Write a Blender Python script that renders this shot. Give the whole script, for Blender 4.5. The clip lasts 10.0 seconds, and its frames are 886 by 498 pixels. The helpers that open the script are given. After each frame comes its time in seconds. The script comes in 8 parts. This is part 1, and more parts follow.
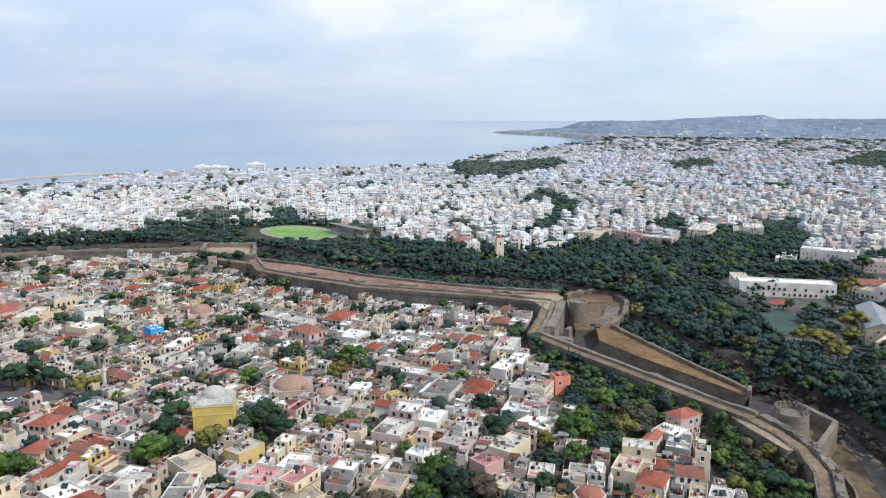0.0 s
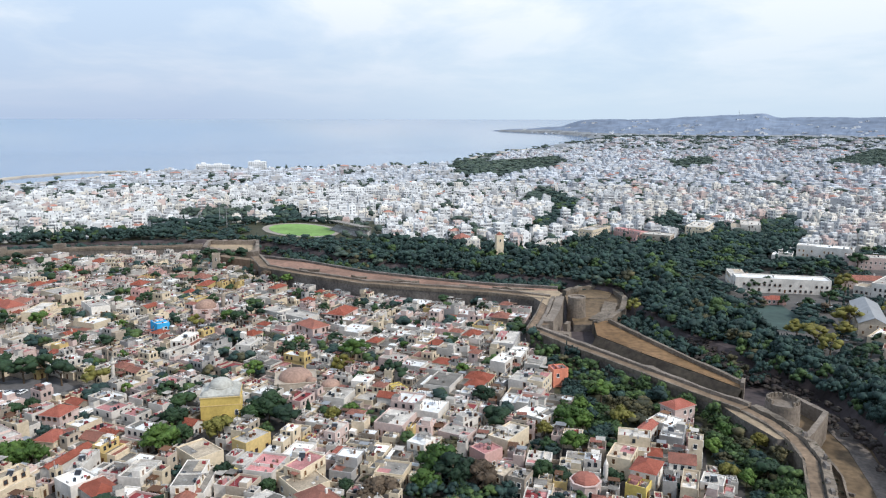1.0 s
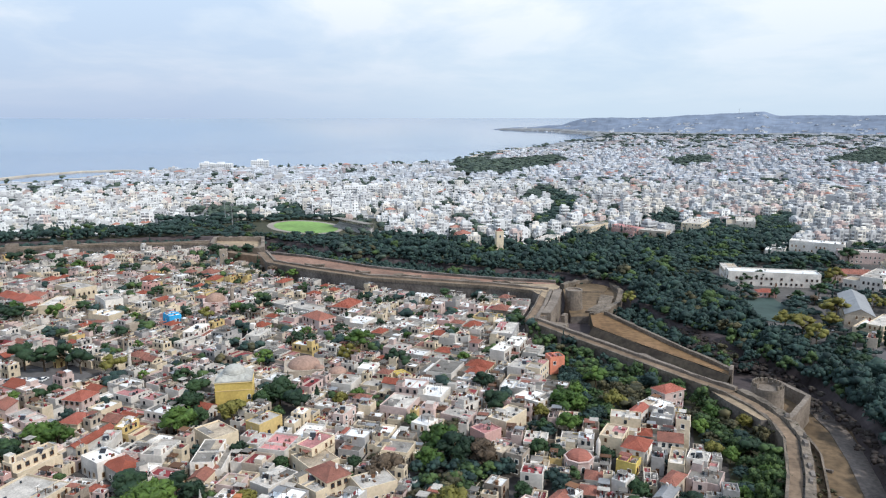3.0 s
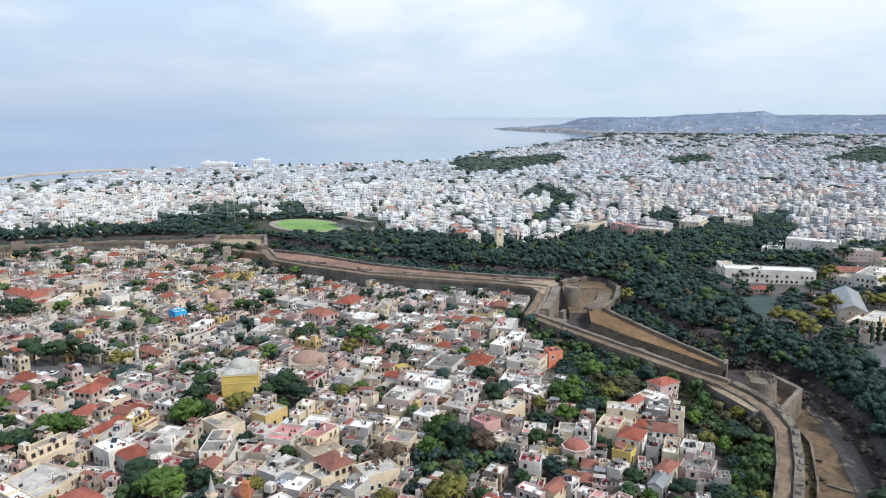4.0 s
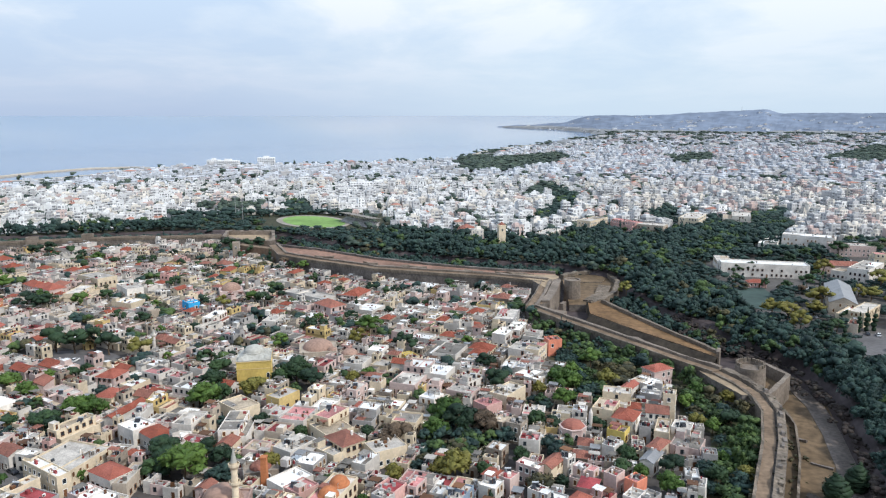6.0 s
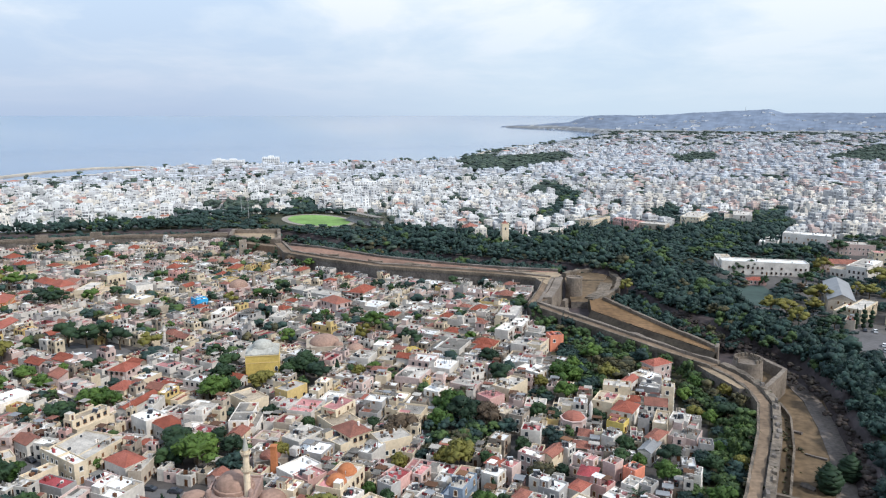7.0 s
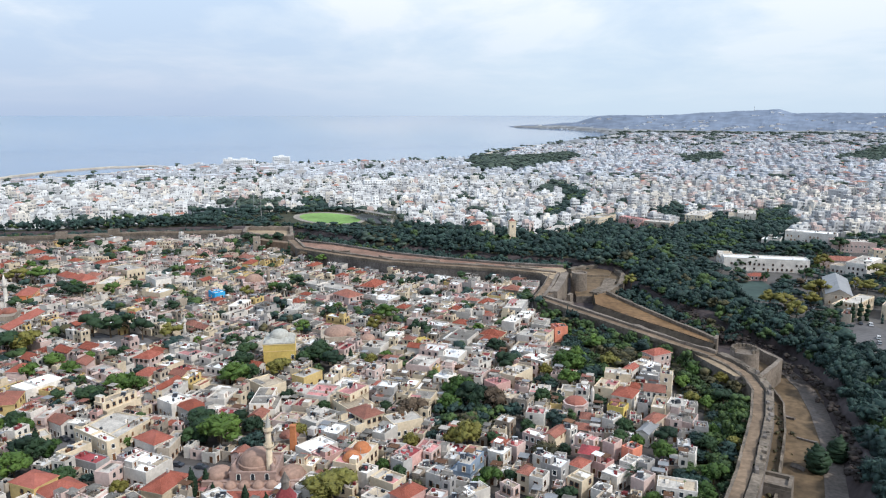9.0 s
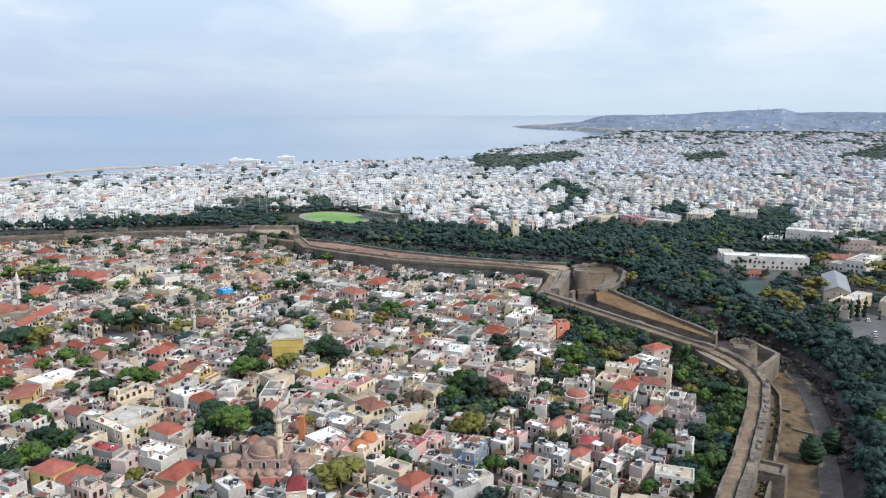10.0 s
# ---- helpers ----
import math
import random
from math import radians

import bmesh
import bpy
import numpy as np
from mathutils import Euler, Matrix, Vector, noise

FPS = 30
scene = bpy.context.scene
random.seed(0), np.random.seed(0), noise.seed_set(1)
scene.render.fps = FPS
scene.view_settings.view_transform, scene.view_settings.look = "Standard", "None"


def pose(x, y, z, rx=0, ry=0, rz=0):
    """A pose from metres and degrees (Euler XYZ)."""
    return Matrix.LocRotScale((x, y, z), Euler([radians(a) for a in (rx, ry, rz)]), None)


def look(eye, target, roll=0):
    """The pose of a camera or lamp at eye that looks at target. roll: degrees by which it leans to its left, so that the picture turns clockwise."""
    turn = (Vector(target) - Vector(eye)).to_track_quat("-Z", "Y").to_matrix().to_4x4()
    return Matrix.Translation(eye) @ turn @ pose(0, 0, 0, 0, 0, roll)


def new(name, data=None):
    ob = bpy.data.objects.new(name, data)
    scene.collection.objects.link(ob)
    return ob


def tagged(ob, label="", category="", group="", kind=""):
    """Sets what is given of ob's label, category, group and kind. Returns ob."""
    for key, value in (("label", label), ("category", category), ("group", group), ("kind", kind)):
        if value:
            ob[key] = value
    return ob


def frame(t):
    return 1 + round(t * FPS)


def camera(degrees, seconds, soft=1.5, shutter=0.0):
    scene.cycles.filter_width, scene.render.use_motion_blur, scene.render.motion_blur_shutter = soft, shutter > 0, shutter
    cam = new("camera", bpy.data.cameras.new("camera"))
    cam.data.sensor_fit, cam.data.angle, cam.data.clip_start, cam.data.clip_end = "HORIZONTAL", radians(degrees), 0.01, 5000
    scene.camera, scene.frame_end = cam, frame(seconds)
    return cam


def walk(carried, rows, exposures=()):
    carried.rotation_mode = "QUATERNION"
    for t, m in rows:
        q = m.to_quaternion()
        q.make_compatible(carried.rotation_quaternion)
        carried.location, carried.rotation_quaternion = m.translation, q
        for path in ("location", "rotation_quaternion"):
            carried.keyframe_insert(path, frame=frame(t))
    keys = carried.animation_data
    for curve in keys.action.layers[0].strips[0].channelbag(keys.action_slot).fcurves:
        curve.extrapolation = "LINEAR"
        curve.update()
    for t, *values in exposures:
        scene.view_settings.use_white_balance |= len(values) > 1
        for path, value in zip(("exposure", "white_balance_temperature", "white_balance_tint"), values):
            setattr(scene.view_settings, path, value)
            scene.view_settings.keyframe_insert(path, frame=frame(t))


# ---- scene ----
import collections

cam = camera(62.5, 10.0, soft=1.2)
PATH = [
    (0, (0.584, 0.027, 105.887), (0.555, 1.996, 105.541), 0.1),
    (0.5, (0.535, -3.409, 105.899), (0.506, -1.44, 105.551), 0.1),
    (1, (0.52, -6.821, 105.921), (0.49, -4.852, 105.571), 0.1),
    (1.5, (0.518, -10.208, 105.944), (0.487, -8.24, 105.594), 0.0),
    (2, (0.503, -13.592, 105.992), (0.472, -11.624, 105.64), 0.1),
    (2.5, (0.438, -17.048, 106.045), (0.406, -15.08, 105.692), 0.0),
    (4, (0.218, -27.409, 106.164), (0.185, -25.441, 105.809), -0.0),
    (4.5, (0.101, -30.83, 106.189), (0.067, -28.863, 105.832), -0.0),
    (5, (0.011, -34.24, 106.206), (-0.025, -32.272, 105.848), -0.0),
    (5.5, (-0.007, -37.635, 106.198), (-0.045, -35.668, 105.839), -0.0),
    (7, (-0.118, -47.833, 106.214), (-0.169, -45.866, 105.854), -0.0),
    (7.5, (-0.128, -51.241, 106.202), (-0.184, -49.274, 105.843), -0.0),
    (8, (-0.117, -54.628, 106.19), (-0.179, -52.661, 105.831), -0.0),
    (8.5, (-0.139, -57.998, 106.163), (-0.206, -56.032, 105.803), -0.0),
    (9, (-0.177, -61.425, 106.145), (-0.25, -59.459, 105.785), -0.0),
    (9.5, (-0.169, -64.931, 106.148), (-0.247, -62.965, 105.789), -0.1),
    (10, (-0.177, -68.489, 106.167), (-0.26, -66.523, 105.807), -0.1),
]
walk(cam, [(t, look(eye, target, roll)) for t, eye, target, roll in PATH], [(0, 0.0, 6000, 10), (10, 0.0, 6000, 10)])

# ---- world, sun, exposure ----
world = bpy.data.worlds.new("world")
scene.world = world
world.use_nodes = True
wn, wl = world.node_tree.nodes, world.node_tree.links
wn.clear()


def wnode(kind, **props):
    n = wn.new(kind)
    for k, v in props.items():
        n.inputs[k].default_value = v
    return n


SUN_AZ, SUN_EL = 122.0, 45.0       # degrees clockwise from +y, and up
w_out = wnode("ShaderNodeOutputWorld")
w_bg = wnode("ShaderNodeBackground", Strength=1.0)
w_sky = wnode("ShaderNodeTexSky")
w_sky.sky_type = "NISHITA"
w_sky.sun_disc = False
w_sky.sun_elevation, w_sky.sun_rotation = radians(SUN_EL), radians(SUN_AZ)
w_sky.air_density, w_sky.dust_density = 1.2, 2.0
w_dim = wnode("ShaderNodeVectorMath")
w_dim.operation = "SCALE"
w_dim.inputs["Scale"].default_value = 0.1
w_co = wnode("ShaderNodeTexCoord")
w_sep = wnode("ShaderNodeSeparateXYZ")
w_abs = wnode("ShaderNodeMath")
w_abs.operation = "MAXIMUM"
w_abs.inputs[1].default_value = 0.0
w_add = wnode("ShaderNodeMath")
w_add.operation = "ADD"
w_add.inputs[1].default_value = 0.16
w_div = wnode("ShaderNodeVectorMath")
w_div.operation = "DIVIDE"
w_com = wnode("ShaderNodeCombineXYZ")
w_map = wnode("ShaderNodeMapping")
w_map.inputs["Scale"].default_value = (1.0, 0.8, 1.0)
w_map.inputs["Location"].default_value = (0.35, 1.7, 0.0)
w_noise = wnode("ShaderNodeTexNoise", Scale=1.15, Detail=8.0, Roughness=0.56, Distortion=0.25)
w_ramp = wnode("ShaderNodeValToRGB")
w_ramp.color_ramp.elements[0].position, w_ramp.color_ramp.elements[0].color = 0.38, (0.70, 0.82, 0.95, 1)
w_ramp.color_ramp.elements[1].position, w_ramp.color_ramp.elements[1].color = 0.62, (1.07, 1.07, 1.06, 1)
mid = w_ramp.color_ramp.elements.new(0.5)
mid.color = (0.86, 0.935, 0.99, 1)
# haze towards the horizon
w_hz = wnode("ShaderNodeValToRGB")
w_hz.color_ramp.elements[0].position, w_hz.color_ramp.elements[0].color = 0.0, (1, 1, 1, 1)
w_hz.color_ramp.elements[1].position, w_hz.color_ramp.elements[1].color = 0.17, (0, 0, 0, 1)
w_hmix = wnode("ShaderNodeMix")
w_hmix.data_type = "RGBA"
# the haze is brighter on the side of the sun
w_hcol = wnode("ShaderNodeValToRGB")
w_hcol.color_ramp.elements[0].position, w_hcol.color_ramp.elements[0].color = 0.15, (0.53, 0.62, 0.77, 1)
w_hcol.color_ramp.elements[1].position, w_hcol.color_ramp.elements[1].color = 0.62, (0.70, 0.81, 0.89, 1)
w_hx = wnode("ShaderNodeMath")
w_hx.operation = "ADD"
w_hx.inputs[1].default_value = 0.5
w_mix = wnode("ShaderNodeMix")
w_mix.data_type = "RGBA"
w_mix.inputs["Factor"].default_value = 0.92
wl.new(w_co.outputs["Generated"], w_sep.inputs[0])
wl.new(w_sep.outputs["Z"], w_abs.inputs[0])
wl.new(w_abs.outputs[0], w_add.inputs[0])
for a in ("X", "Y", "Z"):
    wl.new(w_add.outputs[0], w_com.inputs[a])
wl.new(w_co.outputs["Generated"], w_div.inputs[0])
wl.new(w_com.outputs[0], w_div.inputs[1])
wl.new(w_div.outputs[0], w_map.inputs["Vector"])
wl.new(w_map.outputs[0], w_noise.inputs["Vector"])
w_side = wnode("ShaderNodeMath")
w_side.operation = "MULTIPLY_ADD"
w_side.inputs[1].default_value = 0.10
wl.new(w_sep.outputs["X"], w_side.inputs[0])
wl.new(w_noise.outputs["Fac"], w_side.inputs[2])
wl.new(w_side.outputs[0], w_ramp.inputs[0])
wl.new(w_abs.outputs[0], w_hz.inputs[0])
wl.new(w_sep.outputs["X"], w_hx.inputs[0])
wl.new(w_hx.outputs[0], w_hcol.inputs[0])
wl.new(w_hcol.outputs[0], w_hmix.inputs["B"])
wl.new(w_hz.outputs[0], w_hmix.inputs["Factor"])
wl.new(w_ramp.outputs[0], w_hmix.inputs["A"])
wl.new(w_sky.outputs[0], w_dim.inputs[0])
wl.new(w_dim.outputs[0], w_mix.inputs["A"])
# the cloud cover is bluer overhead
w_top = wnode("ShaderNodeValToRGB")
w_top.color_ramp.elements[0].position, w_top.color_ramp.elements[0].color = 0.22, (1, 1, 1, 1)
w_top.color_ramp.elements[1].position, w_top.color_ramp.elements[1].color = 0.55, (0.9, 0.97, 1.08, 1)
w_tint = wnode("ShaderNodeVectorMath")
w_tint.operation = "MULTIPLY"
wl.new(w_abs.outputs[0], w_top.inputs[0])
wl.new(w_hmix.outputs["Result"], w_tint.inputs[0])
wl.new(w_top.outputs[0], w_tint.inputs[1])
wl.new(w_tint.outputs[0], w_mix.inputs["B"])
wl.new(w_mix.outputs["Result"], w_bg.inputs["Color"])
wl.new(w_bg.outputs[0], w_out.inputs["Surface"])

sun_data = bpy.data.lights.new("sun", "SUN")
sun_data.energy, sun_data.angle, sun_data.color = 3.6, radians(3), (1.0, 0.935, 0.825)
sun = new("sun", sun_data)
sa, se = radians(SUN_AZ), radians(SUN_EL)
SUN_FROM = Vector((math.sin(sa) * math.cos(se), math.cos(sa) * math.cos(se), math.sin(se)))
sun.matrix_world = look(SUN_FROM * 300, (0, 0, 0))


# ---- materials ----
def material(name, color, rough=0.85, vary=0.18, scale=1.6, stain=0.35, island=0.0, bump=0.0, bump_scale=8.0, metal=0.0, tint=None, rand=0.0, wave=0.0):
    """A procedural surface: base colour, fine grain, broad stains, and variation from piece to piece."""
    m = bpy.data.materials.new(name)
    m.use_nodes = True
    n, l = m.node_tree.nodes, m.node_tree.links
    p = n["Principled BSDF"]
    p.inputs["Roughness"].default_value, p.inputs["Metallic"].default_value = rough, metal
    p.inputs["Specular IOR Level"].default_value = 0.25
    geo, info = n.new("ShaderNodeNewGeometry"), n.new("ShaderNodeObjectInfo")
    pos = geo.outputs["Position"]
    grain = n.new("ShaderNodeTexNoise")
    grain.inputs["Scale"].default_value, grain.inputs["Detail"].default_value = scale, 5.0
    l.new(pos, grain.inputs["Vector"])
    broad = n.new("ShaderNodeTexNoise")
    broad.inputs["Scale"].default_value, broad.inputs["Detail"].default_value = scale * 0.13, 3.0
    l.new(pos, broad.inputs["Vector"])

    def ranged(src, lo, hi, a=0.25, b=0.75):
        r = n.new("ShaderNodeMapRange")
        r.inputs["From Min"].default_value, r.inputs["From Max"].default_value = a, b
        r.inputs["To Min"].default_value, r.inputs["To Max"].default_value = lo, hi
        l.new(src, r.inputs["Value"])
        return r.outputs[0]

    def times(a, b):
        x = n.new("ShaderNodeMath")
        x.operation = "MULTIPLY"
        l.new(a, x.inputs[0])
        l.new(b, x.inputs[1])
        return x.outputs[0]

    value = times(ranged(grain.outputs["Fac"], 1 - vary, 1 + vary * 0.6), ranged(broad.outputs["Fac"], 1 - stain * 0.5, 1 + stain * 0.3))
    if island:
        value = times(value, ranged(geo.outputs["Random Per Island"], 1 - island, 1 + island * 0.5, 0, 1))
    if rand:
        value = times(value, ranged(info.outputs["Random"], 1 - rand, 1 + rand * 0.5, 0, 1))
    base = n.new("ShaderNodeMix")
    base.data_type = "RGBA"
    base.inputs["A"].default_value = (*color, 1)
    base.inputs["B"].default_value = (*(tint or color), 1)
    src = geo.outputs["Random Per Island"] if island else info.outputs["Random"]
    if tint:
        mixed = n.new("ShaderNodeMath")
        mixed.operation = "MULTIPLY_ADD"
        l.new(src, mixed.inputs[0])
        mixed.inputs[1].default_value = 0.7
        l.new(ranged(broad.outputs["Fac"], 0.0, 0.4), mixed.inputs[2])
        l.new(mixed.outputs[0], base.inputs["Factor"])
    else:
        base.inputs["Factor"].default_value = 0.0
    sc = n.new("ShaderNodeVectorMath")
    sc.operation = "SCALE"
    l.new(base.outputs["Result"], sc.inputs[0])
    l.new(value, sc.inputs["Scale"])
    l.new(sc.outputs[0], p.inputs["Base Color"])
    if bump or wave:
        b = n.new("ShaderNodeBump")
        b.inputs["Strength"].default_value = 0.6
        if wave:
            w = n.new("ShaderNodeTexWave")
            w.inputs["Scale"].default_value = wave
            w.inputs["Distortion"].default_value = 0.6
            co = n.new("ShaderNodeTexCoord")
            l.new(co.outputs["Object"], w.inputs["Vector"])
            l.new(w.outputs["Fac"], b.inputs["Height"])
            b.inputs["Distance"].default_value = 0.08
        else:
            k = n.new("ShaderNodeTexNoise")
            k.inputs["Scale"].default_value, k.inputs["Detail"].default_value = bump_scale, 4.0
            l.new(pos, k.inputs["Vector"])
            l.new(k.outputs["Fac"], b.inputs["Height"])
            b.inputs["Distance"].default_value = bump
        l.new(b.outputs[0], p.inputs["Normal"])
    return m


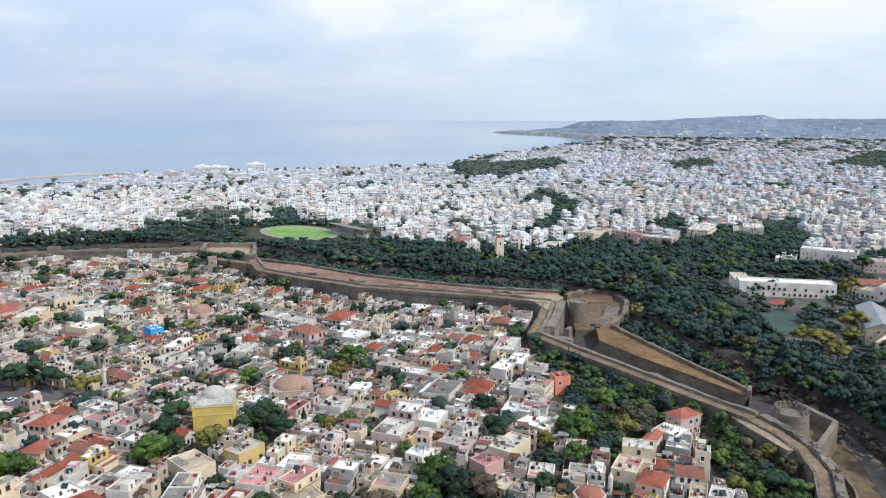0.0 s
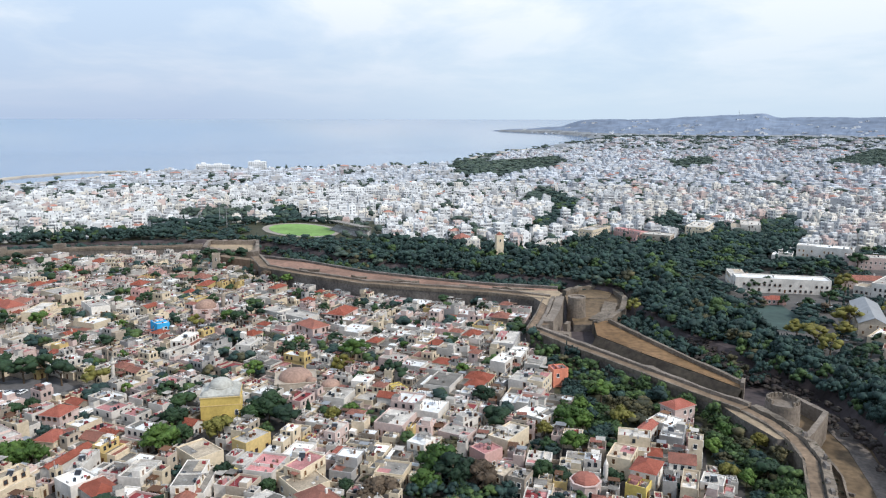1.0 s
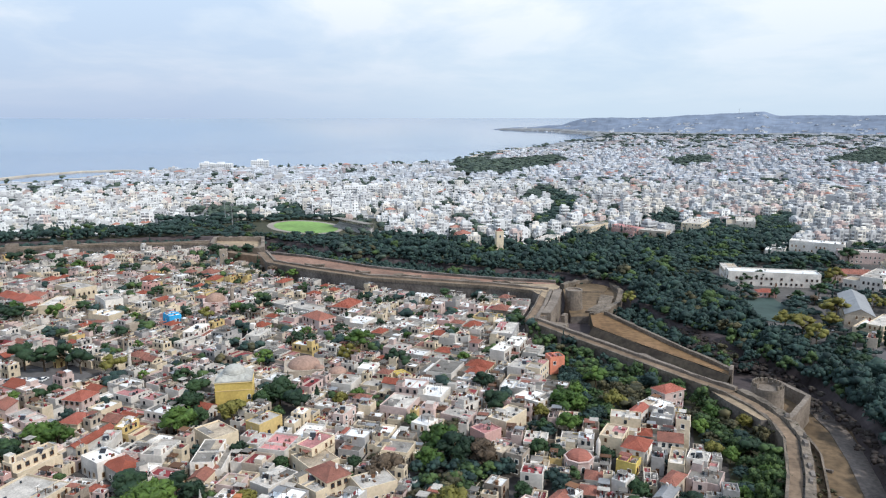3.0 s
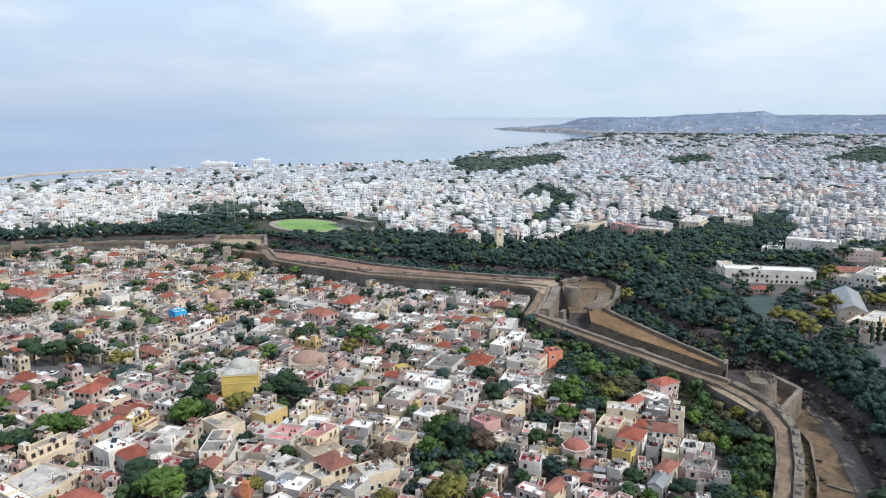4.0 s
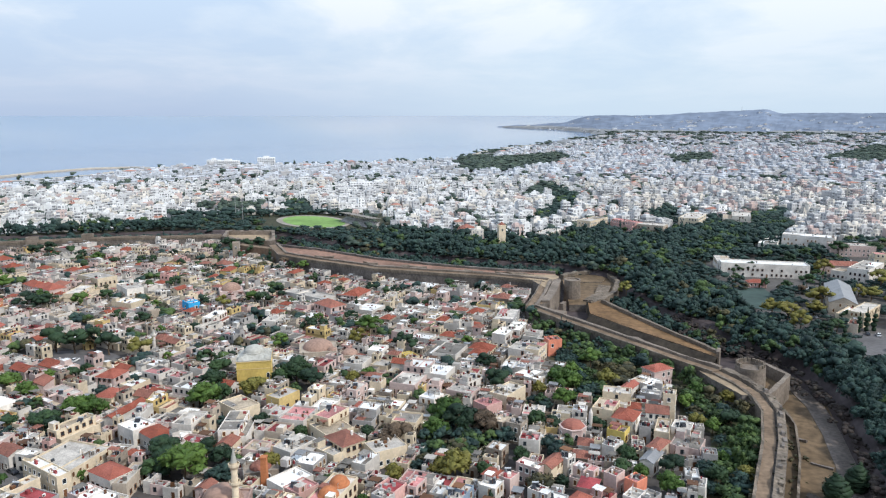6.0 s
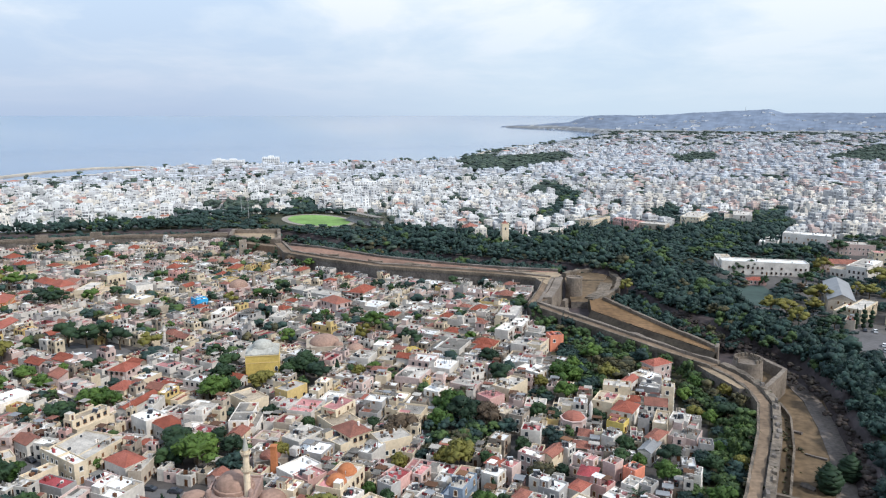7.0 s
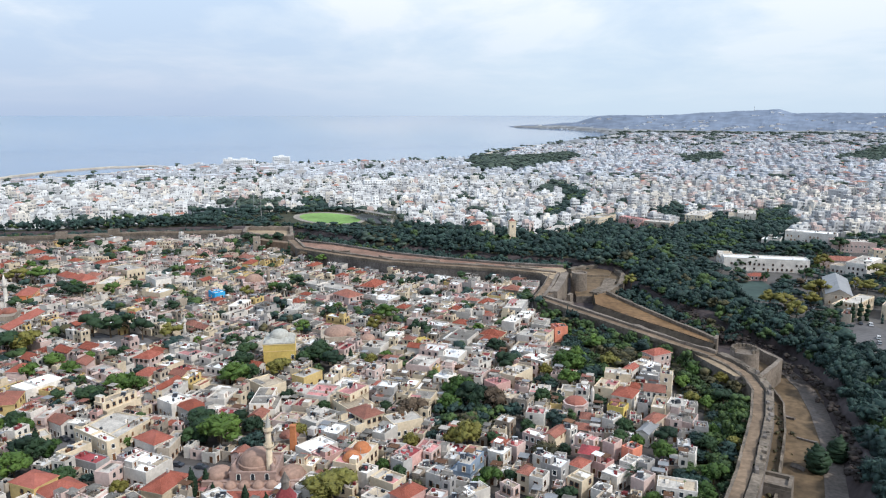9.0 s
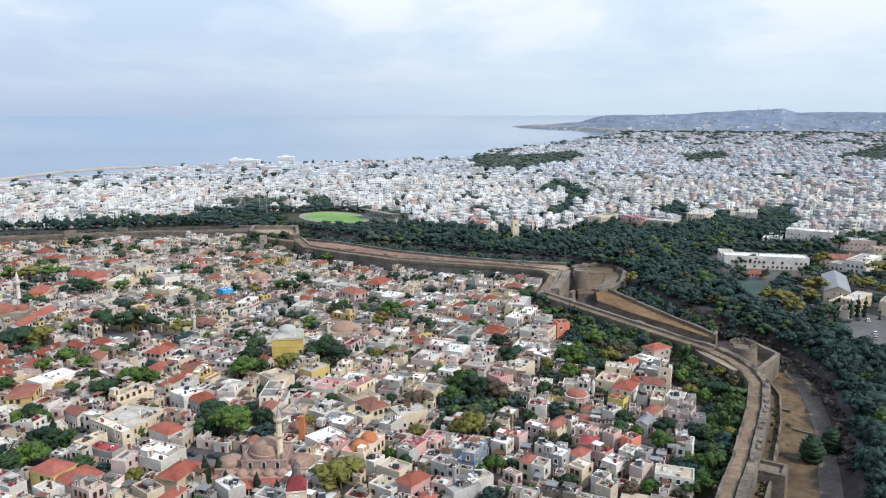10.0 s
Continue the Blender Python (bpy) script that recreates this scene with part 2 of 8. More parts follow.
MAT = {
    # painted walls
    "white": material("white_plaster", (0.69, 0.64, 0.58), rand=0.25, stain=0.6, scale=1.2),
    "cream": material("cream_plaster", (0.66, 0.55, 0.40), rand=0.15, stain=0.4, scale=1.2),
    "beige": material("beige_plaster", (0.50, 0.42, 0.335), rand=0.2, stain=0.5, scale=1.2),
    "pink": material("pink_plaster", (0.58, 0.36, 0.32), rand=0.15, stain=0.4, scale=1.2),
    "rose": material("rose_plaster", (0.60, 0.46, 0.415), rand=0.15, stain=0.4, scale=1.2),
    "ochre": material("ochre_plaster", (0.62, 0.46, 0.20), rand=0.15, stain=0.4, scale=1.2),
    "mosque_y": material("ochre_yellow_plaster", (0.56, 0.41, 0.12), stain=0.5, scale=1.0),
    "yellow": material("yellow_plaster", (0.70, 0.54, 0.16), rand=0.1, stain=0.35, scale=1.2),
    "orange": material("orange_plaster", (0.66, 0.24, 0.10), rand=0.1, stain=0.35, scale=1.2),
    "salmon": material("salmon_plaster", (0.74, 0.27, 0.17), rand=0.1, stain=0.35, scale=1.2),
    "blue": material("blue_plaster", (0.05, 0.36, 0.68), rand=0.1, stain=0.3, scale=1.2),
    "slate": material("slate_blue_plaster", (0.25, 0.31, 0.39), rand=0.1, stain=0.35, scale=1.2),
    "mosque": material("rosy_render", (0.36, 0.25, 0.21), stain=0.6, vary=0.25, scale=1.0),
    "grey": material("grey_render", (0.42, 0.40, 0.385), rand=0.25, stain=0.5, scale=1.2),
    "stone": material("sandstone", (0.33, 0.275, 0.22), rand=0.2, stain=0.6, vary=0.35, scale=1.5, bump=0.08, bump_scale=2.5),
    "fort": material("fort_stone", (0.182, 0.148, 0.115), stain=1.0, vary=0.5, scale=0.9, bump=0.12, bump_scale=1.6),
    # fort stone lifted towards grey, painting in the haze on the far rampart
    "fortdark": material("hazed_fort_stone", (0.172, 0.148, 0.13), stain=1.0, vary=0.5, scale=0.9, bump=0.12, bump_scale=1.6),
    # roofs
    "r_white": material("whitewashed_roof", (0.88, 0.87, 0.85), rand=0.25, stain=0.55, vary=0.22, scale=2.0),
    "r_light": material("pale_screed_roof", (0.54, 0.495, 0.44), rand=0.3, stain=0.85, vary=0.35, scale=2.0),
    "r_grey": material("grey_screed_roof", (0.235, 0.215, 0.19), rand=0.35, stain=0.9, vary=0.4, scale=2.0),
    "r_sand": material("sandy_screed_roof", (0.47, 0.385, 0.285), rand=0.3, stain=0.85, vary=0.35, scale=2.0),
    "r_rose": material("rose_terrace", (0.50, 0.23, 0.22), rand=0.25, stain=0.8, vary=0.35, scale=2.0),
    "r_maroon": material("maroon_terrace", (0.30, 0.06, 0.065), rand=0.3, stain=0.8, vary=0.35, scale=2.0),
    "tile": material("clay_tiles", (0.36, 0.094, 0.052), rand=0.25, stain=0.5, vary=0.25, scale=2.5, wave=3.2, tint=(0.34, 0.115, 0.085)),
    "tile_old": material("old_clay_tiles", (0.35, 0.155, 0.115), rand=0.25, stain=0.6, vary=0.3, scale=2.5, wave=3.2, tint=(0.31, 0.12, 0.085)),
    "orangegrass": material("orange_dry_grass", (0.31, 0.165, 0.055), stain=1.1, vary=0.5, scale=0.35, tint=(0.20, 0.12, 0.06)),
    "dome_r": material("faded_red_dome", (0.30, 0.115, 0.085), stain=0.6, vary=0.25, scale=1.0),
    "dome_o": material("orange_dome_render", (0.46, 0.175, 0.075), stain=0.5, vary=0.25, scale=1.3),
    "dome_p": material("rosy_dome_render", (0.33, 0.215, 0.165), stain=0.6, vary=0.3, scale=1.0),
    "dome_g": material("lead_grey_dome", (0.40, 0.39, 0.35), stain=0.6, vary=0.25, scale=1.0),
    "metal": material("zinc_sheet", (0.34, 0.34, 0.345), rough=0.55, metal=0.4, stain=0.4, rand=0.15),
    # details
    "glass": material("window_glass", (0.035, 0.042, 0.05), rough=0.25, vary=0.3, rand=0.3, stain=0.2),
    "frame": material("white_frame", (0.72, 0.70, 0.66), rough=0.6, rand=0.1),
    "wood": material("brown_shutter", (0.16, 0.075, 0.035), rough=0.6, rand=0.4),
    "tank": material("tank_steel", (0.62, 0.63, 0.64), rough=0.35, metal=0.7),
    "panel": material("solar_glass", (0.03, 0.032, 0.04), rough=0.35),
    "awning": material("awning_yellow", (0.80, 0.62, 0.10), rand=0.1),
    "tyre": material("tyre_rubber", (0.03, 0.03, 0.03)),
    "carw": material("car_white", (0.75, 0.75, 0.75), rough=0.3),
    "card": material("car_dark", (0.05, 0.055, 0.07), rough=0.3),
    "cars": material("car_silver", (0.42, 0.43, 0.45), rough=0.3, metal=0.4),
    # ground
    # paving darkened: the shade in the gaps between houses is in its colour
    "paving": material("old_paving_shaded", (0.078, 0.07, 0.066), stain=0.8, vary=0.35, scale=0.5),
    "drygrass": material("dry_grass", (0.14, 0.098, 0.055), stain=1.1, vary=0.5, scale=0.35, tint=(0.16, 0.11, 0.065)),
    "redearth": material("red_earth", (0.27, 0.16, 0.115), stain=0.9, vary=0.4, scale=0.35),
    "fortpale": material("pale_fort_stone", (0.215, 0.176, 0.142), stain=0.8, vary=0.4, scale=0.9, bump=0.12, bump_scale=1.6),
    "sand": material("trodden_sand", (0.33, 0.25, 0.165), stain=0.8, vary=0.35, scale=0.4),
    "slopeearth": material("brown_slope_earth", (0.085, 0.06, 0.05), stain=0.9, vary=0.45, scale=0.5, tint=(0.07, 0.06, 0.04)),
    "track": material("gravel_track", (0.16, 0.133, 0.115), stain=0.9, vary=0.4, scale=0.8),
    "walkway": material("pale_walkway", (0.21, 0.148, 0.098), stain=0.9, vary=0.4, scale=0.6),
    # bare brown earth, with the shadow over the moat put into its dark tone
    "earthdark": material("shaded_earth", (0.07, 0.055, 0.055), stain=0.9, vary=0.45, scale=0.3),
    "yard": material("dusty_yard", (0.10, 0.092, 0.086), stain=0.9, vary=0.35, scale=0.25),
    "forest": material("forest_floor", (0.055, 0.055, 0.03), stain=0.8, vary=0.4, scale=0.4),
    # lightened with the far town's tones to flatten contrast like haze
    "cityground": material("city_ground", (0.235, 0.24, 0.245), stain=0.9, vary=0.4, scale=0.12),
    "beach": material("beach_sand", (0.50, 0.44, 0.36), stain=0.5, vary=0.2, scale=0.1),
    "asphalt": material("asphalt", (0.125, 0.118, 0.118), stain=0.5, vary=0.25, scale=0.5),
    "court": material("sports_court", (0.055, 0.085, 0.075), stain=0.7, vary=0.2, scale=0.3),
    "pitch": material("pitch_grass", (0.19, 0.31, 0.085), stain=0.7, vary=0.25, scale=0.25),
    "running": material("running_track", (0.30, 0.265, 0.225), stain=0.5, vary=0.2, scale=0.3),
    # foliage
    "bark": material("bark", (0.12, 0.085, 0.055), vary=0.3, scale=4),
    "leaf": material("broad_leaves", (0.047, 0.105, 0.021), rough=0.7, vary=0.55, scale=1.1, stain=0.6, rand=0.35, tint=(0.085, 0.135, 0.026), bump=0.35, bump_scale=1.6),
    "leafdark": material("dark_leaves", (0.018, 0.043, 0.027), rough=0.7, vary=0.55, scale=1.1, stain=0.6, rand=0.3, tint=(0.035, 0.065, 0.022), bump=0.35, bump_scale=1.6),
    "leafyellow": material("autumn_leaves", (0.185, 0.16, 0.03), rough=0.7, vary=0.5, scale=1.1, stain=0.6, rand=0.25, tint=(0.14, 0.135, 0.034), bump=0.35, bump_scale=1.6),
    "thicket": material("bare_thicket", (0.06, 0.044, 0.043), rough=0.9, vary=0.5, scale=1.2, stain=0.7, island=0.3, tint=(0.042, 0.036, 0.028)),
    "leafbrown": material("bare_twigs", (0.13, 0.095, 0.065), rough=0.9, vary=0.5, scale=1.4, stain=0.6, rand=0.25, bump=0.3, bump_scale=1.6),
    "cypress": material("cypress_needles", (0.014, 0.034, 0.016), rough=0.8, vary=0.5, scale=1.6, rand=0.25, bump=0.3, bump_scale=2.5),
    "woods_b": material("woods_bright", (0.046, 0.092, 0.038), rough=0.75, vary=0.55, scale=0.8, stain=0.7, island=0.4, tint=(0.07, 0.105, 0.03), bump=0.4, bump_scale=1.2),
    "woods_y": material("woods_olive", (0.053, 0.061, 0.036), rough=0.75, vary=0.55, scale=0.8, stain=0.7, island=0.4, tint=(0.10, 0.085, 0.04), bump=0.4, bump_scale=1.2),
    # greyer, lighter leaf colour with distance haze painted in, for new town trees
    "scrub": material("hazed_foliage", (0.055, 0.085, 0.075), rough=0.8, vary=0.5, scale=0.3, stain=0.6, island=0.35, tint=(0.075, 0.10, 0.07)),
    # the blue in this leaf colour stands in for haze over the woods
    "woods": material("woods", (0.023, 0.047, 0.045), rough=0.75, vary=0.45, scale=0.8, stain=0.6, island=0.3, tint=(0.037, 0.067, 0.053), bump=0.3, bump_scale=1.2),
    # far town; its greys and panes are lifted, as haze would pale them
    "t_white": material("town_white", (0.75, 0.745, 0.735), island=0.26, vary=0.1, scale=0.5, stain=0.2),
    "t_cream": material("town_cream", (0.73, 0.68, 0.61), island=0.3, vary=0.1, scale=0.5, stain=0.2),
    "t_grey": material("town_grey", (0.55, 0.545, 0.545), island=0.3, vary=0.1, scale=0.5, stain=0.2),
    "t_rose": material("town_rose", (0.60, 0.47, 0.43), island=0.3, vary=0.1, scale=0.5, stain=0.2),
    "t_tile": material("town_tiles", (0.40, 0.20, 0.15), island=0.3, vary=0.15, scale=0.5),
    "t_glass": material("hazed_town_windows", (0.30, 0.30, 0.31), rough=0.3, island=0.4),
    # distance haze is mixed into these cool, paler colours of the far blocks
    "f_white": material("hazed_far_white", (0.62, 0.64, 0.675), island=0.28, vary=0.1, scale=0.3, stain=0.2),
    "f_cream": material("hazed_far_cream", (0.57, 0.55, 0.54), island=0.3, vary=0.1, scale=0.3, stain=0.2),
    "f_grey": material("hazed_far_grey", (0.46, 0.475, 0.51), island=0.3, vary=0.1, scale=0.3, stain=0.2),
    "f_rose": material("hazed_far_rose", (0.44, 0.37, 0.37), island=0.3, vary=0.1, scale=0.3, stain=0.2),
    "f_glass": material("hazed_far_windows", (0.40, 0.41, 0.44), rough=0.3, island=0.4),
}


# ---- mesh tools ----
class Shape:
    """Collects faces with material slots and becomes one mesh."""

    def __init__(self):
        self.v, self.f, self.m = [], [], []
        self.door = None

    def face(self, pts, mat=0):
        k = len(self.v)
        self.v.extend(pts)
        self.f.append(tuple(range(k, k + len(pts))))
        self.m.append(mat)

    def box(self, c, s, mat=0, rot=0.0, top=None, bottom=True, taper=1.0):
        """A box: c the middle of its base, s its sizes, rot degrees about z."""
        x, y, z = c
        a, b, h = s[0] / 2, s[1] / 2, s[2]
        co, si = math.cos(radians(rot)), math.sin(radians(rot))
        k = len(self.v)
        for zz, q in ((z, 1.0), (z + h, taper)):
            for px, py in ((-a, -b), (a, -b), (a, b), (-a, b)):
                self.v.append((x + (px * co - py * si) * q, y + (px * si + py * co) * q, zz))
        for i in range(4):
            j = (i + 1) % 4
            self.f.append((k + i, k + j, k + 4 + j, k + 4 + i))
            self.m.append(mat)
        self.f.append((k + 4, k + 5, k + 6, k + 7))
        self.m.append(mat if top is None else top)
        if bottom:
            self.f.append((k + 3, k + 2, k + 1, k))
            self.m.append(mat)

    def ring(self, c, s, t, h, mat=0):
        """A low wall of thickness t round the rim of a rectangle."""
        x, y, z = c
        a, b = s[0] / 2, s[1] / 2
        self.box((x, y - b + t / 2, z), (s[0], t, h), mat)
        self.box((x, y + b - t / 2, z), (s[0], t, h), mat)
        self.box((x - a + t / 2, y, z), (t, s[1] - 2 * t, h), mat)
        self.box((x + a - t / 2, y, z), (t, s[1] - 2 * t, h), mat)

    def hip(self, c, s, rise, over=0.35, mat=0, under=0):
        x, y, z = c
        a, b = s[0] / 2 + over, s[1] / 2 + over
        r = max(a, b) - min(a, b)
        e0 = (x - r, y, z + rise) if a >= b else (x, y - r, z + rise)
        e1 = (x + r, y, z + rise) if a >= b else (x, y + r, z + rise)
        p = [(x - a, y - b, z), (x + a, y - b, z), (x + a, y + b, z), (x - a, y + b, z)]
        if a >= b:
            self.face([p[0], p[1], e1, e0], mat), self.face([p[1], p[2], e1], mat)
            self.face([p[2], p[3], e0, e1], mat), self.face([p[3], p[0], e0], mat)
        else:
            self.face([p[0], p[1], e0], mat), self.face([p[1], p[2], e1, e0], mat)
            self.face([p[2], p[3], e1], mat), self.face([p[3], p[0], e0, e1], mat)
        self.box((x, y, z - 0.18), (2 * a, 2 * b, 0.17), under)

    def gable(self, c, s, rise, over=0.3, mat=0, wall=1):
        x, y, z = c
        a, b = s[0] / 2, s[1] / 2
        if a >= b:
            P = lambda u, w, h: (x + u, y + w, z + h)
        else:
            a, b = b, a
            P = lambda u, w, h: (x - w, y + u, z + h)
        t, A, B = 0.16, a + over, b + over
        dz = rise / b * over
        for sg in (-1, 1):
            lo = [P(-A, sg * B, -dz), P(A, sg * B, -dz)]
            hi = [P(A, 0, rise), P(-A, 0, rise)]
            up = [(p[0], p[1], p[2] + t) for p in (*lo, *hi)]
            self.face(up, mat)
            self.face([*lo, *hi], mat)
            self.face([lo[0], lo[1], up[1], up[0]], mat)
            for k, q in ((0, 3), (1, 2)):
                pts = [*lo, *hi]
                self.face([pts[k], pts[q], up[q], up[k]], mat)
        for sg in (-1, 1):
            self.face([P(sg * a, -b, 0), P(sg * a, b, 0), P(sg * a, 0, rise)], wall)

    def turned(self, c, profile, n=16, mat=0, flat=None):
        """A body of revolution round z: profile of (radius, height)."""
        x, y, z = c
        rings = []
        for r, h in profile:
            k = len(self.v)
            if r < 1e-4:
                self.v.append((x, y, z + h))
                rings.append([k])
            else:
                for i in range(n):
                    an = 2 * math.pi * (i + 0.5) / n
                    self.v.append((x + r * math.cos(an), y + r * math.sin(an), z + h))
                rings.append(list(range(k, k + n)))
        for lo, hi in zip(rings, rings[1:]):
            for i in range(n):
                j = (i + 1) % n
                if len(hi) == 1 and len(lo) == 1:
                    continue
                if len(hi) == 1:
                    self.f.append((lo[i], lo[j], hi[0]))
                elif len(lo) == 1:
                    self.f.append((lo[0], hi[j], hi[i]))
                else:
                    self.f.append((lo[i], lo[j], hi[j], hi[i]))
                self.m.append(mat)

    def dome(self, c, r, rise, n=20, mat=0, steps=6):
        self.turned(c, [(r * math.cos(k * math.pi / 2 / steps), rise * math.sin(k * math.pi / 2 / steps)) for k in range(steps)] + [(0, rise)], n, mat)

    def mesh(self, name, mats, smooth=False):
        me = bpy.data.meshes.new(name)
        me.from_pydata(self.v, [], self.f)
        for q in mats:
            me.materials.append(MAT[q] if isinstance(q, str) else q)
        me.polygons.foreach_set("material_index", self.m)
        if smooth:
            me.polygons.foreach_set("use_smooth", [True] * len(self.f))
        me.update()
        return me


def part(name, shape, mats, parent, label="", at=None, smooth=False):
    """One mesh object under a thing or under a part."""
    me = shape if isinstance(shape, bpy.types.Mesh) else shape.mesh(name, [mats] if isinstance(mats, str) else mats, smooth)
    ob = new(name, me)
    ob.parent = parent
    if at is not None:
        ob.matrix_basis = at
    if label:
        tagged(ob, label)
    return ob


def thing(name, at, label, category, group=""):
    ob = new(name)
    ob.empty_display_size = 0.5
    ob.matrix_basis = at
    return tagged(ob, label, category, group)


def inside(poly, x, y):
    """Which of the points lie in a polygon."""
    x, y = np.asarray(x, float), np.asarray(y, float)
    hit = np.zeros(np.broadcast(x, y).shape, bool)
    for (x0, y0), (x1, y1) in zip(poly, poly[1:] + poly[:1]):
        if y0 != y1:
            hit ^= ((y0 > y) != (y1 > y)) & (x < (x1 - x0) * (y - y0) / (y1 - y0) + x0)
    return hit


def off_line(line, x, y):
    """Distance of points from a polyline."""
    x, y = np.asarray(x, float), np.asarray(y, float)
    best = np.full(np.broadcast(x, y).shape, 1e9)
    for (x0, y0), (x1, y1) in zip(line, line[1:]):
        dx, dy = x1 - x0, y1 - y0
        k = np.clip(((x - x0) * dx + (y - y0) * dy) / (dx * dx + dy * dy), 0, 1)
        best = np.minimum(best, np.hypot(x - x0 - k * dx, y - y0 - k * dy))
    return best


# What lies past 2.5 km is drawn in towards the eye, at the same angle, so that all stays within 5 km.
EYE_Z, NEAR, SPAN = 106.0, 2500.0, 2300.0


def drawn(x, y, z):
    x, y, z = (np.asarray(q, float) for q in (x, y, z))
    R = np.hypot(x, y)
    D = np.maximum(R - NEAR, 0)
    s = np.where(R > NEAR, (NEAR + D / (1 + D / SPAN)) / np.maximum(R, 1), 1.0)
    return x * s, y * s, EYE_Z + (z - EYE_Z) * s, s


# ---- plan ----
WALK = [(-125, 468), (-97, 448), (-53, 422), (-14, 410), (23, 400), (53, 386), (46, 355), (38, 326), (52, 303), (63, 287),
        (73.5, 271), (84, 255), (92.3, 242), (100.5, 231), (104.5, 220), (106.6, 208), (105, 193), (95.5, 169), (85, 147), (77, 130), (69, 115), (61, 99), (36, 40), (14, -20)]
WALL_W = [(-520, 492), (-400, 515), (-358, 525), (-320, 538), (-281, 551), (-236, 556), (-200, 564)]
FAR_BASTION = [(-172, 532), (-147, 530), (-160, 580), (-200, 580), (-193, 547)]
TOWN = WALL_W + [(-191, 533), (-174, 504), (-141, 490)] + WALK + [(10, -400), (-520, -400)]
SCARP = [(-560, 530), (-445, 552), (-347, 572), (-240, 600), (-195, 602), (-150, 590), (-63, 512), (5, 475), (67, 456), (106, 426), (104, 380),
         (112, 332), (136, 296), (150, 272), (146, 227), (131, 178), (108, 122), (70, 40), (50, -20)]
INNER = SCARP + [(40, -400), (-560, -400)]          # all within the moat's outer edge
GARDEN = [(37, 330), (47, 305), (58, 287), (70, 268), (80, 251), (88, 238), (95, 228), (99, 218), (101, 207), (99.5, 193), (89, 166), (81, 147), (66, 122), (59, 118), (57, 128), (79, 171), (83, 194), (77, 200), (86, 233), (70, 232), (57, 211), (49, 214), (41, 220), (39, 250), (37, 303)]
WOODS = [
    [(-560, 533), (-445, 555), (-347, 575), (-240, 603), (-195, 605), (-148, 592), (-61, 514), (7, 477), (69, 458), (108, 428), (136, 442), (175, 465), (238, 491), (285, 591),
     (214, 606), (165, 555), (128, 563), (109, 595), (60, 561), (11, 559), (-41, 597), (-84, 610), (-150, 622), (-200, 632), (-242, 636), (-278, 628), (-313, 619), (-339, 604), (-384, 590), (-445, 574), (-560, 552)],
    [(108, 426), (136, 442), (164, 444), (158, 396), (150, 335), (146, 292), (157, 264), (172, 245), (178, 228), (200, 205), (215, 150), (190, 60), (120, -20), (50, -20), (72, 40),
     (110, 122), (133, 178), (148, 227), (152, 272), (138, 296), (114, 332), (106, 380)],
    [(-300, 634), (-242, 636), (-200, 632), (-187, 640), (-192, 668), (-205, 690), (-290, 694)],
]
COAST = [(-3000, 300), (-860, 1010), (-715, 1130), (-666, 1244), (-652, 1362), (-594, 1461), (-441, 1547), (-238, 1585), (-140, 1623), (-13, 1727), (68, 2157), (167, 2377), (321, 2749), (503, 3253), (790, 3830), (863, 4870), (769, 5881), (600, 6300), (400, 7052)]
MARINA = [(-779, 1218), (-700, 1164), (-668, 1244), (-660, 1362), (-718, 1440), (-790, 1358)]
LAND = COAST + [(900, 7300), (7000, 7300), (7000, -7000), (-7000, -7000), (-7000, 300)]
HILL_AZ = (3.0, 40.0)
HILL_K = (0.0, 0.14, 0.187, 0.36, 0.47, 0.51, 0.528, 0.55, 0.72, 1.0)
HILL_H = (-6, 39, 102, 120, 152, 160, 172, 136, 134, 110)
BANK_WOOD = [(101, 403), (110, 374), (118, 341), (125, 311), (130, 285), (137, 267), (143, 250), (146, 228), (141, 199), (131, 173), (119, 146), (108, 118), (103, 104), (122, 105), (182, 201), (168, 219), (173, 263), (174, 289), (165, 301), (154, 318), (155, 366), (143, 434)]
THICKET = [(114, 348), (126, 297), (139, 277), (143, 249), (140, 215), (133, 184), (114, 140), (111, 139), (119, 159), (129, 189), (136, 221), (133, 249), (126, 271), (110, 312)]
COURTSIDE = [(177, 471), (156, 399), (159, 368), (159, 336), (187, 364), (202, 355), (219, 388), (231, 426)]
PARKSIDE = [(160, 424), (216, 388), (257, 382), (319, 445), (349, 552), (303, 550), (234, 542), (186, 506)]
BASTION_MID = [(63, 361), (75, 362), (84, 369), (94, 387), (101, 412), (99.5, 434), (91, 440), (80, 438), (68, 425)]
BASTION_ARC = [(73, 357), (84, 369), (94, 387), (101, 412), (99.5, 434), (91, 441), (80, 439), (68, 428)]
TERRACE = [(73, 360), (70, 335), (87, 305), (103, 280.5), (112.5, 264), (115.5, 270), (99, 307.5), (81, 361)]
TERRACE_WALL = [(114.5, 268.5), (98.7, 307.5), (80.5, 358)]
YARD = [(165, 434), (261, 394), (241, 313), (179, 239), (169, 262), (148, 310), (157, 390)]

SEA_Z = -4.0


def town_z(x, y):
    """The old town rises gently to the west."""
    return 2.4 * min(1.0, max(0.0, (x + 50) / 100))


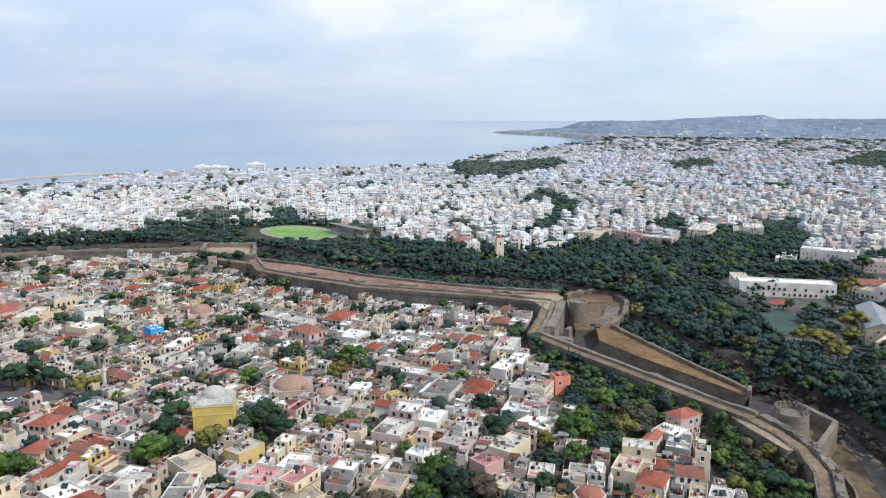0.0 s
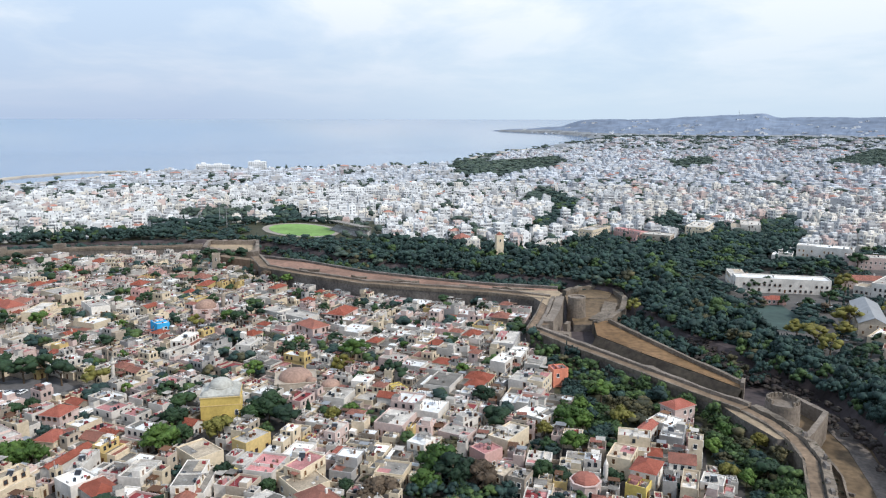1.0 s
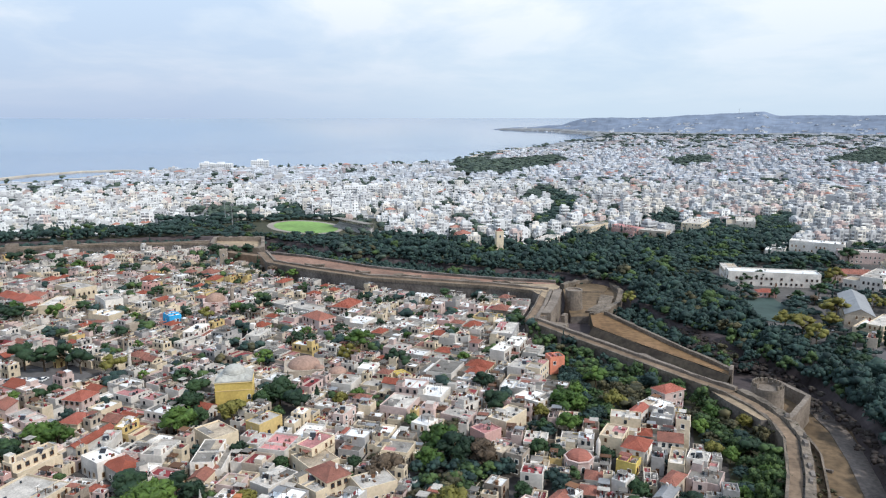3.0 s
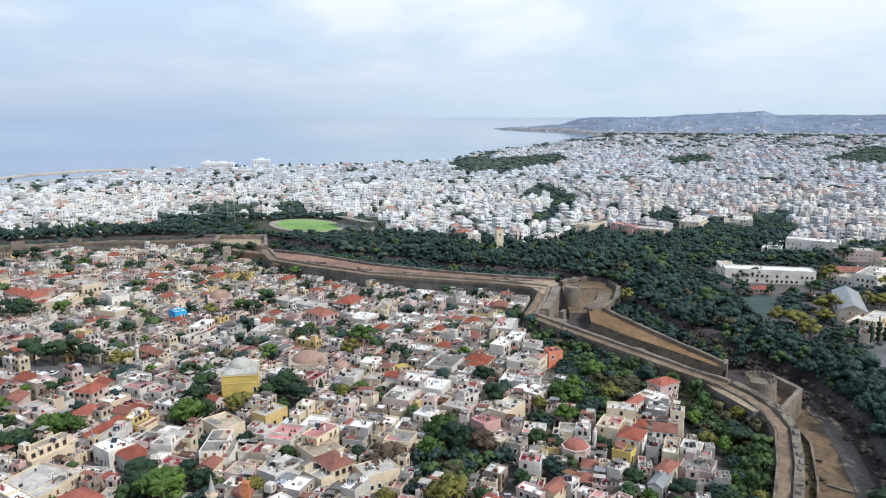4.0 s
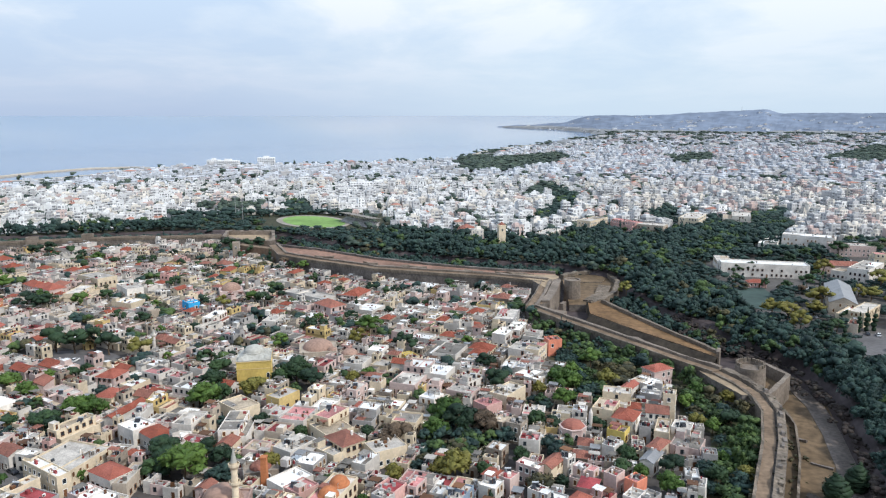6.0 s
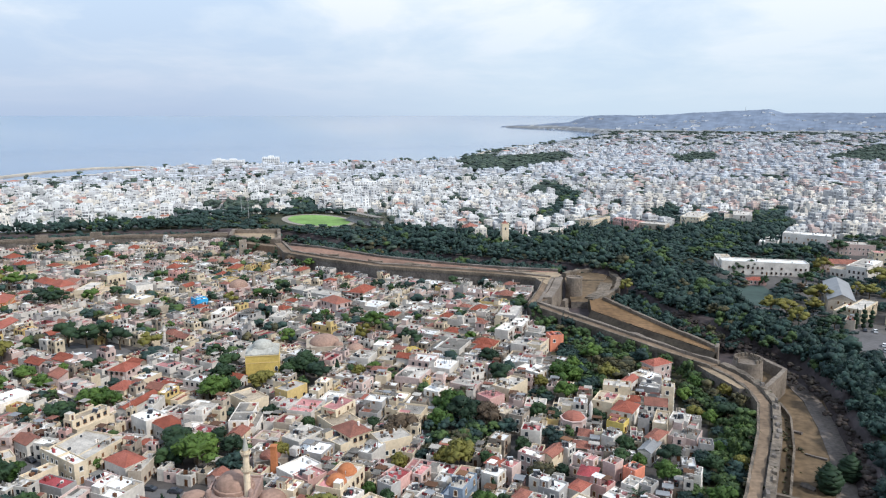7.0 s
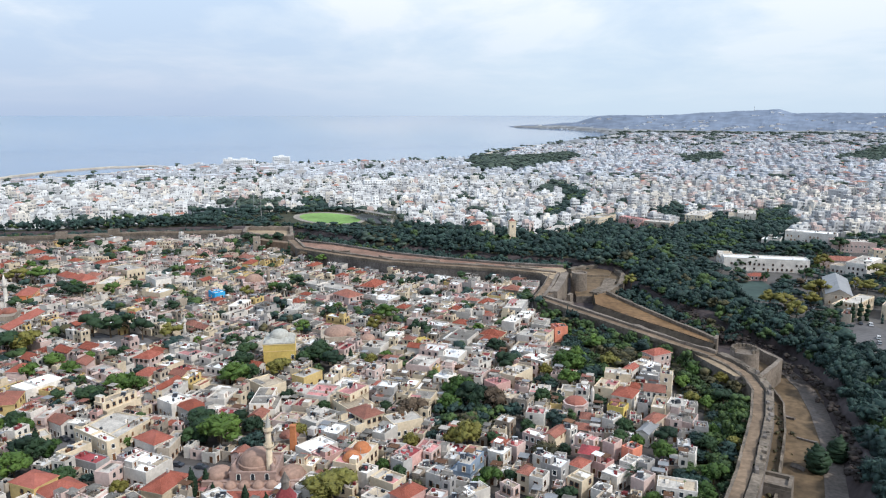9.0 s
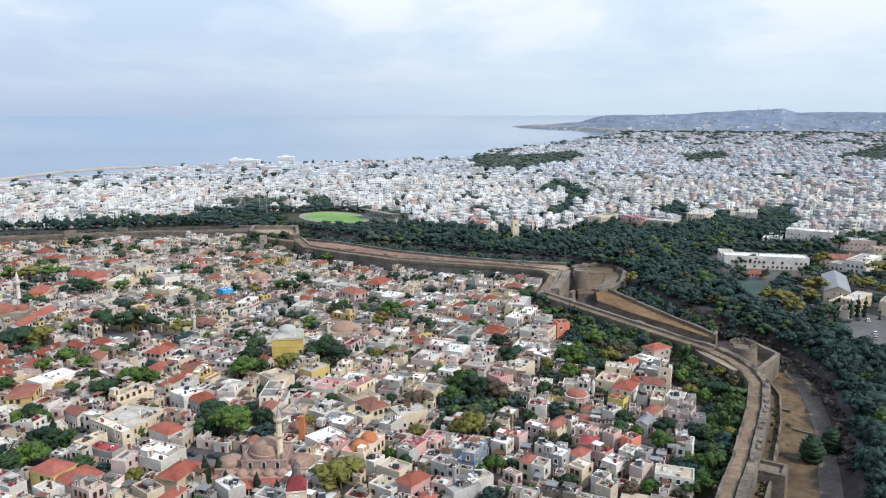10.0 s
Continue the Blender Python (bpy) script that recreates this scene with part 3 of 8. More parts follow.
def ground_z(x, y):
    """Town, sunken moat with its sloping outer bank, the land beyond, and the sea bed."""
    x, y = np.asarray(x, float), np.asarray(y, float)
    z = 2.4 * np.clip((x + 50) / 100, 0, 1)
    town = inside(TOWN, x, y)
    moat = inside(INNER, x, y) & ~town
    far_z = 3.5 + 0.012 * np.clip(x - 150, 0, 600)
    z = np.where(~town & ~moat, far_z, z)
    z = np.where(moat, -3.0, z)
    land = inside(LAND, x, y) & ~inside(MARINA, x, y)
    return np.where(land, z, SEA_Z - 3)


# ---- ground: one sheet to the horizon, and the sea ----
def polar(radii, angles, centre=(0.0, -70.0)):
    r, a = np.meshgrid(radii, angles, indexing="ij")
    return centre[0] + r * np.sin(a), centre[1] + r * np.cos(a)


def sheet(name, X, Y, Z, mats, idx, closed=True):
    nr, na = X.shape
    me = bpy.data.meshes.new(name)
    co = np.stack([X, Y, Z], -1).reshape(-1, 3)
    i, j = np.meshgrid(np.arange(nr - 1), np.arange(na if closed else na - 1), indexing="ij")
    j2 = (j + 1) % na
    q = np.stack([i * na + j, (i + 1) * na + j, (i + 1) * na + j2, i * na + j2], -1).reshape(-1, 4)[:, ::-1]
    me.vertices.add(len(co))
    me.vertices.foreach_set("co", co.ravel())
    me.loops.add(q.size)
    me.loops.foreach_set("vertex_index", q.ravel().astype(np.int32))
    me.polygons.add(len(q))
    me.polygons.foreach_set("loop_start", np.arange(0, q.size, 4, dtype=np.int32))
    for k in mats:
        me.materials.append(MAT[k] if isinstance(k, str) else k)
    if idx is not None:
        me.polygons.foreach_set("material_index", idx.ravel().astype(np.int32))
    me.update()
    me.validate()
    return new(name, me)


ang = np.concatenate([np.radians(np.arange(-40, 40, 0.4)), np.radians(np.arange(40, 320, 7.0))])
rad = np.concatenate([[0.01], np.arange(20, 150, 10), 150 * 1.0115 ** np.arange(0, 345)])
rad = rad[rad < 7400]
GX, GY = polar(rad, ang)
GZ = ground_z(GX, GY)
cx, cy = GX[:-1] * 0.5 + GX[1:] * 0.5, GY[:-1] * 0.5 + GY[1:] * 0.5
kinds = np.full(cx.shape, 3)                      # new town
kinds[(off_line(COAST, cx, cy) < 22) & (cy < 2600)] = 4            # beach
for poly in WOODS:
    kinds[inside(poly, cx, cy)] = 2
moat_cells = inside(INNER, cx, cy)
kinds[moat_cells | (off_line(SCARP, cx, cy) < 12)] = 5
kinds[inside(YARD, cx, cy) | inside(PARKSIDE, cx, cy)] = 6
kinds[inside([(-230, 600), (-70, 600), (-70, 720), (-160, 780), (-240, 740)], cx, cy)] = 2
kinds[inside(TOWN, cx, cy)] = 0
kinds[inside(GARDEN, cx, cy)] = 2
DX, DY, DZ, _ = drawn(GX, GY, GZ)
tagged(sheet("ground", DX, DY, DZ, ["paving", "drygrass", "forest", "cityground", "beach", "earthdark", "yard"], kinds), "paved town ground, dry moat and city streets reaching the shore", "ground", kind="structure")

sea_mat = material("sea_water", (0.09, 0.155, 0.26), rough=0.12, vary=0.1, scale=0.006, stain=0.35)
sea_mat.node_tree.nodes["Principled BSDF"].inputs["IOR"].default_value = 1.4
sea_mat.node_tree.nodes["Principled BSDF"].inputs["Specular IOR Level"].default_value = 0.8
SX, SY = polar(np.concatenate([np.geomspace(600, 7000, 60), np.geomspace(7500, 400000, 60)]), np.radians(np.arange(-70, 60, 2.0)))
sx, sy, sz, _ = drawn(SX, SY, np.full(SX.shape, SEA_Z))
tagged(sheet("sea", sx, sy, sz, [sea_mat], None, closed=False), "calm hazy blue sea stretching out to the horizon", "sea", kind="structure")


# ---- far hills and the cape ----
def hill_point(k, q):
    """A place on the range beyond the bay: k along it from the cape, q from its foot (0) over the ridge (1)."""
    az = radians(HILL_AZ[0] + (HILL_AZ[1] - HILL_AZ[0]) * k)
    h = np.interp(k, HILL_K, HILL_H) + 9 * noise.fractal((k * 14, 0.3, 0), 0.8, 2.0, 4) * min(1, k * 6)
    d0 = np.interp(k, [0, 0.02, 0.12, 0.19, 0.24, 1], [7000, 6900, 5850, 4950, 4150, 3950])
    d = d0 + (8600 - d0) * q * min(1, 0.3 + k * 3)
    f = np.interp(q, [0.0, 0.25, 0.5, 0.75, 0.92, 1.0, 1.2], [0.0, 0.14, 0.40, 0.70, 0.95, 1.0, 0.8])
    zz = -6 + (h + 6) * f + 16 * min(q * 3, 1) * (1 - 0.6 * q) * noise.fractal((az * 45, q * 7, 1.0), 0.7, 2.0, 4)
    return d * math.sin(az), d * math.cos(az), float(zz)


def hills():
    """A low range beyond the bay, its ridge rising from the cape."""
    sh = Shape()
    qs = [0, 0.08, 0.16, 0.25, 0.34, 0.43, 0.52, 0.61, 0.7, 0.8, 0.9, 1.0, 1.2]
    rows = [[tuple(float(c) for c in drawn(*hill_point(i / 200, q))[:3]) for q in qs] for i in range(201)]
    for a, b in zip(rows, rows[1:]):
        for i in range(len(qs) - 1):
            sh.face([a[i], b[i], b[i + 1], a[i + 1]], 0)
    # the blue-grey haze over the hills is put into their base colour
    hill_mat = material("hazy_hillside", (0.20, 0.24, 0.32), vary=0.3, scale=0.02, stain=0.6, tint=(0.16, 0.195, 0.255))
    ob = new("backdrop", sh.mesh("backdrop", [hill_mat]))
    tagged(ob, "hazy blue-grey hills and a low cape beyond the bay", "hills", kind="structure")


hills()


# ---- town walls ----
def offset(line, d):
    """A polyline moved d metres to its left."""
    out = []
    for i, (x, y) in enumerate(line):
        x0, y0 = line[max(i - 1, 0)]
        x1, y1 = line[min(i + 1, len(line) - 1)]
        L = math.hypot(x1 - x0, y1 - y0)
        out.append((x - (y1 - y0) / L * d, y + (x1 - x0) / L * d))
    return out


def finer(line, step=5.0):
    out = [line[0]]
    for (x0, y0), (x1, y1) in zip(line, line[1:]):
        n = max(1, round(math.hypot(x1 - x0, y1 - y0) / step))
        out += [(x0 + (x1 - x0) * k / n, y0 + (y1 - y0) * k / n) for k in range(1, n + 1)]
    return out


def band(line, a, b, z0, z1, side=0, top=0, worn=0.0, base=None):
    """A solid strip along a line between offsets a and b, from z0 up to z1; worn makes its top uneven."""
    sh = Shape()
    line = finer(line)
    L, R = offset(line, a), offset(line, b)
    za = [z1 + worn * noise.noise((p[0] * 0.21, p[1] * 0.21, 2.0)) for p in line]
    zb = [z1 + worn * noise.noise((p[0] * 0.19, p[1] * 0.23, 5.0)) for p in line]
    for i in range(len(line) - 1):
        l0, l1, r0, r1 = L[i], L[i + 1], R[i], R[i + 1]
        sh.face([(*l0, za[i]), (*r0, zb[i]), (*r1, zb[i + 1]), (*l1, za[i + 1])], top)
        sh.face([(*l1, z0), (*l0, z0), (*l0, za[i]), (*l1, za[i + 1])], side)
        sh.face([(*r0, z0), (*r1, z0), (*r1, zb[i + 1]), (*r0, zb[i])], side)
    for i, s in ((0, 1), (-1, -1)):
        q = [(*L[i], z0), (*R[i], z0), (*R[i], zb[i]), (*L[i], za[i])]
        sh.face(q[::s], side)
    return sh


def platform(poly, z0, z1, side=0, top=1):
    """A walled platform over a polygon, given anticlockwise."""
    sh = Shape()
    n = len(poly)
    sh.face([(*p, z1) for p in poly], top)
    for i in range(n):
        p, q = poly[i], poly[(i + 1) % n]
        sh.face([(*p, z0), (*q, z0), (*q, z1), (*p, z1)], side)
    return sh


def bank(line, stations, mat_noise=0.8):
    """An earth slope along a line through (offset, height) stations."""
    sh = Shape()
    line = finer(line, 4.0)
    rows = [offset(line, a) for a, _ in stations]
    for i in range(len(line) - 1):
        for k in range(len(stations) - 1):
            q = []
            for r, j in ((k, i), (k, i + 1), (k + 1, i + 1), (k + 1, i)):
                p = rows[r][j]
                q.append((p[0], p[1], stations[r][1] + mat_noise * noise.noise((p[0] * 0.13, p[1] * 0.13, r * 3.0)) * (0 < r < len(stations) - 1)))
            sh.face(q[::-1])
    return sh


# inner rampart with its walkway, parapet and the dry outworks
def fort_stretch(line, label, walk_w=5.0, z=9.0, foot=-3.5):
    at = thing("rampart", pose(0, 0, 0), label, "town wall", "town walls")
    part("wall", band(line, -walk_w * 0.5, walk_w * 0.5, foot, z - 0.3, worn=0.3), "fortdark", at)
    part("walkway", band(line, -walk_w * 0.5 + 0.5, walk_w * 0.5 - 1.4, z - 0.25, z + 0.02), "walkway", at)
    part("parapet", band(line, walk_w * 0.5 - 1.5, walk_w * 0.5 + 0.3, foot, z + 1.1, worn=0.7), "fortpale", at)
    part("inner_kerb", band(line, -walk_w * 0.5 - 0.3, -walk_w * 0.5 + 0.4, z - 1.5, z + 0.35, worn=0.3), "fort", at)
    return at


fort_stretch(WALL_W, "long weathered stone rampart beside the wooded moat", 5, 6.4)
fort_stretch([(-141, 505)] + WALK[:6], "grey stone rampart with a pale walkway along its top", 7)
fort_stretch(WALK[5:8], "re-entrant stone rampart at the gate bastion", 6)
fort_stretch(WALK[7:14], "stone rampart with walkway above garden trees", 6)
NEAR_LINE = WALK[13:]
near_wall = thing("rampart", pose(0, 0, 0), "broad stone rampart with earthen walkway above the dry moat", "town wall", "town walls")
part("wall", band(NEAR_LINE, -2.4, 4.7, -3.5, 8.0, worn=0.4), "fortdark", near_wall)
part("walkway", band(NEAR_LINE, -2.0, 1.3, 7.6, 8.6, worn=0.12), "walkway", near_wall)
part("inner_kerb", band(finer(NEAR_LINE, 1.8), -2.8, -1.9, 2.0, 8.7, worn=1.0), "fort", near_wall)
part("parapet", band(finer(NEAR_LINE, 1.6), 1.9, 4.5, 6.0, 9.6, worn=1.3), "fort", near_wall, "thick worn stone parapet")
part("outer_wall", band(finer(NEAR_LINE[1:], 2.0), 7.8, 8.5, -3.5, 5.0, worn=0.8), "fort", near_wall)
part("ledge", band(NEAR_LINE[1:], 4.3, 7.9, -3.5, 3.4, worn=0.3), "drygrass", near_wall, "overgrown ledge between parapet and outer wall")
part("sandy_bank", platform([(94, 234), (96, 225), (99, 216), (101.5, 208), (105, 208), (104.5, 219), (101, 229)], 2.0, 8.1), ["fortdark", "sand"], near_wall, "dry sandy bank beside the walkway")
brng = random.Random(3)
ln = finer(NEAR_LINE, 5.0)
for k in range(2, 22):
    if brng.random() < 0.35:
        continue
    x0, y0 = offset(ln, brng.uniform(2.5, 3.9))[k]
    x1, y1 = offset(ln, 3.6)[k + 1]
    s = Shape()
    s.box((0, 0, 9.3), (brng.uniform(1.2, 3.6), brng.uniform(0.7, 1.5), brng.uniform(0.7, 1.4)), taper=0.9)
    part("coping_block", s, brng.choice(("fort", "fortdark")), near_wall, at=pose(x0, y0, 0, 0, 0, math.degrees(math.atan2(y1 - y0, x1 - x0)) + brng.uniform(-9, 9)))

for k, line in enumerate(([(114.5, 197.5), (118.3, 193)], [(112.6, 178), (115, 175.5), (117.6, 173.6)], [(101.6, 157), (104.4, 153.8)])):
    stub = thing("wall_stub", pose(0, 0, 0), "low dark ruined wall stub in the dry moat grass", "ruin", "wall stubs")
    part("wall", band(finer(line, 1.2), -0.6, 0.6, -3.4, -2.2, worn=0.9), "fortdark", stub)
spur = thing("spur_wall", pose(83.2, 130.5, -3.2, 0, 0, -28), "ruined square stone spur standing in the dry moat", "ruin", "town walls")
s = Shape()
s.box((0, 0, 0), (13.5, 8.5, 9.4), taper=0.96)
part("wall", s, "fortpale", spur)
s = Shape()
s.ring((0, 0, 9.4), (12.9, 8.0), 1.1, 1.0)
part("parapet", s, "fort", spur)

# gate bastion in the middle
gate = thing("gate_bastion", pose(0, 0, 0), "stone gate bastion with a round tower and dry courtyard", "bastion", "town walls")
part("courtyard", platform(BASTION_MID, -3.5, 0.8), ["fortdark", "drygrass"], gate)
part("outer_wall", band(finer(BASTION_ARC, 2.0), -1.6, 1.4, -3.5, 3.4, worn=1.4), "fort", gate, "broad weathered stone wall top")
part("rubble", band(finer([(78, 366), (88, 382), (94, 402)], 1.6), -0.5, 7.0, -1.0, 1.9, worn=1.6), "fort", gate, "tumbled pale masonry")
part("grass", platform([(74, 416), (92, 416), (97, 430), (90, 438), (78, 436)], 0.5, 1.6), ["fort", "drygrass"], gate, "dry grass bank inside the wall")
part("curtain", band([(46, 334), (52, 354), (59, 385)], -2.4, 2.2, -3.5, 10.2, worn=0.5), "fortpale", gate, "pale stone curtain wall")
part("plateau", platform([(38, 328), (47, 334), (54, 358), (58, 386), (50, 388), (44, 356)], 1.0, 9.0), ["fortdark", "walkway"], gate)
part("ramp_head", platform([(50, 368), (62, 397), (60, 403), (33, 403), (44, 388)], 1.0, 9.12), ["fortdark", "sand"], gate, "sandy triangle behind the curtain wall")
s = Shape()
s.turned((0, 0, -3.5), [(5.2, 0), (4.6, 14.2), (4.8, 14.3), (4.8, 15.4), (4.0, 15.4), (4.0, 14.6), (0, 14.6)], 20)
part("tower", s, "fortpale", gate, "round stone tower", at=pose(67, 378, 0))
s = Shape()
s.box((0, 0, -3.5), (6, 2.2, 8), 0, taper=0.97)
part("buttress", s, "fortpale", gate, at=pose(58, 352, 0, 0, 0, 65))
s = Shape()
s.box((0, 0, -3.5), (5, 7, 5.5), 0, taper=0.95)
part("buttress", s, "fortpale", gate, at=pose(55, 343, 0, 0, 0, 65))

# dry terrace outside the wall
terrace = thing("outwork", pose(0, 0, 0), "dry grass terrace held by a stone retaining wall", "outwork", "town walls")
part("terrace", platform(TERRACE, -3.5, 3.1), ["slopeearth", "orangegrass"], terrace)
part("retaining_wall", band(TERRACE_WALL, -1.0, 0.6, -3.5, 4.7, worn=0.5), "fort", terrace)
part("slope", bank(TERRACE[1:5], [(1.0, 3.14), (-0.4, 2.6), (-2.2, 0.4), (-5.0, -3.0)], 0.6), "slopeearth", terrace, "bare dark brown slope")
part("end_wall", band([(112.6, 264.5), (115.2, 270)], -0.7, 0.7, -3.5, 5.6, worn=0.4), "fortpale", terrace)

# red earth outwork along the far stretch
outwork = thing("outwork", pose(0, 0, 0), "long red-earth terrace between the rampart and the wooded moat", "outwork", "town walls")
FARWORK = [(-132, 476), (-97, 452), (-52, 428), (-14, 416), (24, 406), (56, 398), (63, 421), (24, 430), (-15, 445), (-58, 466), (-107, 502), (-140, 516)]
part("terrace", platform(FARWORK, -3.5, 5.6), ["fortdark", "redearth"], outwork)
part("retaining_wall", band([(63, 423), (24, 431), (-15, 446), (-58, 467), (-107, 503), (-142, 520)], -1.2, 1.0, -3.5, 7.0, worn=0.5), "fortdark", outwork)
part("path", band([(-120, 478), (-90, 462), (-50, 438), (-12, 424), (24, 415), (52, 408)], -1.6, 1.6, 5.4, 5.68), "track", outwork)
for k, (x, y, w) in enumerate([(-96, 470, 7), (-60, 449, 5), (-30, 436, 9), (10, 424, 6), (36, 416, 12)]):
    part("rubble", band([(x - w, y + w * 0.4), (x, y), (x + w, y - w * 0.25)], -0.9, 0.9, 5.2, 7.0, worn=1.6), "fort", outwork)

# far bastion at the end of the wall
far_b = thing("corner_bastion", pose(0, 0, 0), "pentagonal sandstone bastion with a sandy courtyard", "bastion", "town walls")
part("courtyard", platform(FAR_BASTION, -3.5, 4.8), ["fort", "sand"], far_b)
part("outer_wall", band(finer(FAR_BASTION + FAR_BASTION[:1], 3.0), -1.2, 1.6, -3.5, 8.4, worn=1.5), "fortpale", far_b)
part("ramp", band([(-125, 468), (-136, 490), (-168, 508)], -3, 3, -1, 9.0, worn=0.4), "walkway", far_b)
for x, y in ((-305, 546), (-342, 530)):
    tw = thing("wall_tower", pose(x, y, -3, 0, 0, 14), "small square stone tower on the rampart", "tower", "town walls")
    s = Shape()
    s.box((0, 0, 0), (9, 6, 12.6), taper=0.93)
    part("wall", s, "fortpale", tw)
    s = Shape()
    s.ring((0, 0, 12.6), (8.3, 5.5), 0.8, 0.8)
    part("parapet", s, "fortpale", tw)

# half-round tower with merlons where the wall bends
bend = thing("round_tower", pose(115.0, 235.5, -3.3), "half-round battlemented stone tower at the bend of the wall", "tower", "town walls")
s = Shape()
s.turned((0, 0, 0), [(6.3, 0), (5.6, 12.9), (4.4, 12.9), (4.4, 12.0), (0, 12.0)], 28)
part("wall", s, "fortpale", bend)
ms = Shape()
ms.box((0, 0, 0), (1.1, 0.9, 1.5), taper=0.94)
me = ms.mesh("merlon", ["fort"])
for k in range(16):
    an = math.radians(-70 + k * 18)
    part("merlon", me, None, bend, at=pose(5.0 * math.cos(an), 5.0 * math.sin(an), 12.8, 0, 0, math.degrees(an) + 90))
apron = thing("outwork", pose(0, 0, 0), "low polygonal stone outwork with dry grass inside", "outwork", "town walls")
APRON = [(112, 216), (116.5, 217), (128, 232.5), (125, 246), (119, 246), (112, 230)]
part("courtyard", platform(APRON, -3.4, 2.0), ["fort", "drygrass"], apron)
part("outer_wall", band([(111, 211), (116.7, 217.5), (128.5, 232.5), (125, 247), (118, 247)], -1.0, 0.8, -3.4, 7.0, worn=0.5), "fortpale", apron)

# the gravel track on the moat floor
scarp = bank(SCARP, [(-4.5, -3.3), (-2.8, -1.2), (-0.8, 1.8), (1.5, 3.9), (5, 4.4), (10, 3.2)])
tagged(new("moat_bank", scarp.mesh("moat_bank", ["earthdark"])), "dark bare earth bank on the outer side of the moat", "bank", kind="structure")
lawn = bank(WALK[13:], [(5.0, -3.1), (8.5, -2.9), (16, -2.85), (26, -2.88), (36, -2.9), (38, -3.2)], 0.05)
tagged(new("moat_lawn", lawn.mesh("moat_lawn", ["drygrass"])), "dry yellow grass on the moat floor below the rampart", "grass", kind="structure")
ROAD = [(131, 266), (135.5, 253), (137, 240), (135.8, 223), (130, 199), (122.4, 174.6), (114, 154), (105.3, 134), (80, 75), (50, 5)]
tagged(new("moat_track", band(finer(ROAD, 3.0), -3.3, 3.3, -3.2, -2.7, worn=0.1).mesh("moat_track", ["track"])), "pale gravel track along the moat floor", "track", kind="structure")



# ---- houses ----
def window_mesh(name, w, h, frame="frame", pane="glass", sill=0.12):
    """A window in one piece: a raised surround with a deeper sill, stepping back to the pane."""
    s = Shape()
    t = 0.12
    loops = []
    for gx, lo, up, out in ((t, t + 0.05, t, 0.02), (t, t + 0.05, t, -0.1), (0, 0, 0, -0.1), (0, 0, 0, -0.015)):
        a, b0, b1 = w / 2 + gx, -h / 2 - lo, h / 2 + up
        k = len(s.v)
        dip = sill if out == -0.1 and gx else 0
        s.v += [(-a, out - dip, b0), (a, out - dip, b0), (a, out, b1), (-a, out, b1)]
        loops.append(k)
    for p, q in zip(loops, loops[1:]):
        for i in range(4):
            j = (i + 1) % 4
            s.f.append((p + i, p + j, q + j, q + i))
            s.m.append(0)
    k = loops[-1]
    s.f.append((k, k + 1, k + 2, k + 3))
    s.m.append(1)
    return s.mesh(name, [frame, pane])


WINDOWS = [window_mesh("window", 1.0, 1.35), window_mesh("window", 0.9, 1.5, "wood", "glass"), window_mesh("window", 1.0, 1.2, "wood", "glass"), window_mesh("window", 0.85, 1.5, "cream", "wood")]
DOOR = window_mesh("door", 1.1, 2.2, "frame", "wood")

rng = random.Random(7)


def heater_mesh():
    """A roof water heater: a tilted panel on legs under a lying tank."""
    s = Shape()
    for q in (-0.7, 0.7):
        s.box((q, 0.5, 0), (0.06, 0.06, 1.25), 0)
        s.box((q, -0.6, 0), (0.06, 0.06, 0.3), 0)
    s.face([(-0.9, -0.7, 0.3), (0.9, -0.7, 0.3), (0.9, 0.45, 1.2), (-0.9, 0.45, 1.2)], 1)
    s.face([(-0.9, 0.5, 1.13), (0.9, 0.5, 1.13), (0.9, -0.65, 0.22), (-0.9, -0.65, 0.22)], 0)
    n = 10
    ring = [(0.28 * math.cos(2 * math.pi * k / n), 0.28 * math.sin(2 * math.pi * k / n)) for k in range(n)]
    for k in range(n):
        a, b = ring[k], ring[(k + 1) % n]
        s.face([(-0.9, 0.55 + a[0], 1.45 + a[1]), (0.9, 0.55 + a[0], 1.45 + a[1]), (0.9, 0.55 + b[0], 1.45 + b[1]), (-0.9, 0.55 + b[0], 1.45 + b[1])], 0)
    s.face([(-0.9, 0.55 + a, 1.45 + b) for a, b in ring][::-1], 0)
    s.face([(0.9, 0.55 + a, 1.45 + b) for a, b in ring], 0)
    return s.mesh("water_heater", ["tank", "panel"])


def unit_mesh():
    s = Shape()
    s.box((0, 0, 0.1), (0.9, 0.4, 0.7), 0)
    s.box((-0.15, -0.21, 0.2), (0.5, 0.03, 0.5), 1)
    for q in (-0.35, 0.35):
        s.box((q, 0, 0), (0.08, 0.4, 0.1), 1)
    return s.mesh("air_unit", ["frame", "glass"])


HEATER, UNIT = heater_mesh(), unit_mesh()
taken = []            # (x, y, radius) of what stands already
WORDS = {"white": "whitewashed", "cream": "cream", "beige": "sandy beige", "pink": "dusky pink", "rose": "pale rose", "ochre": "ochre", "yellow": "bright yellow", "orange": "burnt orange", "salmon": "salmon-pink",
         "blue": "bright blue", "slate": "slate-blue", "grey": "grey rendered", "stone": "bare sandstone"}
ROOFS = {"r_white": "flat white roof", "r_light": "flat pale screed roof", "r_grey": "flat grey roof", "r_sand": "flat sandy roof", "r_rose": "rose-tinted terrace", "r_maroon": "dark red terrace",
         "tile": "orange clay tile roof", "tile_old": "faded brown tile roof", "dome_o": "orange rendered roof", "metal": "zinc sheet roof"}


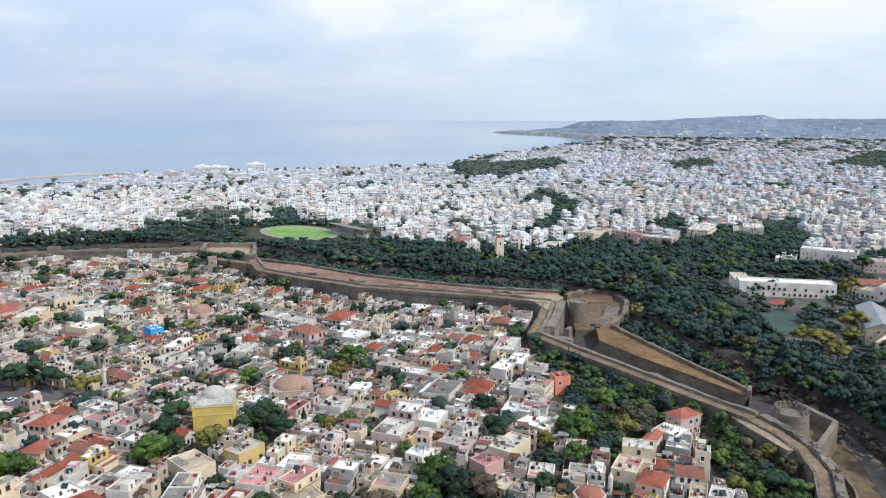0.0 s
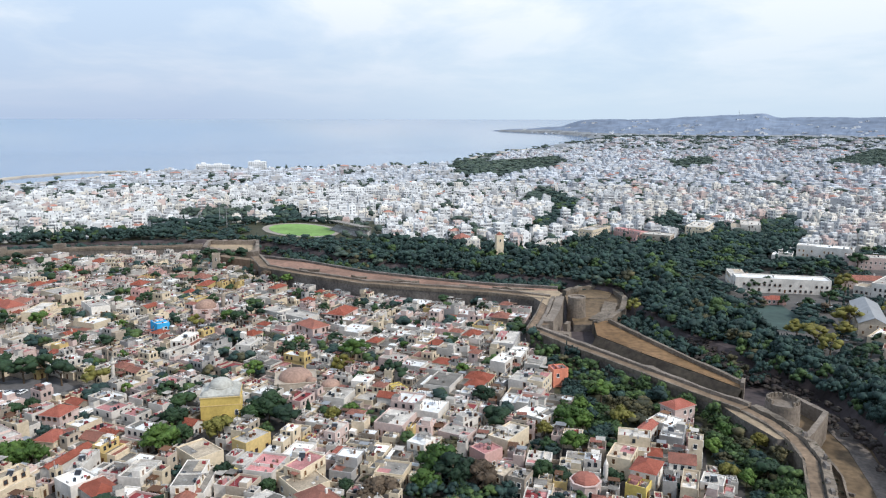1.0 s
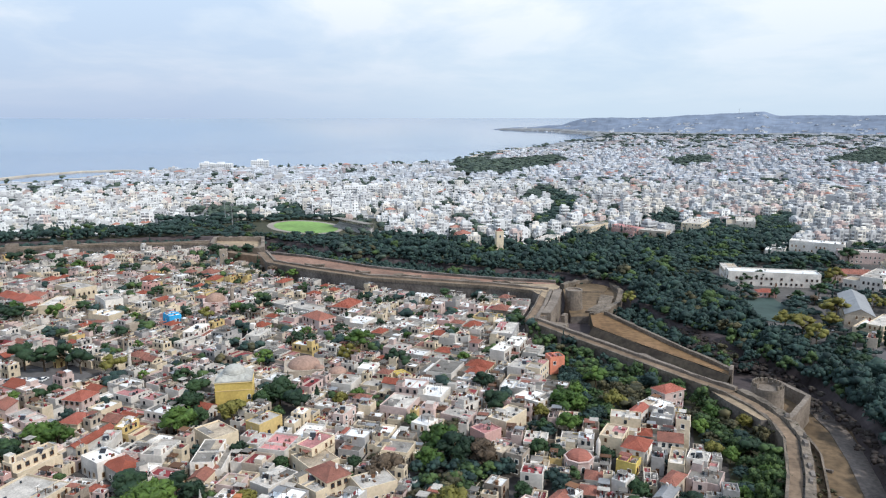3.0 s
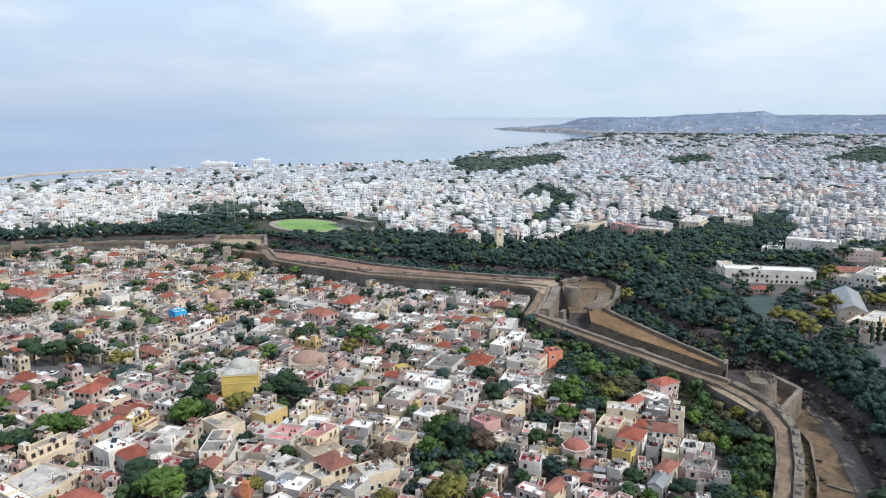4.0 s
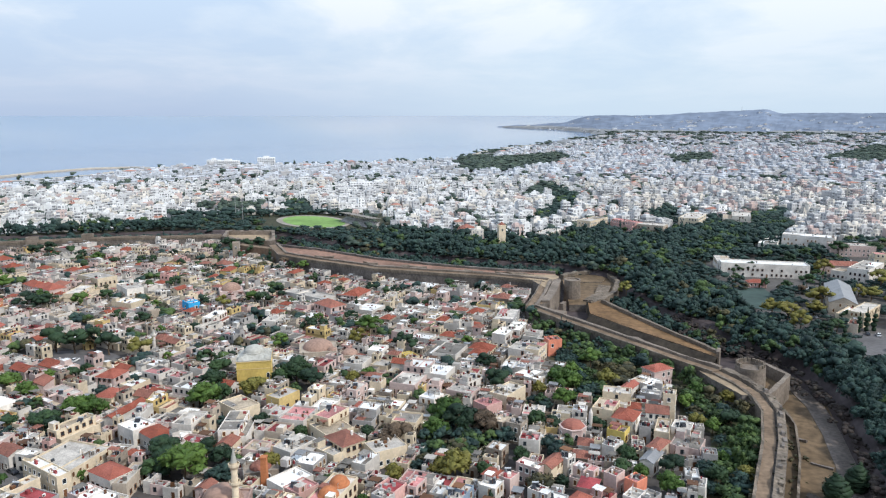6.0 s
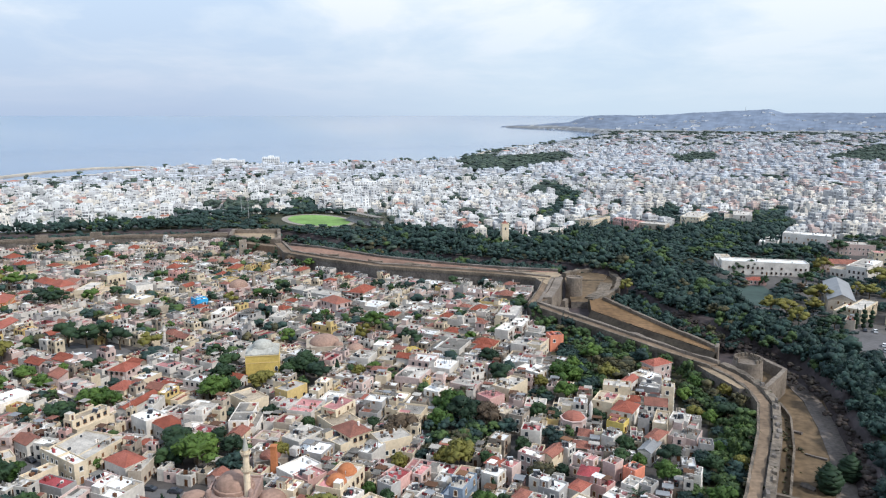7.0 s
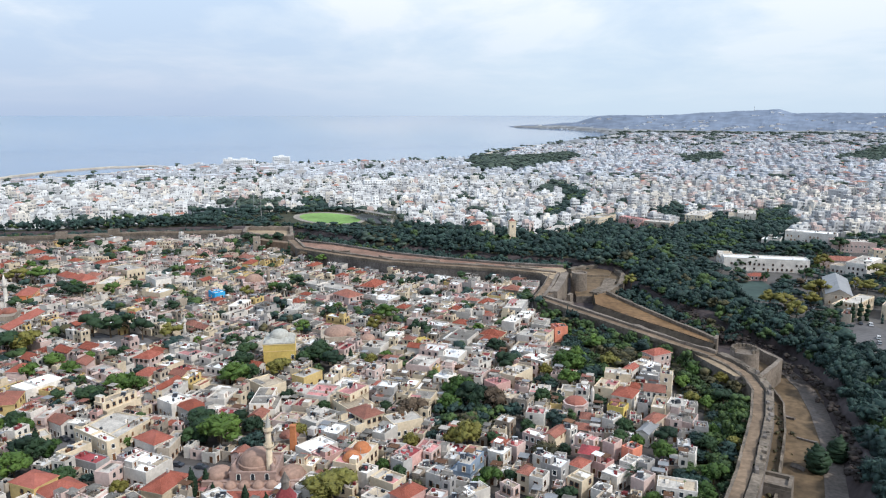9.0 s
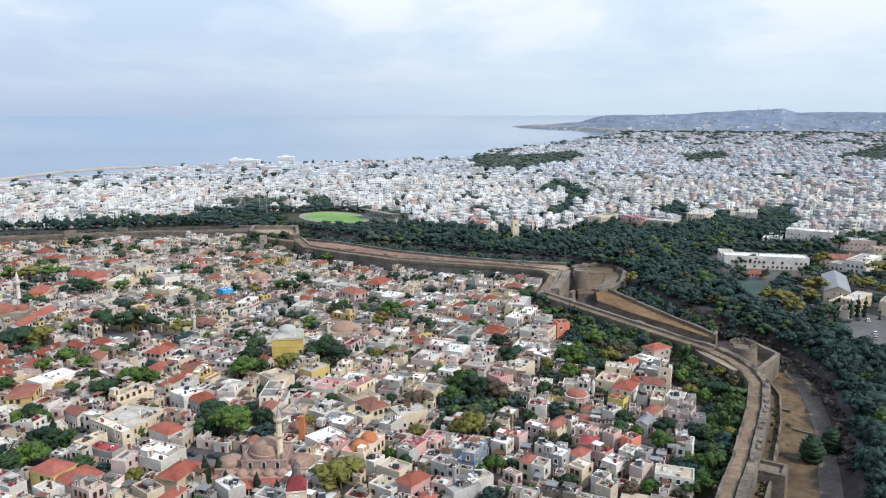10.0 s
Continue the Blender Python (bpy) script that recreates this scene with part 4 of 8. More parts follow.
def spots(n, length, margin=1.0):
    """Places along a wall for n openings."""
    return [(-length / 2 + margin + (length - 2 * margin) * (k + 0.5) / n) for k in range(n)]


BULK = ["white", "cream", "beige", "rose", "grey", "stone", "pink", "ochre", "yellow", "orange", "salmon", "blue", "slate", "r_white", "r_light", "r_grey", "r_sand", "r_rose", "r_maroon", "tile", "tile_old", "glass", "frame",
        "tank", "panel", "wood", "metal", "awning"]
SLOT = {k: i for i, k in enumerate(BULK)}
plots, boxed = [], set()


def compose(rg, w, d, h, kind, wall, roof, whole=False):
    """The volumes of a town house on its plot: shapes by part, and the places of its openings (x, y, z, turn, is_door)."""
    out = collections.defaultdict(Shape)
    holes = []
    W, R = SLOT[wall], SLOT[roof]

    def openings(cx, cy, a, b, z0, z1, share, door=False):
        for q, (length, off, turn) in enumerate(((a, b / 2, 0), (b, a / 2, 90), (a, b / 2, 180), (b, a / 2, 270))):
            co, si = math.cos(radians(turn)), math.sin(radians(turn))
            n = max(1, round(length / 2.9))
            for st in range(max(1, round((z1 - z0) / 3.1))):
                zz = z0 + 1.7 + st * 3.05
                if zz > z1 - 0.8:
                    continue
                for k, u in enumerate(spots(n, length, 0.7)):
                    if rg.random() < share * (0.45 if q == 2 else 1.0):
                        holes.append((cx + u * co + off * si, cy + u * si - off * co, zz, turn, door and st == 0 and k == n // 2 and q < 2))

    def flat(name, cx, cy, a, b, z0, z1, wm, rm, lip, share, door=False):
        s = out[name]
        s.box((cx, cy, z0), (a, b, z1 - z0), wm, bottom=False)
        if lip:
            s.ring((cx, cy, z1), (a, b), 0.22, lip, wm)
        cover = {"wall": "roof", "upper_storey": "upper_roof"}.get(name, name + "_roof")
        out[cover].box((cx, cy, z1), (a - 0.46, b - 0.46, 0.06), rm, bottom=False)
        if min(a, b) > 3.2 and rg.random() < 0.55:
            pa, pb = a * rg.uniform(0.25, 0.6), b * rg.uniform(0.3, 0.8)
            out[cover + "_patch"].box((cx + rg.choice((-1, 1)) * (a - pa - 0.6) / 2, cy + rg.choice((-1, 1)) * (b - pb - 0.6) / 2, z1 + 0.06), (pa, pb, 0.04), SLOT[rg.choice(("r_light", "r_grey", "r_white", "r_sand", "r_rose", "r_grey"))], bottom=False)
        openings(cx, cy, a, b, max(z0, 0), z1, share, door)

    long_x = w >= d
    f = 1.0 if whole or max(w, d) < 6.5 or rg.random() < 0.15 else rg.uniform(0.5, 0.76)
    sg = rg.choice((-1, 1))
    mw, md = (w * f, d) if long_x else (w, d * f)
    mx, my = ((sg * (w - mw) / 2, 0) if long_x else (0, sg * (d - md) / 2))
    other = lambda: SLOT[rg.choice(("r_light", "r_light", "r_grey", "r_rose", "r_maroon", "r_sand", "r_white", "tile_old", "r_grey"))]
    if kind == "flat":
        if h > 5.0 and min(mw, md) > 4.5 and wall not in ("blue", "salmon") and rg.random() < (0.35 if whole else 0.45):
            # a lower front terrace before a set-back upper storey
            k = rg.uniform(0.55, 0.8)
            s2 = rg.choice((-1, 1))
            flat("wall", mx, my, mw, md, -1.2, h - 2.8, W, other(), rg.uniform(0.5, 0.95), 0.7, True)
            aw, ad = (mw * k, md) if rg.random() < 0.5 else (mw, md * k)
            flat("upper_storey", mx + s2 * (mw - aw) / 2, my + s2 * (md - ad) / 2, aw, ad, h - 2.8, h, W, R, rg.uniform(0.25, 0.6), 0.75)
        else:
            flat("wall", mx, my, mw, md, -1.2, h, W, R, rg.uniform(0.3, 0.8), 0.72, True)
        # what stands on the roof
        c = out["roof_clutter"]
        if rg.random() < 0.3 and min(mw, md) > 5:
            a, b, hh = rg.uniform(2.0, 3.2), rg.uniform(2.0, 3.2), rg.uniform(2.0, 2.6)
            s = out["roof_room"]
            px, py = mx + rg.choice((-1, 1)) * (mw / 2 - a / 2 - 0.3), my + rg.choice((-1, 1)) * (md / 2 - b / 2 - 0.3)
            s.box((px, py, h), (a, b, hh), W, top=SLOT[rg.choice(("r_white", "r_light", "r_grey"))])
            s.door = (px, py - b / 2, h + 1.1)
        for k in range(rg.randint(3, 8)):
            c.box((mx + rg.uniform(-0.42, 0.42) * (mw - 1), my + rg.uniform(-0.42, 0.42) * (md - 1), h + 0.05), (rg.uniform(0.25, 1.3), rg.uniform(0.25, 1.1), rg.uniform(0.2, 1.2)),
                  SLOT[rg.choice(("white", "grey", "grey", "r_maroon", "r_grey", "wood", "glass"))], rot=rg.choice((0, 0, 30)), bottom=False)
        if rg.random() < 0.45:
            c.box((mx + rg.uniform(-0.2, 0.2) * mw, my, h), (0.15, md * 0.9, rg.uniform(0.5, 1.0)), W, bottom=False)
        if rg.random() < 0.3:
            a, b = rg.uniform(2.0, 3.4), rg.uniform(1.8, 3.0)
            px, py = mx + rg.uniform(-0.2, 0.2) * mw, my + rg.uniform(-0.2, 0.2) * md
            for i in (-1, 1):
                for j in (-1, 1):
                    c.box((px + i * a / 2, py + j * b / 2, h), (0.1, 0.1, 2.1), SLOT["wood"], bottom=False)
            c.box((px, py, h + 2.1), (a + 0.3, b + 0.3, 0.1), SLOT[rg.choice(("metal", "r_grey", "r_grey", "r_light", "tile_old", "wood"))])
        if rg.random() < 0.5:
            px, py = mx + rg.uniform(-0.35, 0.35) * mw, my + rg.uniform(-0.35, 0.35) * md
            c.box((px, py, h), (0.07, 0.07, 2.4), SLOT["tank"])
            for q in range(3):
                c.box((px, py, h + 1.7 + 0.28 * q), (0.9 - 0.2 * q, 0.04, 0.04), SLOT["tank"])
    else:
        out["wall"].box((mx, my, -1.2), (mw, md, h + 1.0), W, bottom=False)
        if kind == "hip":
            out["roof"].hip((mx, my, h), (mw, md), min(mw, md) * 0.27, 0.4, R, W)
        else:
            out["wall"].box((mx, my, h - 0.25), (mw - 0.01, md - 0.01, 0.26), W)
            out["roof"].gable((mx, my, h), (mw, md), min(mw, md) * 0.24, 0.3, R, W)
        openings(mx, my, mw, md, 0, h, 0.75, True)
        if rg.random() < 0.5:
            out["roof_clutter"].box((mx + mw * 0.22, my + md * 0.15, h), (0.6, 0.6, min(mw, md) * 0.27 + 0.7), SLOT["white"])
    if f < 1:
        rw, rd = (w - mw, d) if long_x else (w, d - md)
        rx, ry = (-sg * (w - rw) / 2, 0) if long_x else (0, -sg * (d - rd) / 2)
        q = rg.random()
        aw_ = SLOT[rg.choice((wall, wall, "white", "cream", "beige", "stone", "rose"))]
        if q < 0.5:
            flat("annexe", rx, ry, rw, rd, -1.2, rg.uniform(2.5, min(3.9, max(2.6, h - 0.6))), aw_, other(), rg.choice((0, 0.4, 0.8)), 0.5)
        else:
            t = 0.3
            k = rg.uniform(0.35, 0.6)
            if rw < rd:
                flat("annexe", rx, ry - rd * (1 - k) / 2, rw, rd * k, -1.2, rg.uniform(2.4, 3.4), aw_, other(), rg.choice((0, 0.4)), 0.5)
            else:
                flat("annexe", rx - rw * (1 - k) / 2, ry, rw * k, rd, -1.2, rg.uniform(2.4, 3.4), aw_, other(), rg.choice((0, 0.4)), 0.5)
            out["yard_wall"].ring((rx, ry, -1.0), (rw, rd), t, rg.uniform(2.6, 3.6), SLOT[rg.choice(("stone", "beige", "white", "rose"))])
    return out, holes


def slot_part(name, s, at):
    """A part whose faces carry slots of the common list."""
    mats = sorted(set(s.m))
    s.m = [mats.index(m) for m in s.m]
    return part(name, s, [BULK[m] for m in mats], at)


def house(x, y, w, d, rot, h, kind="flat", wall="white", roof="r_white", base=None, whole=True, extra=""):
    """A town house: walls with parapet, its roofs, windows and door on all sides, and what stands on the roof."""
    z = town_z(x, y) if base is None else base
    storeys = max(1, round(h / 3.2))
    at = thing("house", pose(x, y, z, 0, 0, rot), f"{WORDS[wall]} {'two' if storeys == 2 else 'three' if storeys > 2 else 'single'}-storey house with {ROOFS[roof]}{extra}", "house", "old town houses")
    shapes, holes = compose(rng, w, d, h, kind, wall, roof, whole)
    for k, s in shapes.items():
        if s.f:
            ob = slot_part(k, s, at)
            if s.door:
                part("door", DOOR, None, ob, at=Matrix.Translation(s.door) @ Matrix.Diagonal((0.7, 1, 0.82, 1)))
            if k == "roof_clutter":
                tagged(ob, kind="stuff")
    win = rng.choice(WINDOWS)
    for px, py, pz, turn, is_door in holes:
        spot = Matrix.Translation((px, py, pz - (0.55 if is_door else 0))) @ Matrix.Rotation(radians(turn), 4, "Z")
        if is_door:
            part("door", DOOR, None, at, at=spot)
        elif turn != 180 or rng.random() < 0.5:
            part("window", win, None, at, at=spot)
    if kind == "flat" and base is None:
        if rng.random() < 0.3:
            part("water_heater", HEATER, None, at, at=pose(rng.uniform(-0.2, 0.2) * w, rng.uniform(-0.2, 0.2) * d, h + 0.05, 0, 0, -rot + rng.choice((0, 0, 20))))
        if rng.random() < 0.3:
            part("air_unit", UNIT, None, at, at=pose(rng.uniform(-0.25, 0.25) * w, rng.uniform(-0.25, 0.25) * d, h + 0.05, 0, 0, rng.choice((0, 90))))
    boxed.add(len(taken))
    plots.append((x, y, w, d, rot))
    taken.append((x, y, 0.5 * math.hypot(w, d)))
    return at


# the houses that stand out, one by one
house(-121.1, 122.7, 9.5, 7.6, -20, 6.6, 'hip', 'ochre', 'tile')
house(-118.9, 152.7, 19.1, 4.0, -33, 6.2, 'flat', 'cream', 'r_white')
house(-110.9, 157.0, 20.0, 4.3, 74, 6.1, 'flat', 'cream', 'r_light')
house(-119.4, 162.8, 17.3, 13.0, 72, 4.8, 'flat', 'cream', 'r_light')
house(-125.4, 181.0, 14.3, 6.6, 64, 7.0, 'flat', 'cream', 'r_sand')
house(-100.4, 153.0, 10.2, 6.9, -31, 5.3, 'hip', 'white', 'tile')
house(-94.3, 152.2, 12.9, 4.0, 89, 4.4, 'flat', 'beige', 'r_light')
house(-144.7, 169.0, 11.6, 6.4, 88, 6.2, 'flat', 'rose', 'r_light')
house(-137.1, 165.4, 7.9, 5.5, -31, 5.3, 'gable', 'white', 'tile_old')
house(-165.9, 180.5, 12.6, 8.2, 106, 6.2, 'hip', 'ochre', 'tile_old')
house(-121.2, 143.7, 9.2, 4.0, 64, 5.3, 'flat', 'cream', 'r_light')
house(-114.4, 139.9, 10.7, 5.1, -21, 4.4, 'flat', 'grey', 'r_maroon')
house(-94.3, 135.2, 10.2, 8.9, 67, 5.3, 'flat', 'white', 'r_white')
house(-84.8, 124.8, 11.4, 7.2, 73, 5.3, 'hip', 'cream', 'tile')
house(-101.9, 142.2, 7.5, 6.4, -29, 4.4, 'flat', 'rose', 'r_white')
house(-165.5, 199.0, 15.5, 9.6, 63, 5.3, 'flat', 'white', 'r_white')
house(-106.3, 184.0, 9.0, 8.0, -35, 5.3, 'flat', 'white', 'r_white')
house(-98.1, 180.3, 10.4, 7.0, -39, 4.8, 'hip', 'white', 'tile')
house(-89.8, 172.2, 8.2, 6.2, -50, 5.3, 'flat', 'white', 'r_white')
house(-162.7, 166.6, 8.4, 6.5, -33, 4.4, 'flat', 'white', 'r_light')
house(-154.2, 150.5, 7.6, 4.4, -32, 5.3, 'flat', 'beige', 'tile_old')
house(-116.1, 197.6, 17.1, 4.0, 76, 5.3, 'gable', 'white', 'tile')
house(-109.9, 194.8, 13.8, 4.1, 92, 5.3, 'flat', 'white', 'r_light')
house(-105.5, 113.2, 7.4, 5.3, -27, 6.2, 'flat', 'rose', 'r_light')
house(-112.3, 120.4, 9.3, 9.0, 59, 5.3, 'hip', 'rose', 'tile')
house(-89.6, 114.5, 7.9, 5.1, -36, 5.3, 'flat', 'cream', 'r_grey')
house(-130.1, 116.9, 6.6, 5.0, -26, 4.4, 'flat', 'white', 'r_light')
house(-117.7, 115.5, 7.0, 6.7, -30, 4.4, 'flat', 'white', 'r_light')
house(-140.7, 154.5, 9.0, 6.7, 45, 4.0, 'flat', 'cream', 'r_light')
house(-67.6, 117.3, 7.9, 5.2, -43, 5.3, 'flat', 'white', 'r_white')
house(-33.6, 140.6, 15.0, 7.6, 72, 6.5, 'flat', 'cream', 'r_light')
house(-64.5, 213.3, 10.5, 6.6, 58, 5.3, 'flat', 'ochre', 'r_light')
house(-44.2, 192.7, 11.1, 9.5, 61, 7.0, 'flat', 'cream', 'r_rose')
house(-41.9, 186.1, 11.4, 10.2, -50, 4.4, 'flat', 'cream', 'r_sand')
house(-35.5, 173.2, 10.4, 8.0, -47, 6.2, 'hip', 'cream', 'tile_old')
house(-31.3, 198.0, 10.5, 7.2, 74, 5.3, 'flat', 'grey', 'r_white')
house(-50.9, 171.9, 11.6, 7.3, 58, 5.3, 'flat', 'white', 'r_light')
house(-45.7, 159.8, 11.4, 9.4, 70, 5.3, 'flat', 'grey', 'r_white')
house(-47.7, 151.0, 10.5, 7.8, 50, 4.4, 'flat', 'white', 'r_white')
house(-43.5, 146.0, 7.3, 6.7, 53, 4.4, 'flat', 'pink', 'r_rose')
house(-39.0, 169.9, 10.5, 7.6, -40, 4.4, 'flat', 'cream', 'r_light')
house(-22.3, 170.1, 10.9, 8.4, 31, 5.3, 'flat', 'cream', 'r_light')
house(-27.3, 160.9, 8.4, 4.7, 66, 5.3, 'flat', 'white', 'r_white')
house(-18.2, 143.8, 6.3, 6.2, 60, 5.3, 'flat', 'pink', 'r_maroon')
house(-12.0, 146.3, 6.2, 4.6, 65, 5.3, 'flat', 'rose', 'r_rose')
house(-20.0, 139.6, 5.1, 4.0, -37, 5.3, 'flat', 'grey', 'r_light')
house(-22.9, 129.7, 8.4, 6.1, -32, 4.4, 'flat', 'cream', 'r_light')
house(-16.5, 121.1, 8.1, 5.6, 51, 5.3, 'hip', 'pink', 'tile')
house(-30.4, 135.0, 6.0, 5.5, -29, 4.4, 'flat', 'white', 'r_white')
house(-24.2, 121.2, 8.2, 6.3, -32, 3.5, 'flat', 'white', 'r_light')
house(-8.5, 132.9, 6.1, 4.9, -32, 4.4, 'flat', 'white', 'r_light')
house(-54.6, 194.1, 12.0, 9.1, 77, 5.3, 'flat', 'white', 'r_rose')
house(-90.5, 189.8, 11.1, 7.2, 80, 5.3, 'flat', 'white', 'r_light')
house(-89.2, 177.1, 7.4, 4.4, 81, 4.4, 'flat', 'white', 'r_white')
house(-77.7, 203.1, 12.3, 9.1, -42, 5.3, 'flat', 'cream', 'r_sand')
house(-72.9, 185.5, 15.7, 9.1, 93, 6.6, 'flat', 'white', 'r_grey')
house(-72.7, 176.0, 8.8, 5.0, 82, 4.4, 'gable', 'cream', 'tile_old')
house(-83.6, 171.1, 9.4, 8.2, 74, 5.3, 'flat', 'rose', 'r_maroon')
house(10.7, 168.4, 8.5, 5.4, -27, 5.3, 'flat', 'stone', 'r_white')
house(-0.5, 137.7, 9.8, 6.5, 66, 6.6, 'flat', 'slate', 'r_light')
house(9.3, 144.2, 5.4, 5.1, 60, 5.7, 'flat', 'white', 'r_white')
house(10.3, 151.2, 4.8, 4.8, -32, 5.3, 'hip', 'rose', 'tile')
house(14.4, 149.4, 5.0, 4.0, 54, 5.3, 'flat', 'rose', 'r_rose')
house(21.1, 154.8, 7.5, 4.2, -36, 5.7, 'flat', 'rose', 'r_white')
house(27.5, 156.9, 8.5, 4.0, 55, 5.7, 'gable', 'cream', 'tile_old')
house(31.9, 160.2, 4.6, 4.0, 51, 5.7, 'flat', 'white', 'r_white')
house(24.9, 134.9, 6.2, 6.1, -32, 6.2, 'flat', 'grey', 'r_white')
house(21.5, 140.3, 3.8, 4.0, 52, 6.2, 'flat', 'white', 'r_maroon')
house(16.6, 130.4, 5.0, 4.0, 56, 6.2, 'hip', 'cream', 'tile_old')
house(19.6, 127.6, 5.3, 4.0, 63, 6.2, 'flat', 'white', 'r_sand')
house(10.6, 123.2, 4.9, 4.7, 46, 5.3, 'flat', 'rose', 'r_sand')
house(1.5, 122.6, 7.7, 4.5, 38, 4.8, 'flat', 'white', 'r_white')
house(-2.6, 117.7, 9.0, 4.5, 35, 4.8, 'flat', 'grey', 'r_grey')
house(36.0, 144.8, 5.9, 4.8, 69, 5.3, 'hip', 'pink', 'r_maroon')
house(36.1, 153.0, 6.5, 5.8, -36, 5.3, 'flat', 'rose', 'r_white')
house(44.0, 150.1, 4.8, 4.0, 49, 5.3, 'flat', 'rose', 'r_sand')
house(49.2, 146.6, 4.9, 4.0, 42, 5.3, 'flat', 'salmon', 'r_rose')
house(39.0, 139.8, 5.3, 5.1, -40, 4.4, 'flat', 'pink', 'r_maroon')
house(41.4, 132.3, 6.4, 5.0, 49, 4.8, 'flat', 'white', 'r_white')
house(30.9, 127.5, 6.1, 4.7, 50, 5.7, 'flat', 'cream', 'r_light')
house(32.1, 136.8, 5.6, 4.0, 51, 5.3, 'hip', 'white', 'tile')
house(47.1, 139.5, 5.6, 4.0, 52, 4.4, 'flat', 'white', 'r_light')
house(48.2, 127.7, 6.4, 4.0, 48, 5.3, 'flat', 'rose', 'r_light')
house(51.3, 139.0, 4.6, 4.0, 49, 4.4, 'flat', 'grey', 'r_grey')
house(36.1, 123.1, 4.6, 4.2, 56, 4.4, 'flat', 'white', 'r_light')
house(36.3, 116.3, 4.6, 4.4, -37, 5.3, 'flat', 'beige', 'r_grey')
house(78.3, 234.0, 9.6, 6.7, 30, 6.6, 'hip', 'rose', 'tile')
house(63.5, 219.0, 11.0, 4.0, 55, 4.4, 'gable', 'white', 'tile')
house(71.8, 225.2, 8.8, 8.1, -44, 4.4, 'flat', 'white', 'r_white')
house(73.3, 199.9, 4.7, 4.2, 70, 9.7, 'flat', 'cream', 'r_light')
house(71.5, 216.0, 8.8, 7.2, 66, 4.0, 'flat', 'grey', 'r_light')
house(56.0, 188.7, 9.1, 7.0, 61, 6.2, 'hip', 'white', 'tile')
house(51.1, 197.9, 10.1, 7.1, 64, 5.7, 'flat', 'cream', 'r_sand')
house(47.4, 168.9, 6.1, 4.2, 52, 5.3, 'flat', 'white', 'r_white')
house(52.2, 182.7, 5.9, 5.4, -31, 3.5, 'flat', 'yellow', 'r_light')
house(66.8, 183.4, 11.5, 4.6, 69, 4.4, 'flat', 'cream', 'r_sand')
house(73.8, 181.8, 8.5, 6.5, -27, 5.3, 'flat', 'white', 'r_light')
house(71.2, 171.8, 9.0, 8.8, 61, 4.4, 'flat', 'rose', 'r_grey')
house(57.6, 162.3, 8.9, 4.0, 56, 4.4, 'gable', 'white', 'metal')
house(65.7, 144.6, 5.6, 4.0, 67, 5.3, 'flat', 'white', 'r_light')
house(61.4, 168.9, 8.1, 4.0, 52, 5.3, 'hip', 'beige', 'tile_old')
house(42.0, 270.3, 6.3, 5.7, 15, 7.0, 'flat', 'salmon', 'r_rose')
house(27.7, 293.1, 14.5, 6.8, 71, 6.2, 'flat', 'white', 'r_white')
house(18.4, 214.0, 13.5, 7.3, 55, 5.3, 'flat', 'cream', 'r_light')
house(28.9, 228.9, 10.5, 10.1, -40, 5.7, 'flat', 'white', 'r_white')
house(4.6, 227.0, 10.3, 6.9, 48, 5.3, 'flat', 'white', 'r_light')
house(-8.7, 206.8, 9.5, 6.2, 60, 7.0, 'flat', 'white', 'r_white')
house(1.9, 218.1, 10.5, 7.3, -28, 4.4, 'flat', 'rose', 'r_light')
house(-19.1, 228.5, 12.9, 10.4, 71, 4.8, 'flat', 'rose', 'r_light')
house(-20.7, 258.2, 7.5, 5.0, -57, 4.4, 'flat', 'yellow', 'r_sand')
house(-7.2, 236.6, 11.2, 9.2, 71, 5.3, 'flat', 'white', 'r_white')
house(27.7, 263.7, 10.8, 8.5, 65, 5.7, 'flat', 'white', 'r_light')
house(33.8, 262.0, 11.7, 6.1, 65, 6.2, 'flat', 'cream', 'r_light')
house(14.4, 187.5, 8.0, 6.0, 55, 6.2, 'flat', 'stone', 'r_sand')
house(19.3, 183.6, 6.1, 5.2, 62, 6.2, 'flat', 'stone', 'r_grey')
house(10.6, 203.0, 7.4, 7.0, 40, 5.3, 'flat', 'pink', 'r_rose')
house(24.5, 311.9, 19.3, 9.4, 76, 7.0, 'flat', 'grey', 'r_light')
house(21.4, 284.8, 13.3, 6.7, 64, 6.2, 'flat', 'white', 'r_white')
house(-222.6, 279.7, 34.2, 7.2, 94, 6.2, 'gable', 'white', 'tile')
house(-136.8, 231.7, 9.5, 8.1, 78, 5.7, 'hip', 'rose', 'tile')
house(-129.1, 213.7, 9.0, 7.0, 80, 4.8, 'hip', 'cream', 'tile')
house(-160.9, 222.8, 8.8, 6.7, 95, 5.3, 'gable', 'rose', 'tile_old')
house(-147.5, 212.3, 13.8, 10.2, -33, 5.3, 'flat', 'rose', 'r_light')
house(-254.3, 337.7, 17.2, 8.6, 106, 6.2, 'hip', 'orange', 'tile')
house(-253.3, 381.2, 15.8, 9.0, -37, 6.6, 'hip', 'rose', 'tile')
house(-239.3, 372.3, 16.0, 10.3, -35, 7.0, 'hip', 'rose', 'tile')
house(-239.7, 380.7, 15.1, 8.5, 97, 6.2, 'hip', 'rose', 'tile_old')
house(-216.7, 365.8, 22.0, 13.0, 93, 7.0, 'flat', 'cream', 'r_light')
house(-225.0, 399.5, 21.7, 13.0, -33, 7.9, 'flat', 'cream', 'r_light')
